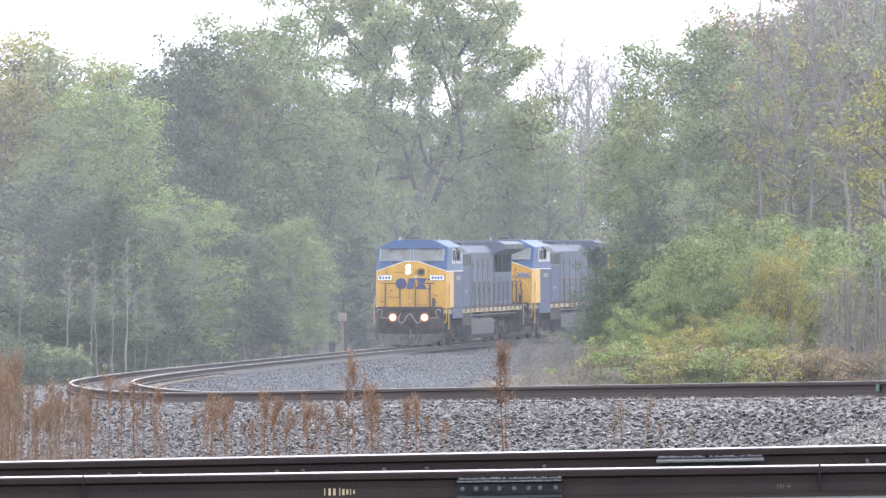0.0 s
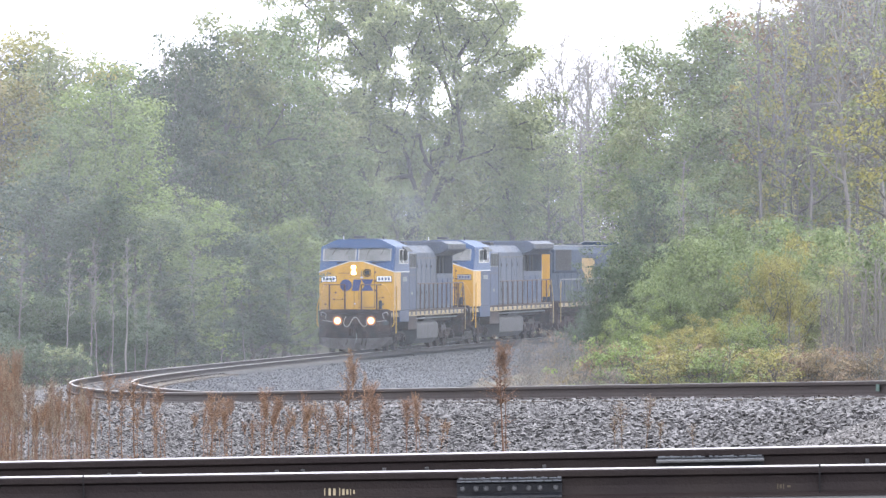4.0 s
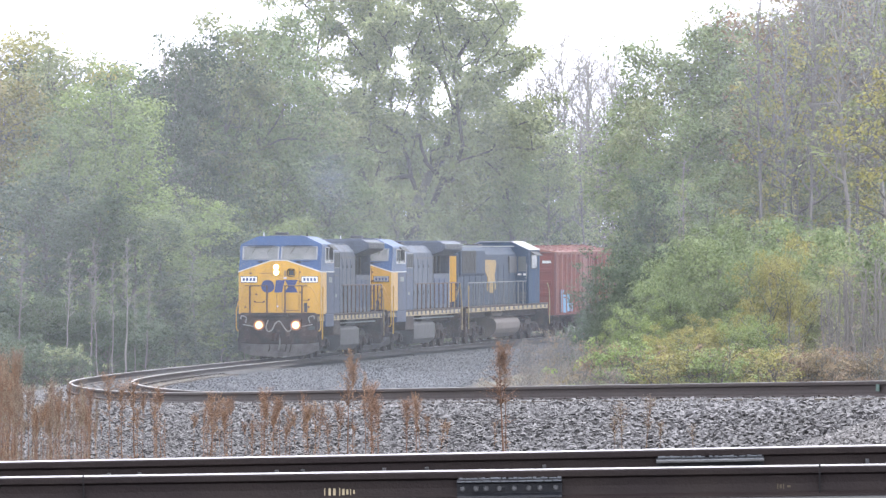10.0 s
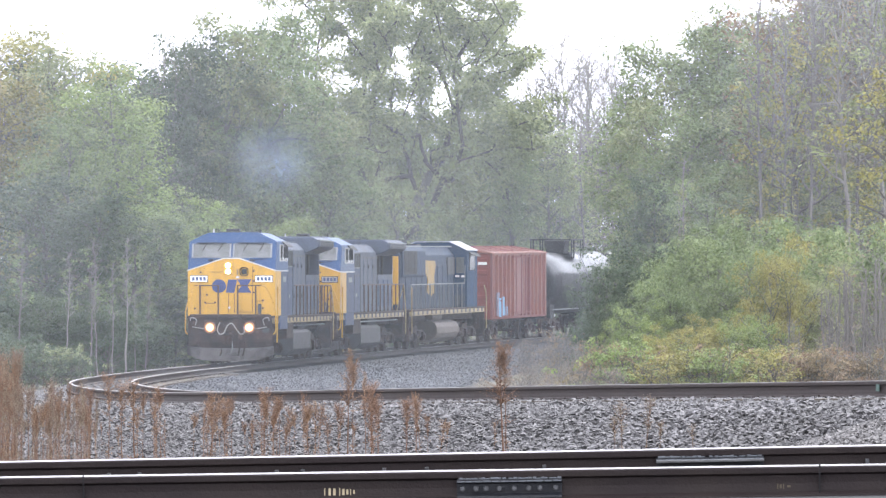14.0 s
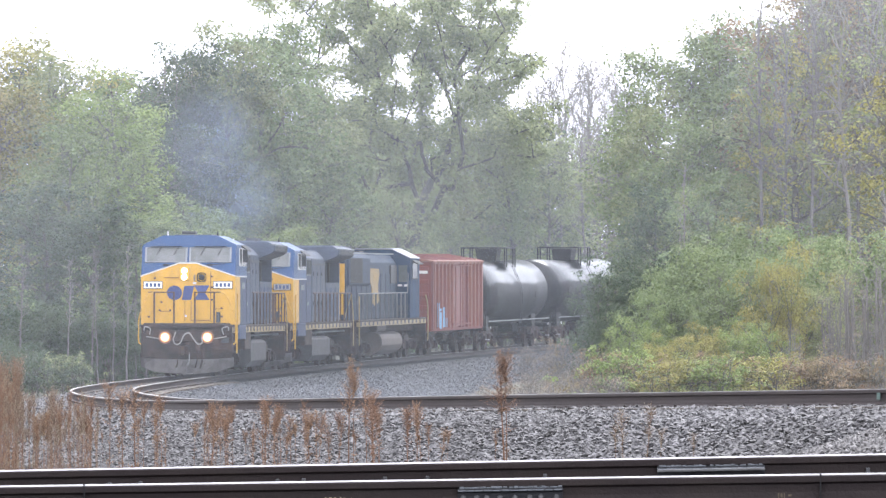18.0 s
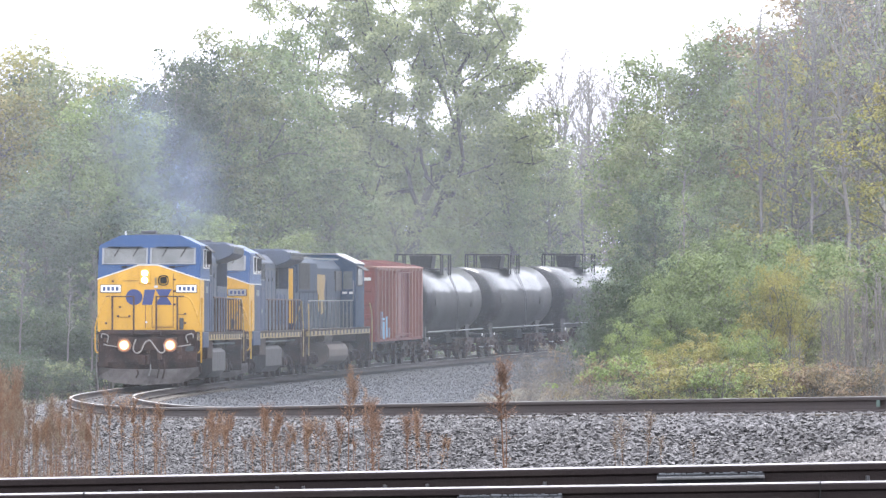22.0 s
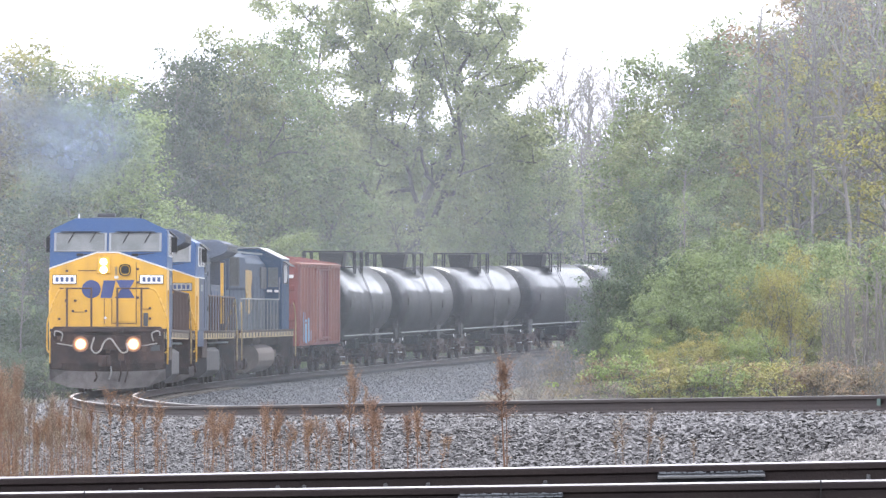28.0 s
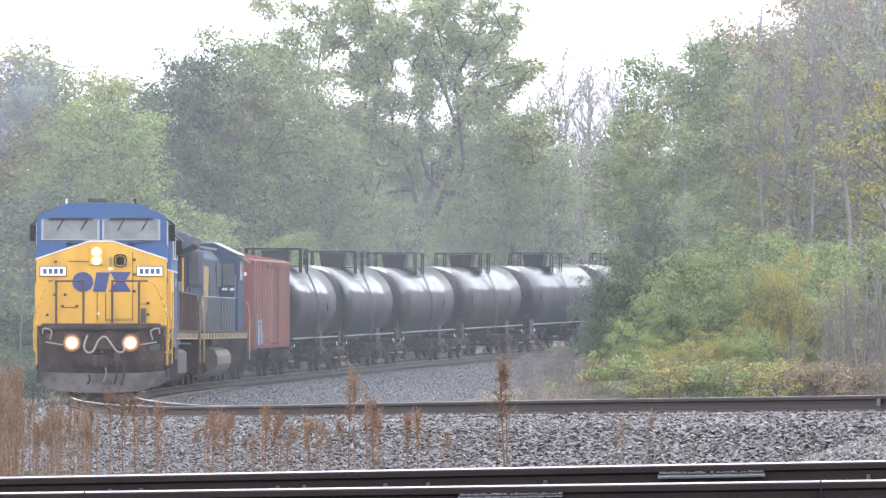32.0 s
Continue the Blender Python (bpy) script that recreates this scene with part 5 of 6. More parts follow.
def leaves(points, size, r, droop=0.0, slim=0.55, out=None):
    """One small four-cornered leaf at each point; it faces out of its clump and up, with some disorder."""
    n = len(points)
    nrm = r.normal(0, 0.55, (n, 3)) + (0, 0, 0.55)
    if out is not None:
        nrm = nrm * 0.7 + out
    nrm /= np.linalg.norm(nrm, axis=1)[:, None]
    u = np.cross(nrm, r.normal(0, 1, (n, 3)))
    u /= np.linalg.norm(u, axis=1)[:, None] + 1e-9
    u[:, 2] -= droop
    w = np.cross(nrm, u)
    k = (size * r.uniform(0.6, 1.35, n))[:, None]
    v = np.stack([points - u * k * 0.5, points + w * k * slim * 0.5 + nrm * k * 0.08, points + u * k * 0.55, points - w * k * slim * 0.5 + nrm * k * 0.08], 1)
    q = 4 * np.arange(n)[:, None]
    return v.reshape(-1, 3), np.concatenate([q + (0, 1, 2), q + (0, 2, 3)])


def grow(seed, height, reach, base, limbs, subs, twig, crown="round", wobble=0.03, trunk_r=None, up=0.55):
    """The skeleton of a tree: tapered segments, and the places along the fine branches where leaves sit."""
    r = np.random.default_rng(seed)
    seg, tips = [], []
    tr = trunk_r or height * 0.014
    fine = min(1.0, 0.2 + height / 13)          # small plants have finer twigs
    pts = [np.zeros(3)]
    n = 9
    for k in range(n):
        pts.append(pts[-1] + np.array((r.normal(0, wobble * height / 3), r.normal(0, wobble * height / 3), height * 0.94 / n)))
    for k in range(n):
        seg.append((pts[k], pts[k + 1], tr * (1 - k / n) ** 0.8 + 0.012, tr * (1 - (k + 1) / n) ** 0.8 + 0.012))
    pts = np.array(pts)
    for i in range(limbs):
        q = base + (0.97 - base) * (i + r.random()) / limbs
        z = q * n
        k = min(int(z), n - 1)
        p = pts[k] + (pts[k + 1] - pts[k]) * (z - k)
        rel = (q - base) / (1 - base)
        width = {"round": math.sin(math.pi * (0.18 + 0.80 * rel)) ** 0.6, "cone": 1.05 - 0.85 * rel, "vase": 0.5 + 0.6 * math.sin(math.pi * min(1, 0.12 + 0.75 * rel)), "column": 0.8 - 0.4 * rel}[crown]
        a = i * 2.4 + r.uniform(-0.5, 0.5)
        length = reach * width * r.uniform(0.7, 1.12)
        d = np.array((math.cos(a), math.sin(a), up * (0.5 + rel) + r.uniform(-0.15, 0.2)))
        d /= np.linalg.norm(d)
        lr = max(0.02 * fine, tr * 0.42 * (1 - q) + 0.02 * fine)
        m = 4
        lp = [p]
        for j in range(m):
            d = d + r.normal(0, 0.2, 3) + (0, 0, 0.05)
            d /= np.linalg.norm(d)
            lp.append(lp[-1] + d * length / m)
            seg.append((lp[-2], lp[-1], lr * (1 - j / m) + 0.01 * fine, lr * (1 - (j + 1) / m) + 0.008 * fine))
        for j in range(subs):
            f = 0.25 + 0.75 * (j + r.random()) / subs
            y = f * m
            k2 = min(int(y), m - 1)
            c = lp[k2] + (lp[k2 + 1] - lp[k2]) * (y - k2)
            e = d * 0.5 + r.normal(0, 0.6, 3) + (0, 0, 0.15)
            e /= np.linalg.norm(e)
            tl = twig * r.uniform(0.6, 1.3)
            mid = c + e * tl * 0.5 + r.normal(0, 0.08, 3) * tl
            end = mid + (e + r.normal(0, 0.3, 3)) * tl * 0.5
            seg.append((c, mid, 0.018 * fine, 0.011 * fine))
            seg.append((mid, end, 0.011 * fine, 0.005 * fine))
            tips.append((mid, end, tl))
    return seg, tips


def foliage(tips, clumps, spread, count, leaf, slim, r):
    """Leaves in clumps round the fine branches, thick in the middle of each clump and ragged at its rim."""
    pick = r.permutation(len(tips))[:clumps]
    mid = np.array([tips[i][0] * 0.4 + tips[i][1] * 0.6 for i in pick])
    n = len(mid)
    size = r.uniform(0.55, 1.4, n) * spread
    shape = np.array((1.2, 1.2, 0.62))
    each = 8
    sprays = count // each
    k = r.choice(n, sprays, p=size ** 2 / np.sum(size ** 2))
    ball = r.normal(0, 1, (sprays, 3))
    ball *= (1.08 * r.random(sprays) ** 0.55 / np.linalg.norm(ball, axis=1))[:, None]
    at = np.repeat(mid[k] + ball * shape * size[k][:, None], each, 0)
    # a spray of leaves lies in one leaning plane and droops a little at its rim
    nrm = ball + r.normal(0, 0.35, (sprays, 3)) + (0, 0, 0.75)
    nrm = np.repeat(nrm / np.linalg.norm(nrm, axis=1)[:, None], each, 0)
    off = r.normal(0, 1, (sprays * each, 3)) * leaf * 1.0
    flat = off - nrm * (np.sum(off * nrm, 1) * 0.75)[:, None]
    flat[:, 2] -= np.linalg.norm(flat, axis=1) * 0.25
    return leaves(at + flat, leaf, r, 0.15, slim, nrm * 1.8)


def leaf_points(tips, count, spread, r):
    """Leaves strewn along fine branches."""
    mid = np.array([a for a, _, _ in tips])
    end = np.array([b for _, b, _ in tips])
    k = r.integers(0, len(tips), count)
    return mid[k] + (end[k] - mid[k]) * r.uniform(-0.1, 1.15, (count, 1)) + r.normal(0, spread, (count, 3))


def branching(seed, height, reach, low, count, trunk_r):
    """A spreading tree whose limbs fork their way out to points strewn through the crown."""
    r = np.random.default_rng(seed)
    fork = 0.33 * height
    nodes = [np.array((0.0, 0.0, fork * k / 5)) + r.normal(0, 0.06, 3) * (1, 1, 0) * k for k in range(6)]
    parent, way = [-1, 0, 1, 2, 3, 4], [fork * k / 5 for k in range(6)]
    goal = []
    while len(goal) < count:
        p = r.uniform(-1, 1, 3)
        a = math.atan2(p[1], p[0])
        rim = 1 + 0.14 * math.sin(3 * a + seed) + 0.12 * math.sin(5 * p[2] + 2 * a)
        if 0.35 < np.linalg.norm(p * (1, 1, 1)) / rim < 1:
            goal.append((p[0] * reach, p[1] * reach, height * (low + 1) / 2 + p[2] * height * (1 - low) / 2))
    goal.sort(key=lambda p: (p[0] ** 2 + p[1] ** 2 + (p[2] - fork) ** 2))
    for g in goal:
        g = np.array(g)
        at = np.array(nodes[2:])
        d = np.linalg.norm(at - g, axis=1)
        k = int(np.argmin(d + 0.22 * np.array(way[2:]))) + 2
        far = float(d[k - 2])
        step = max(1, int(far / 0.9))
        side = r.normal(0, 0.10, 3) * far
        a = nodes[k]
        for j in range(1, step + 1):
            q = j / step
            p = a + (g - a) * q + side * math.sin(math.pi * q) + (0, 0, 0.10 * far * math.sin(math.pi * q))
            way.append(way[k] + float(np.linalg.norm(p - nodes[k])))
            parent.append(k)
            nodes.append(p)
            k = len(nodes) - 1
    load = np.zeros(len(nodes))
    has = np.zeros(len(nodes))
    for k in range(len(nodes) - 1, 0, -1):
        load[k] += 1 if not has[k] else 0
        load[parent[k]] += load[k]
        has[parent[k]] = 1
    rad = 0.012 + trunk_r * (load / load[0]) ** 0.62
    seg = [(nodes[parent[k]], nodes[k], rad[max(k, parent[k])] if load[parent[k]] > 3 * load[k] else rad[parent[k]], rad[k]) for k in range(1, len(nodes))]
    tips = [(nodes[parent[k]], nodes[k], 1.0) for k in range(6, len(nodes)) if load[k] < 9]
    return seg, tips


KINDS = {}


def tree_kind(key, name, seed, height, reach, base, limbs, subs, twig, count, leaf, spread, crown, bark=None, mat=None, up=0.55, wobble=0.03, trunk_r=None, stems=1, slim=0.55, clumps=90):
    """Builds the meshes of one kind of tree or bush, to be planted many times."""
    r = np.random.default_rng(seed + 100)
    segs, tips = [], []
    for k in range(stems):
        sg, tp = grow(seed + 7 * k, height * r.uniform(0.75, 1.0) if stems > 1 else height, reach, base, limbs, subs, twig, crown, wobble, trunk_r, up)
        off = r.normal(0, reach * 0.35, 3) * (1, 1, 0) if stems > 1 else np.zeros(3)
        segs += [(a + off, b + off, ra, rb) for a, b, ra, rb in sg]
        tips += [(a + off, b + off, t) for a, b, t in tp]
    if key == "ash":
        segs, tips = branching(seed, height, reach, 0.30, 430, trunk_r)
    v, f = tubes(segs)
    wood = arrays("trunk", v, f, bark or M_BARK)
    crown_mesh = None
    if count:
        v, f = foliage(tips, clumps, spread, count, leaf, slim, r)
        crown_mesh = arrays("crown", v, f, mat or L_GREEN, True)
    KINDS[key] = (name, height, wood, crown_mesh)


def plant(key, x, y, height, mat, label, category="tree", turn=None, wide=1.0, group="", bark=None):
    name, h0, wood, crown = KINDS[key]
    k = height / h0
    z = float(ground_z(x, y)) - 0.05
    t = random.uniform(0, 360) if turn is None else turn
    ob = thing(name, label, category, group, m=Matrix.Translation((x, y, z)) @ pose(0, 0, 0, 0, 0, t) @ Matrix.Diagonal((k * wide, k * wide, k, 1)))
    for nm, me, mt in (("trunk", wood, bark), ("crown", crown, mat)):
        if me is None:
            continue
        o = part_of(nm, me, None, ob)
        if mt is not None:
            o.material_slots[0].link = "OBJECT"
            o.material_slots[0].material = mt
    return ob


tree_kind("ash", "ash_tree", 11, 19, 7.8, 0.24, 48, 11, 2.3, 112000, 0.175, 0.56, "vase", bark=M_ASHBARK, up=0.6, wobble=0.07, trunk_r=0.36, slim=0.55, clumps=1500)
tree_kind("broad", "broadleaf_tree", 21, 12, 3.5, 0.10, 26, 6, 1.4, 21000, 0.145, 0.75, "round", clumps=175)
tree_kind("broad_c", "broadleaf_tree", 31, 12, 3.3, 0.08, 24, 6, 1.5, 21000, 0.148, 0.78, "vase", up=0.7, clumps=160)
tree_kind("broad_b", "broadleaf_tree", 22, 12, 2.9, 0.08, 26, 6, 1.3, 19000, 0.14, 0.68, "column", up=0.8, clumps=120)
tree_kind("poplar", "poplar_tree", 23, 14, 2.4, 0.2, 28, 6, 1.2, 17000, 0.138, 0.6, "column", up=0.9, bark=M_PALEBARK, clumps=120)
tree_kind("far", "broadleaf_tree", 32, 12, 3.6, 0.06, 24, 6, 1.5, 8000, 0.27, 0.9, "round", clumps=90)
tree_kind("thin", "thin_tree", 24, 14, 2.6, 0.3, 24, 6, 1.3, 5000, 0.16, 0.45, "round", up=0.9, clumps=100)
# pale bark puts the haze over these far twigs into their colour
tree_kind("bare", "bare_tree", 25, 13, 2.6, 0.30, 24, 5, 1.6, 0, 0.2, 0.3, "round", up=1.2, bark=M_PALEBARK, trunk_r=0.1)
tree_kind("pole", "bare_tree", 26, 13, 1.2, 0.5, 14, 5, 0.9, 400, 0.14, 0.3, "column", up=1.2, bark=M_PALEBARK, trunk_r=0.07, wobble=0.02, clumps=20)
tree_kind("sapling", "sapling_thicket", 33, 4.0, 0.5, 0.15, 8, 4, 0.6, 350, 0.09, 0.3, "column", up=2.0, stems=9, slim=0.35, clumps=90, bark=M_PALEBARK, trunk_r=0.034, wobble=0.02)
tree_kind("bush", "bush", 27, 3.2, 1.7, 0.03, 12, 6, 0.8, 24000, 0.080, 0.36, "round", up=0.9, stems=3, clumps=130)
tree_kind("bush_b", "bush", 28, 3.0, 1.9, 0.02, 12, 6, 0.8, 25000, 0.078, 0.32, "round", up=1.0, stems=4, slim=0.4, clumps=150)
tree_kind("brush", "brush", 29, 1.6, 0.8, 0.02, 12, 7, 0.5, 1800, 0.07, 0.2, "vase", up=1.4, stems=4, slim=0.3, clumps=160)

tree_kind("low", "bush", 35, 1.4, 1.0, 0.03, 10, 5, 0.45, 4600, 0.065, 0.2, "round", up=0.9, stems=4, clumps=90)


def plants(rows, mats, label, group, category="tree", bark=None):
    """Plants rows of (kind, x, y, height, index into mats, width)."""
    for key, x, y, h, m, w in rows:
        plant(key, x, y, h, mats[m], label, category, wide=w, group=group, bark=bark)

# ---------------------------------------------------------------- planting plan
plants((
    ("far", -22.0, 330, 14.1, 0, 1.20),
    ("far", -20.9, 345, 13.8, 1, 1.20),
    ("far", -17.9, 335, 13.8, 0, 1.20),
    ("far", -16.3, 350, 13.7, 2, 1.20),
    ("far", -13.6, 345, 14.4, 0, 1.20),
    ("far", -11.7, 350, 14.8, 1, 1.20),
    ("far", -9.8, 360, 13.6, 0, 1.30),
    ("far", -7.1, 365, 11.6, 1, 1.30),
    ("far", -4.3, 370, 12.2, 0, 1.30),
    ("far", 2.4, 365, 12.4, 1, 1.20),
    ("far", 4.6, 360, 11.8, 0, 1.20),
    ("far", -1.4, 375, 12.2, 2, 1.30),
    ("far", -2.9, 352, 12.2, 2, 1.10),
    ("far", -5.0, 350, 13.2, 0, 1.10),
), (L_DEEP, L_GREEN, L_ASH,), "full green woodland tree far behind the line", "trees of the far woods", "tree")

plants((
    ("bare", -12.6, 300, 14.9, 0, 0.80),
    ("bare", -12.4, 310, 14.9, 0, 0.70),
    ("bare", 6.7, 380, 16.3, 0, 0.90),
    ("bare", 7.4, 375, 18.6, 0, 0.80),
    ("bare", 8.2, 385, 16.9, 0, 0.90),
    ("bare", 9.1, 380, 17.1, 0, 0.90),
    ("bare", 9.8, 375, 16.4, 0, 0.80),
    ("bare", 6.2, 385, 15.8, 0, 0.90),
    ("bare", 11.1, 390, 16.4, 0, 0.90),
    ("bare", 7.0, 372, 16.9, 0, 0.70),
    ("bare", 8.6, 378, 17.5, 0, 0.70),
    ("bare", 9.3, 372, 16.0, 0, 0.80),
    ("bare", 10.4, 380, 17.3, 0, 0.70),
    ("bare", 5.5, 372, 15.8, 0, 0.80),
    ("bare", 7.7, 370, 15.8, 0, 0.70),
    ("bare", 11.3, 380, 15.7, 0, 0.80),
    ("bare", -13.7, 310, 13.8, 0, 0.80),
    ("bare", 14.4, 238, 15.3, 0, 0.80),
    ("bare", 15.7, 240, 16.1, 0, 0.80),
    ("bare", 13.4, 242, 14.9, 0, 0.70),
), (L_DEADGREY,), "leafless grey tree standing among the woods", "leafless trees", "tree")

plants((
    ("pole", 6.2, 335, 12.4, 0, 1.00),
    ("pole", 6.8, 340, 12.7, 0, 1.00),
    ("pole", 7.2, 330, 12.9, 0, 1.00),
    ("pole", 8.2, 340, 12.2, 0, 1.00),
    ("pole", 3.5, 335, 10.3, 0, 1.00),
    ("pole", 4.8, 340, 11.2, 0, 1.00),
    ("pole", 11.3, 235, 14.8, 0, 1.00),
    ("pole", 12.0, 240, 14.5, 0, 1.00),
    ("pole", 12.6, 235, 13.8, 0, 1.10),
    ("pole", 13.0, 232, 12.7, 0, 1.00),
    ("pole", 13.6, 236, 14.6, 0, 1.10),
    ("pole", 14.3, 238, 15.1, 0, 1.00),
    ("pole", 14.3, 230, 14.4, 0, 1.20),
    ("pole", 15.3, 236, 15.0, 0, 1.00),
    ("pole", 15.7, 234, 15.3, 0, 1.20),
    ("pole", 8.3, 225, 8.3, 0, 0.80),
), (L_ASH,), "slender pale-barked tree with few leaves", "slender trees", "tree")

plants((
    ("ash", -1.6, 318, 20.6, 0, 0.92),
), (L_ASH,), "tall open-crowned ash tree behind the curve", "tall trees", "tree")

plants((
    ("broad", -17.0, 262, 13.0, 4, 1.10),
    ("broad_b", -17.4, 255, 11.6, 4, 1.20),
    ("broad", -15.5, 258, 12.0, 2, 1.00),
    ("poplar", -13.8, 262, 12.4, 1, 1.20),
    ("broad", -14.1, 250, 9.3, 0, 1.10),
    ("broad_b", -12.6, 255, 11.2, 1, 1.10),
    ("thin", -12.7, 275, 12.3, 3, 1.00),
    ("broad_b", -12.2, 290, 12.8, 3, 0.90),
    ("broad", -11.2, 292, 13.8, 3, 0.80),
    ("broad_c", -10.4, 298, 14.0, 2, 0.90),
    ("broad", -9.4, 300, 15.0, 0, 0.90),
    ("broad_c", -8.0, 302, 14.2, 0, 1.10),
    ("broad_b", -6.7, 305, 11.3, 2, 1.10),
    ("broad_c", -5.2, 305, 8.6, 0, 1.10),
    ("broad", -3.6, 310, 6.0, 2, 1.10),
    ("broad_c", -2.3, 308, 7.6, 2, 0.90),
    ("broad_c", 0.2, 312, 6.3, 0, 1.00),
    ("broad", 2.2, 328, 8.1, 2, 1.00),
    ("broad_b", 3.4, 326, 10.9, 0, 1.00),
    ("broad", 5.1, 334, 10.6, 2, 1.00),
    ("broad_c", -6.3, 325, 13.4, 2, 0.90),
), (L_GREEN, L_LIGHT, L_ASH, L_DEEP, L_YELLOW,), "leafy green broadleaf tree at the wood's edge", "trees at the wood's edge", "tree")

plants((
    ("broad", 3.1, 336, 12.4, 2, 0.80),
    ("broad_c", 1.3, 335, 12.2, 2, 0.70),
    ("broad", -4.2, 334, 12.0, 0, 0.90),
    ("broad_c", -1.4, 336, 11.8, 0, 0.90),
), (L_GREEN, L_LIGHT, L_ASH, L_DEEP, L_YELLOW,), "leafy green broadleaf tree at the wood's edge", "trees at the wood's edge", "tree")

plants((
    ("broad", -15.6, 238, 7.0, 0, 1.50),
    ("broad_c", -14.1, 236, 6.3, 0, 1.40),
    ("broad_b", -12.6, 234, 6.7, 0, 1.40),
    ("broad_c", -11.5, 236, 5.5, 0, 1.40),
    ("broad", -10.4, 240, 5.9, 1, 1.30),
    ("broad_c", -9.7, 245, 6.2, 2, 1.30),
    ("broad", -9.5, 250, 5.9, 0, 1.40),
    ("broad_c", -7.7, 262, 5.2, 0, 1.40),
    ("broad", -6.7, 272, 5.7, 2, 1.40),
    ("broad_c", -6.0, 288, 4.8, 1, 1.20),
    ("broad", -4.6, 304, 5.2, 0, 1.20),
    ("broad_b", -3.2, 308, 5.1, 2, 1.30),
    ("broad", -1.9, 312, 5.2, 1, 1.30),
    ("broad_c", -0.4, 318, 5.5, 0, 1.30),
    ("broad", 1.3, 324, 6.3, 2, 1.30),
    ("broad_c", 3.1, 331, 6.8, 1, 1.30),
    ("broad", 4.9, 338, 7.1, 0, 1.30),
), (L_DEEP, L_GREEN, L_LIGHT,), "dense low green tree at the wood's edge", "low trees at the wood's edge", "tree")

plants((
    ("broad", 9.0, 262, 12.3, 0, 0.85),
    ("broad_c", 9.9, 258, 12.8, 0, 1.00),
    ("broad", 11.0, 262, 13.5, 2, 1.00),
    ("poplar", 11.6, 258, 13.8, 0, 1.20),
    ("broad", 12.4, 255, 12.6, 0, 1.10),
    ("broad_c", 8.5, 248, 9.9, 2, 0.85),
    ("broad", 9.6, 245, 9.4, 0, 1.10),
    ("broad_c", 11.1, 246, 9.8, 2, 1.10),
    ("thin", 12.5, 245, 13.9, 3, 1.10),
    ("thin", 14.0, 248, 14.8, 2, 1.20),
    ("thin", 15.1, 245, 15.0, 3, 1.20),
    ("thin", 16.3, 246, 15.2, 2, 1.30),
    ("broad", 13.4, 250, 11.0, 0, 1.10),
    ("broad_c", 15.1, 252, 11.7, 2, 1.10),
    ("broad", 16.5, 250, 12.1, 3, 1.10),
    ("broad_b", 8.1, 255, 8.4, 0, 0.90),
    ("broad", 8.0, 240, 6.9, 1, 0.90),
    ("broad_c", 10.1, 238, 6.9, 0, 1.20),
    ("broad", 11.7, 238, 7.1, 2, 1.10),
    ("broad_c", 13.7, 240, 7.7, 0, 1.10),
), (L_GREEN, L_DEEP, L_ASH, L_RUST, L_YELLOW,), "leafy green tree in the wood inside the curve", "trees inside the curve", "tree")

plants((
    ("broad", 15.3, 238, 7.5, 2, 1.20),
    ("thin", 14.8, 252, 16.3, 3, 1.30),
    ("thin", 16.4, 256, 17.1, 2, 1.40),
    ("broad_c", 17.3, 258, 15.6, 3, 1.00),
    ("thin", 17.2, 250, 15.6, 0, 1.30),
    ("thin", 15.7, 256, 15.9, 3, 1.20),
    ("broad", 16.2, 260, 13.9, 2, 0.90),
    ("thin", 12.7, 236, 12.5, 4, 1.00),
    ("thin", 15.6, 222, 10.8, 4, 1.20),
), (L_GREEN, L_DEEP, L_ASH, L_RUST, L_YELLOW,), "leafy green tree in the wood inside the curve", "trees inside the curve", "tree")

plants((
    ("bush", 5.6, 222, 2.7, 0, 0.70),
    ("bush", 6.4, 226, 3.8, 0, 0.70),
    ("bush", 7.2, 226, 4.3, 0, 0.75),
    ("bush", 7.8, 224, 4.4, 0, 0.80),
    ("bush_b", 5.6, 200, 1.7, 1, 0.70),
    ("bush_b", 6.1, 198, 2.1, 1, 0.80),
    ("bush_b", 6.9, 200, 2.7, 2, 0.80),
    ("bush_b", 7.7, 200, 3.1, 2, 0.90),
    ("bush", 9.0, 212, 4.3, 2, 0.90),
    ("bush_b", 9.2, 200, 3.9, 2, 0.90),
    ("bush", 10.3, 212, 5.1, 2, 0.90),
    ("bush_b", 10.3, 196, 3.8, 4, 0.60),
    ("bush", 11.7, 208, 4.7, 3, 0.90),
    ("bush_b", 11.7, 198, 3.2, 3, 0.90),
    ("bush", 13.0, 205, 4.4, 3, 0.90),
    ("bush", 13.6, 202, 4.9, 2, 0.90),
    ("bush_b", 7.7, 190, 1.9, 4, 1.00),
    ("bush_b", 6.6, 188, 1.7, 4, 0.90),
    ("bush_b", 8.9, 190, 2.0, 1, 1.00),
    ("bush", 5.2, 228, 2.2, 0, 0.60),
), (L_DEEP, L_LIGHT, L_GREEN, L_ASH, L_YELLOW, L_RUST,), "leafy bush beside the gravel inside the curve", "bushes inside the curve", "bush")

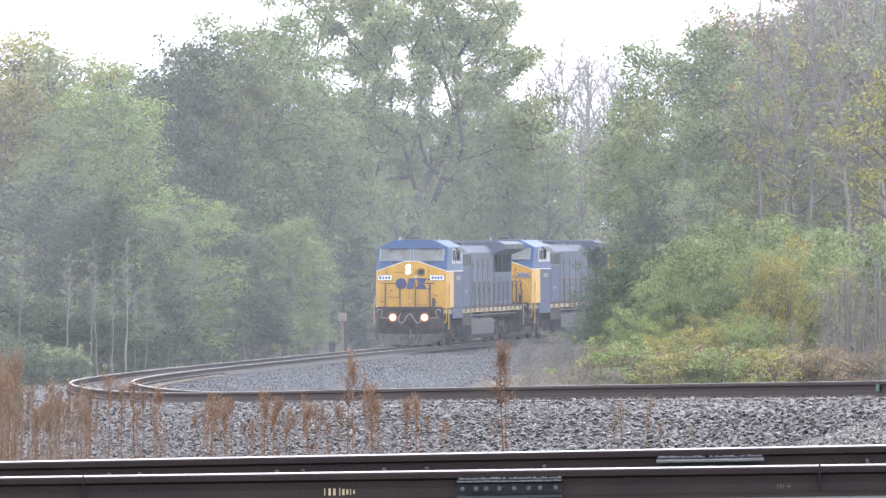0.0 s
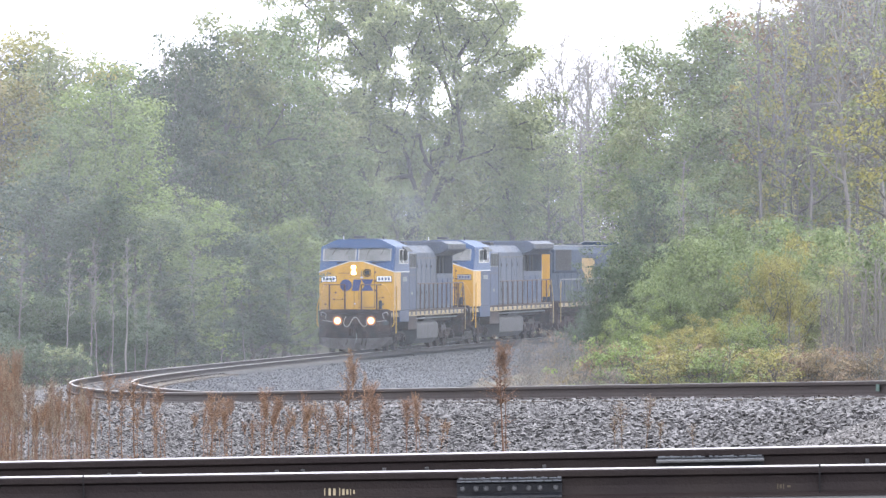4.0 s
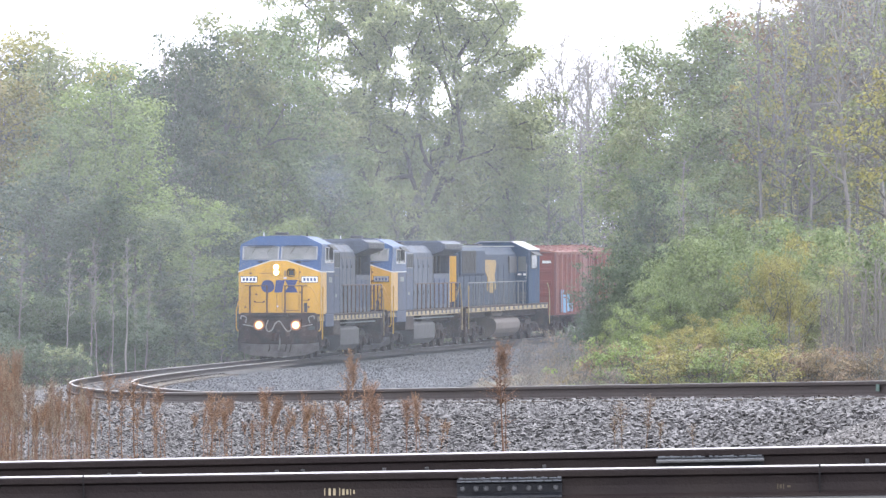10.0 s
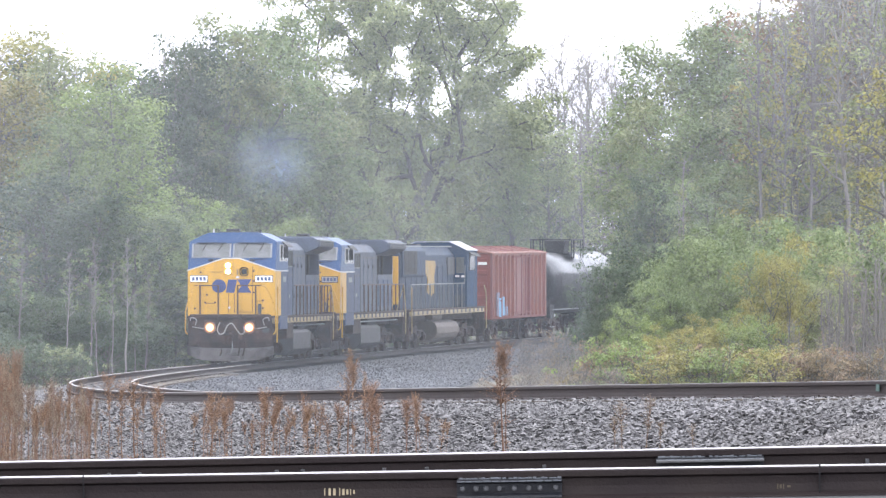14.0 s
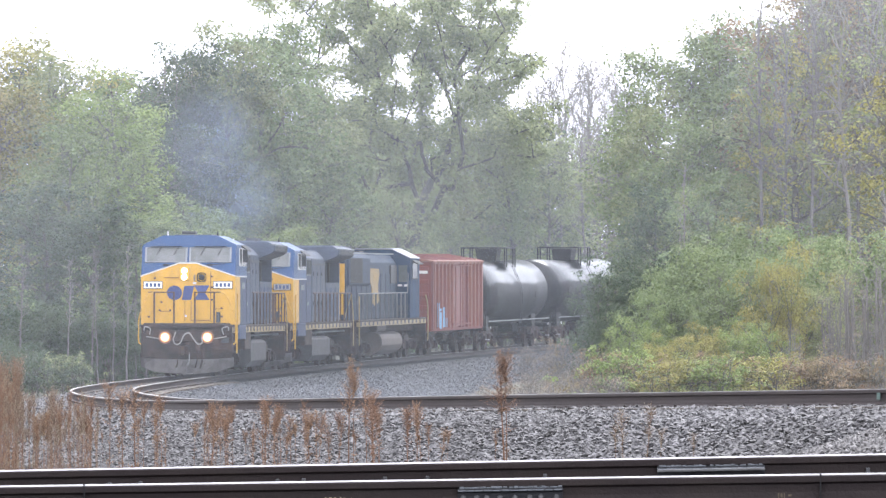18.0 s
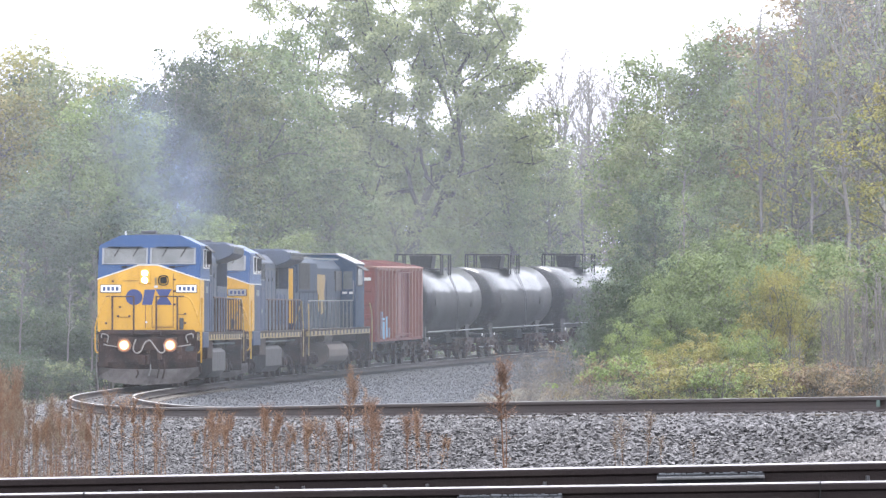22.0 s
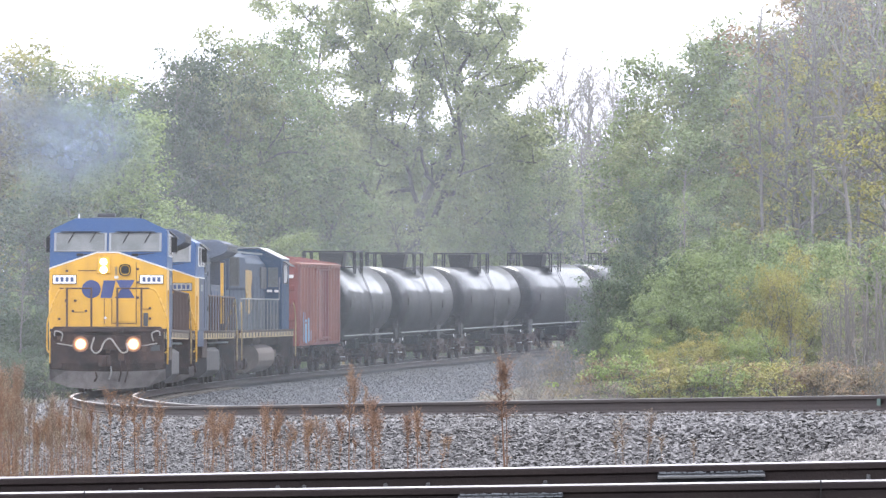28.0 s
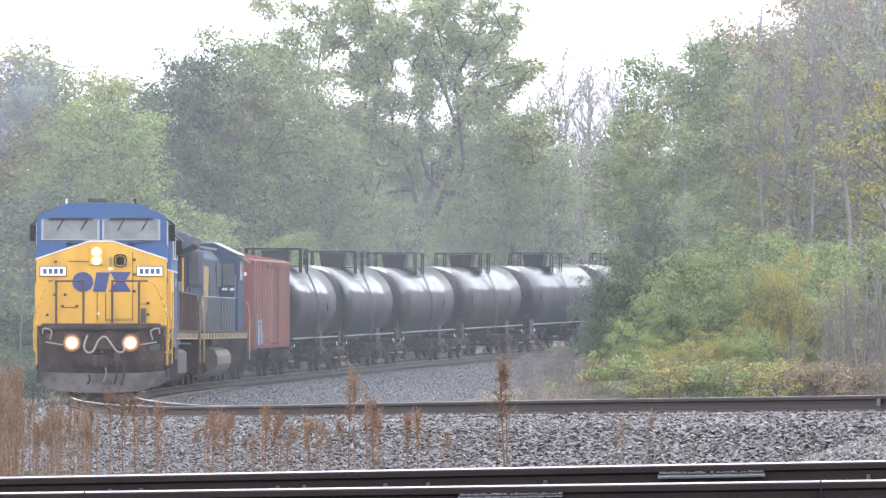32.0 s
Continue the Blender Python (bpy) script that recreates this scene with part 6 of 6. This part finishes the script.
plants((
    ("low", 4.7, 184, 1.4, 5, 1.10),
    ("low", 5.2, 183, 1.5, 1, 1.10),
    ("low", 5.8, 184, 1.3, 5, 1.10),
    ("low", 6.2, 182, 1.3, 4, 1.10),
    ("low", 6.9, 183, 1.3, 4, 1.15),
    ("low", 7.5, 182, 1.4, 1, 1.15),
    ("low", 8.2, 183, 1.4, 5, 1.15),
    ("low", 8.9, 182, 1.4, 4, 1.15),
    ("low", 9.5, 184, 1.4, 4, 1.10),
    ("low", 10.1, 183, 1.3, 5, 1.10),
    ("low", 10.7, 183, 1.4, 5, 1.10),
    ("low", 11.5, 184, 1.3, 5, 1.10),
), (L_DEEP, L_LIGHT, L_GREEN, L_ASH, L_YELLOW, L_RUST,), "leafy bush beside the gravel inside the curve", "bushes inside the curve", "bush")

# mostly L_DEEP: the shade under the wood is put into the leaf colour
plants((
    ("bush", -15.4, 228, 3.1, 0, 1.20),
    ("bush", -14.3, 226, 2.7, 0, 1.20),
    ("bush", -13.2, 225, 2.2, 0, 1.20),
    ("bush", -12.2, 225, 2.6, 0, 1.20),
    ("bush", -11.4, 227, 2.1, 0, 1.20),
    ("bush", -11.3, 231, 2.3, 0, 1.20),
    ("bush", -10.9, 236, 2.6, 0, 1.20),
    ("bush", -10.2, 242, 2.4, 2, 1.20),
    ("bush", -9.2, 247, 2.0, 0, 1.20),
    ("bush", -8.3, 255, 2.0, 0, 1.20),
    ("bush", -7.4, 263, 2.0, 0, 1.20),
    ("bush", -6.2, 285, 1.6, 1, 1.20),
    ("bush", -3.8, 306, 1.4, 0, 1.20),
    ("bush", -2.5, 310, 1.4, 0, 1.20),
    ("bush", -14.4, 216, 1.6, 0, 1.20),
), (L_DEEP, L_GREEN, L_ASH,), "dark green bush under the wood's edge", "bushes under the wood's edge", "bush")

plants((
    ("bush", -13.3, 214, 1.3, 0, 1.20),
    ("bush", -12.5, 216, 1.2, 0, 1.20),
    ("bush", -15.0, 214, 1.7, 0, 1.20),
    ("low", -13.5, 207, 1.2, 0, 1.10),
    ("low", -12.9, 205, 1.0, 0, 1.10),
    ("low", -12.3, 207, 1.1, 2, 1.10),
    ("low", -11.8, 206, 0.9, 0, 1.10),
    ("low", -14.1, 206, 1.3, 0, 1.10),
), (L_DEEP, L_GREEN, L_ASH,), "dark green bush under the wood's edge", "bushes under the wood's edge", "bush")

plants((
    ("brush", 3.0, 238, 1.1, 0, 1.00),
    ("brush", 3.6, 232, 1.0, 0, 1.00),
    ("brush", 4.1, 226, 1.5, 1, 1.00),
    ("brush", 4.4, 215, 1.1, 0, 1.00),
    ("brush", 4.8, 205, 0.9, 1, 1.00),
    ("brush", 5.2, 195, 0.8, 0, 1.00),
    ("brush", 5.6, 190, 0.9, 1, 1.00),
    ("brush", 3.8, 200, 0.8, 0, 1.00),
    ("brush", 3.1, 215, 0.6, 0, 1.00),
    ("brush", 9.7, 184, 1.3, 1, 1.00),
    ("brush", 10.4, 184, 1.3, 0, 1.00),
    ("brush", 11.2, 184, 1.3, 0, 1.00),
    ("brush", 12.0, 184, 1.3, 1, 1.00),
    ("brush", 1.6, 240, 0.2, 0, 1.00),
    ("brush", 2.1, 232, 0.4, 0, 1.00),
    ("brush", 0.7, 222, 0.1, 0, 1.00),
    ("brush", 1.7, 165, 0.9, 0, 1.00),
    ("brush", 2.3, 170, 1.0, 0, 1.00),
    ("brush", 2.9, 172, 0.8, 1, 1.00),
    ("brush", 3.8, 172, 0.9, 0, 1.00),
), (L_DEADGREY, L_RUST, L_LIGHT,), "dry brown brush at the gravel's edge", "dry brush", "brush", bark=M_PALEBARK)

plants((
    ("brush", 1.1, 168, 0.8, 0, 1.00),
    ("brush", 4.6, 174, 0.9, 0, 1.00),
), (L_DEADGREY, L_RUST, L_LIGHT,), "dry brown brush at the gravel's edge", "dry brush", "brush", bark=M_PALEBARK)

plants((
    ("pole", -14.4, 220, 5.4, 0, 1.20),
    ("pole", -12.7, 219, 4.8, 0, 1.00),
    ("pole", -11.8, 219, 5.2, 0, 1.20),
    ("pole", -11.8, 220, 3.8, 0, 1.00),
    ("pole", -11.2, 219, 4.4, 0, 1.00),
    ("pole", -10.8, 220, 5.3, 0, 1.20),
    ("pole", -10.7, 226, 3.3, 0, 1.00),
    ("pole", -10.4, 228, 3.9, 0, 1.00),
    ("pole", -9.1, 238, 4.9, 0, 1.20),
    ("pole", -8.3, 245, 3.7, 0, 1.00),
    ("pole", -7.7, 250, 4.2, 0, 1.00),
), (L_GREEN,), "slender pale trunk at the wood's edge", "slender trees", "tree")

plants((
    ("sapling", 11.3, 188, 3.4, 0, 0.90),
    ("sapling", 11.7, 186, 4.1, 0, 0.90),
    ("sapling", 12.3, 188, 3.8, 1, 0.90),
    ("sapling", 12.6, 186, 4.4, 0, 0.90),
    ("sapling", 10.2, 190, 2.4, 1, 0.70),
), (L_DEADGREY, L_RUST,), "thicket of thin grey leafless saplings", "saplings", "saplings")

# filler trees: grey leaves put the gap's mist into their colour
plants((
    ("far", 7.6, 405, 11.8, 0, 0.90),
    ("far", 9.5, 410, 12.1, 1, 0.90),
    ("far", 11.0, 405, 12.3, 0, 0.90),
    ("far", 6.1, 400, 11.5, 1, 0.90),
), (L_DEADGREY, L_ASH,), "grey-leaved filler tree standing in for misty bare trees far behind the line", "trees of the far woods", "tree")

# ---------------------------------------------------------------- dead weeds before the bank
def weed_mesh(seed, plume, lean, airy=False):
    """A dead goldenrod stalk: a stem, short side shoots, and a feathery head of dry florets."""
    r = np.random.default_rng(seed)
    seg, tips = [], []
    p = np.zeros(3)
    d = np.array((lean, r.normal(0, 0.03), 1.0))
    pts = [p]
    for k in range(7):
        d = d + r.normal(0, 0.03, 3) * (1, 1, 0)
        pts.append(pts[-1] + d / 7)
        seg.append((pts[-2], pts[-1], 0.0075 * (1 - k / 9), 0.0075 * (1 - (k + 1) / 9)))
    pts = np.array(pts)
    for k in range(72 if airy else 60):
        q = 1 - plume * r.random() ** 0.8
        z = q * 7
        i = min(int(z), 6)
        c = pts[i] + (pts[i + 1] - pts[i]) * (z - i)
        a = r.uniform(0, 6.28)
        length = 0.13 * (0.25 + 1.1 * math.sin(math.pi * min(1, (1 - q) / plume + 0.05)) ** 0.8) * r.uniform(0.5, 1.2)
        if airy:
            length = (0.02 + 0.17 * ((1 - q) / plume) ** 0.9) * r.uniform(0.35, 1.15)
        e = c + np.array((math.cos(a), math.sin(a), r.uniform(0.45, 1.5))) * length * 0.75
        seg.append((c, e, 0.0021, 0.0011))
        tips.append((c, e, length))
    for k in range(2 if airy else 14):
        q = r.uniform(0.1, 1 - plume)
        z = q * 7
        i = min(int(z), 6)
        c = pts[i] + (pts[i + 1] - pts[i]) * (z - i)
        a = r.uniform(0, 6.28)
        e = c + np.array((math.cos(a), math.sin(a), 0.5)) * r.uniform(0.03, 0.09)
        seg.append((c, e, 0.002, 0.001))
        tips.append((c, e, 0.05))
    v, f = tubes(seg, 4)
    stem = arrays("stem", v, f, M_WEEDSTEM)
    v, f = leaves(leaf_points(tips, 620 if airy else 800, 0.009, r), 0.013 if airy else 0.016, r, 0.1, 0.5)
    return stem, arrays("plume", v, f, L_WEED)


M_WEEDSTEM = material("dead_stem", (0.185, 0.105, 0.07), 0.9, 0, 0.3, 4, 40, 0.2, (0.10, 0.06, 0.04), 0.6)
WEEDS = [weed_mesh(40 + k, *p) for k, p in enumerate(((0.45, 0.02), (0.6, -0.05), (0.35, 0.06), (0.75, 0.0), (0.5, -0.1), (0.2, 0.03), (0.48, 0.0, True)))]


def weed(kind, x, y, top, wide=1.0, mat=None, label="dead rusty-brown goldenrod stalk before the ballast bank"):
    z = float(ground_z(x, y)) - 0.03
    h = top - z
    ob = thing("dead_weed", label, "dead weed", "dead weeds", m=Matrix.Translation((x, y, z)) @ pose(0, 0, 0, 0, 0, random.uniform(0, 360)) @ Matrix.Diagonal((h * wide, h * wide, h, 1)))
    for nm, me in zip(("stem", "plume"), WEEDS[kind]):
        o = part_of(nm, me, None, ob)
        tagged(o, kind="stuff")
        if nm == "plume" and mat is not None:
            o.material_slots[0].link = "OBJECT"
            o.material_slots[0].material = mat


def make_weeds():
    for kind, b, y, up, wide in (
        (6, 0.0095, 60, 2.20, 1.5), (5, 0.0097, 60.1, 2.19, 0.8), (6, -0.0146, 59.2, 2.20, 0.9), (2, -0.0110, 58.2, 1.86, 1.0), (5, -0.0139, 59, 2.05, 0.7), (6, -0.0118, 60, 1.98, 0.8), (3, -0.0110, 58, 1.90, 0.7), (1, -0.0106, 59, 1.86, 1.1), (5, -0.0100, 60, 1.70, 1.0),
        (0, -0.0475, 60, 1.90, 1.3), (2, -0.0495, 59, 1.85, 1.0), (5, -0.0435, 58, 1.83, 0.8), (0, -0.0361, 59, 1.72, 1.3), (2, -0.0336, 58, 1.64, 1.2), (3, -0.0279, 60, 1.80, 0.7),
        (5, -0.0262, 58, 1.60, 0.8), (2, -0.0236, 60, 1.62, 1.0), (4, -0.0198, 61, 1.66, 1.0), (1, -0.0175, 60, 1.58, 0.9), (2, -0.0056, 60, 1.70, 1.1), (4, -0.0008, 60, 1.52, 1.2), (5, 0.0005, 59, 1.5, 0.8),
            (5, -0.0385, 57, 1.62, 0.8), (5, -0.0305, 57, 1.55, 0.7), (2, 0.008, 60, 1.5, 0.7), (0, -0.0445, 60, 1.75, 0.9), (2, -0.0515, 61, 1.9, 0.9)):
        weed(kind, b * y, y, up, wide)
    # the thicket at the camera's side of the bend
    r = random.Random(8)
    for k in range(150):
        b = -0.0525 - 0.0175 * r.random() ** 0.8
        y = r.uniform(54, 64)
        low = 625 if b < -0.0655 else 668
        up = CAM_Z + (500 - low - r.random() ** 0.6 * 85) / F * y
        weed(r.choice((0, 2, 2, 3, 4, 5, 5, 5)), b * y, y, up, r.uniform(0.3, 0.7), r.choice((None, None, L_DEADGREY)))
    # single stalks and small tufts along the foot of the bank
    for k in range(46):
        b = r.choice((-0.0362, -0.0335, -0.0272, -0.0225, -0.0262, -0.0195, -0.0143, -0.0112, -0.0050, -0.0455, -0.042, -0.049)) + r.gauss(0, 0.0016)
        y = r.uniform(56, 61)
        up = CAM_Z - r.uniform(0.98, 1.32) * y / 58
        weed(r.choice((0, 2, 2, 5, 5, 3)), b * y, y, up, r.uniform(0.5, 0.9))
    # grey dry stalks
    for b, y, up in ((0.0276, 60, 1.68), (0.031, 60, 1.74), (0.0265, 59, 1.55), (0.0335, 60, 1.5), (0.0385, 60, 1.46)):
        weed(2 if up < 1.6 else 4, b * y, y, up, 0.9, L_DEADGREY, "thin grey dead stalk before the ballast bank")


make_weeds()


def make_line_post():
    x, y = -4.5, 290
    z = float(ground_z(x, y))
    post = thing("line_post", "small tan equipment box on a post beside the line", "trackside post", m=pose(x, y, z))
    part("post", rod(bmesh.new(), (0, 0, -0.1), (0, 0, 1.58), 0.06, n=8), M_SILL, post)
    part("box", boxed(-0.19, 0.19, -0.15, 0.15, 1.55, 1.93, 0.02), M_TANBOX, post)


M_TANBOX = material("tan_painted_box", (0.42, 0.36, 0.27), 0.6, 0, 0.1, 4, 30, 0.03)
make_line_post()

# ---------------------------------------------------------------- haze sheets and smoke


def haze_material(name, colour, alpha, scale, dense=0.0):
    """A see-through surface standing in for droplets or soot: mostly lets light pass, the rest scatters it; uneven,
    fading at its own rim.
    """
    m = bpy.data.materials.new(name)
    m.use_nodes = True
    n, l = m.node_tree.nodes, m.node_tree.links
    n.remove(n["Principled BSDF"])
    co = n.new("ShaderNodeTexCoord")
    tex = n.new("ShaderNodeTexNoise")
    tex.inputs["Scale"].default_value, tex.inputs["Detail"].default_value = scale, 4
    l.new(co.outputs["Object"], tex.inputs["Vector"])
    mr = n.new("ShaderNodeMapRange")
    mr.inputs["From Min"].default_value, mr.inputs["From Max"].default_value = 0.3, 0.7
    mr.inputs["To Min"].default_value, mr.inputs["To Max"].default_value = alpha * (1 - dense), alpha * (1 + dense)
    l.new(tex.outputs["Fac"], mr.inputs["Value"])
    out = mr.outputs["Result"]
    d, t, tr = n.new("ShaderNodeBsdfDiffuse"), n.new("ShaderNodeBsdfTranslucent"), n.new("ShaderNodeBsdfTransparent")
    d.inputs["Color"].default_value = t.inputs["Color"].default_value = (*colour, 1)
    up = n.new("ShaderNodeCombineXYZ")     # normal forced up, so a sheet brightens alike whichever way it faces
    up.inputs["Z"].default_value = 1.0
    l.new(up.outputs["Vector"], d.inputs["Normal"])
    l.new(up.outputs["Vector"], t.inputs["Normal"])
    a, b = n.new("ShaderNodeMixShader"), n.new("ShaderNodeMixShader")
    l.new(d.outputs["BSDF"], a.inputs[1])
    l.new(t.outputs["BSDF"], a.inputs[2])
    l.new(tr.outputs["BSDF"], b.inputs[1])
    l.new(a.outputs["Shader"], b.inputs[2])
    l.new(b.outputs["Shader"], n["Material Output"].inputs["Surface"])
    return m, out, b.inputs["Fac"], n, l, co


def make_mist():
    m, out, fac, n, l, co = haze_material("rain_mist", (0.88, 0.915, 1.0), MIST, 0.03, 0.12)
    # denser near the ground where the line leaves the woods, to lighten dark trees there
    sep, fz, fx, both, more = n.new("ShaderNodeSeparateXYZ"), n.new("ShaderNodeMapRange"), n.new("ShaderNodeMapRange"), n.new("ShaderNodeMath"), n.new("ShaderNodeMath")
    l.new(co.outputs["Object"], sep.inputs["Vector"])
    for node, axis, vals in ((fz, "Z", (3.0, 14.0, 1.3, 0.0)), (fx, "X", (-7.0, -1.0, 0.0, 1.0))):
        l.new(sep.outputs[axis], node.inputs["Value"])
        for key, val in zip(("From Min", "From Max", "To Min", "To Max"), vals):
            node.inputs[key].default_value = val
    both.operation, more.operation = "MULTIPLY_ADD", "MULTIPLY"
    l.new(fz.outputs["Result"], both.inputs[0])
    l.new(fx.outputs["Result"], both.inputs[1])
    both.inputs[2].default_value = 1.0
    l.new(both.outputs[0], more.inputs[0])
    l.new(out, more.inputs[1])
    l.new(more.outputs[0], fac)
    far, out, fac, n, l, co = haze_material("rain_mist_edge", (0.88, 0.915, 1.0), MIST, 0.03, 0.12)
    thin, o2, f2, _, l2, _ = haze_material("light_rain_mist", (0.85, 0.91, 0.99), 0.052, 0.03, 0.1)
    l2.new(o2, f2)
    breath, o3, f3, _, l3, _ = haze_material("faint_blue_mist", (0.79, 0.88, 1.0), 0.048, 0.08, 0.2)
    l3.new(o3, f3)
    # fades out towards the line so the sheet's edge stays off the train
    sep, mr, mul = n.new("ShaderNodeSeparateXYZ"), n.new("ShaderNodeMapRange"), n.new("ShaderNodeMath")
    l.new(co.outputs["Object"], sep.inputs["Vector"])
    mr.inputs["From Min"].default_value, mr.inputs["From Max"].default_value = 6.2, 9.0
    l.new(sep.outputs["X"], mr.inputs["Value"])
    mul.operation = "MULTIPLY"
    l.new(out, mul.inputs[0])
    l.new(mr.outputs["Result"], mul.inputs[1])
    l.new(mul.outputs[0], fac)

    # flat translucent sheets added to lift the far tones like haze
    def veil(xs, ys, mat, label):
        k = len(xs)
        v = np.concatenate([np.stack([xs, ys + 0.8 * np.sin(xs * 0.25), np.full(k, float(z))], -1) for z in (-1.5, 6, 14, 24, 50)])
        i, j = np.meshgrid(np.arange(4), np.arange(k - 1), indexing="ij")
        f = np.stack([i * k + j, i * k + j + 1, (i + 1) * k + j + 1, (i + 1) * k + j], -1).reshape(-1, 4)
        ob = new("mist", arrays("mist", v, f, mat))
        ob.visible_shadow = False
        tagged(ob, label, "mist", kind="stuff")
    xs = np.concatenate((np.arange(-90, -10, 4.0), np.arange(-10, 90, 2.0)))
    veil(xs, np.interp(xs, (-20, -8.2, -6, -4, -1.5, 2, 4, 6.5, 12, 60), (226, 236, 253, 271, 287, 306, 314.5, 326, 348, 424)), m, "translucent sheet standing in for rain haze before the woods")
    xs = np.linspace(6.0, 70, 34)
    veil(xs, 233 - 0.3 * (xs - 6), far, "translucent sheet standing in for haze before the wood inside the curve")
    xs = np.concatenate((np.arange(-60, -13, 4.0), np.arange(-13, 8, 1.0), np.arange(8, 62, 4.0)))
    veil(xs, xs * 0 + 145, thin, "translucent sheet standing in for haze over the line")
    veil(xs, np.interp(xs, (-6, 2, 4, 5.5), (204, 190, 203, 232)), breath, "bluish translucent sheet standing in for haze round the train")


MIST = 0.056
make_mist()

SMOKE = []


def smoke_material(*look_of):
    """Smoke that thins out to nothing at the rim of its wisp."""
    m, out, fac, n, l, co = haze_material(*look_of)
    length, mr, mul = n.new("ShaderNodeVectorMath"), n.new("ShaderNodeMapRange"), n.new("ShaderNodeMath")
    length.operation, mul.operation = "LENGTH", "MULTIPLY"
    l.new(co.outputs["Object"], length.inputs[0])
    mr.interpolation_type = "SMOOTHSTEP"
    for key, val in (("From Min", 0.0), ("From Max", 1.0), ("To Min", 1.0), ("To Max", 0.0)):
        mr.inputs[key].default_value = val
    l.new(length.outputs["Value"], mr.inputs["Value"])
    l.new(out, mul.inputs[0])
    l.new(mr.outputs["Result"], mul.inputs[1])
    l.new(mul.outputs[0], fac)
    return m


def make_smoke():
    """Bluish exhaust: flat soft wisps ride edge-on in the hood, leave the leader's stack one after another, rise, turn
    to face the camera and drift off.
    """
    mats = (smoke_material("thin_exhaust_smoke", (0.46, 0.54, 0.70), 0.18, 2.0, 0.7), smoke_material("exhaust_smoke", (0.34, 0.42, 0.60), 0.48, 1.6, 0.45))
    meshes = []
    for k, m in enumerate(mats):
        bm = bmesh.new()
        bmesh.ops.create_circle(bm, cap_ends=False, segments=24, radius=1.0)
        ring = bm.verts[:]
        mid = bm.verts.new((0, 0, 0.2))
        inner = [bm.verts.new(v.co * 0.5 + Vector((0, 0, 0.14 + 0.05 * math.sin(3 * i + k)))) for i, v in enumerate(ring)]
        for i in range(24):
            j = (i + 1) % 24
            bm.faces.new((ring[i], ring[j], inner[j], inner[i]))
            bm.faces.new((inner[i], inner[j], mid))
        me = bpy.data.meshes.new("wisp")
        bm.to_mesh(me)
        bm.free()
        me.materials.append(m)
        meshes.append(me)
    r = random.Random(4)
    for k in range(6):
        start = 1.5 + 4.6 * k                     # when it leaves the stack
        size = 1.3 if k < 2 else r.uniform(2.1, 2.5)
        puff = thing("smoke_puff", "soft bluish exhaust smoke above the locomotives", "smoke", "exhaust smoke")
        o = part_of("wisp", meshes[0 if k < 2 else 1], None, puff, at=pose(0, 0, 0, 90, 0, 0) @ Matrix.Diagonal((size, size * 0.9, size, 1)))
        o.visible_shadow = False
        side, lift = r.uniform(-0.7, 0.7), r.uniform(-0.9, 1.1)
        rows = []
        for t in range(33):
            age = t - start
            m = on_rails(front_at(min(t, start)) - 10.8, 13.4)
            base = m @ Vector((-0.95 - 0.4 * k, 0, 1.9))
            if age <= 0:
                rows.append((t, pose(base.x, base.y, base.z, 0, 0, 86)))
                continue
            q = 1 - math.exp(-age / 2.6)
            rows.append((t, pose(base.x - 0.33 * age - 0.017 * age ** 2 + side * q, base.y - 1.3 * age, base.z + 2.2 * min(1, age) + (3.3 + lift) * q + 0.10 * age, 0, 4 * math.sin(0.5 * age + k), 86 * math.exp(-age / 0.9))))
        SMOKE.append((puff, rows))


make_smoke()

motions()
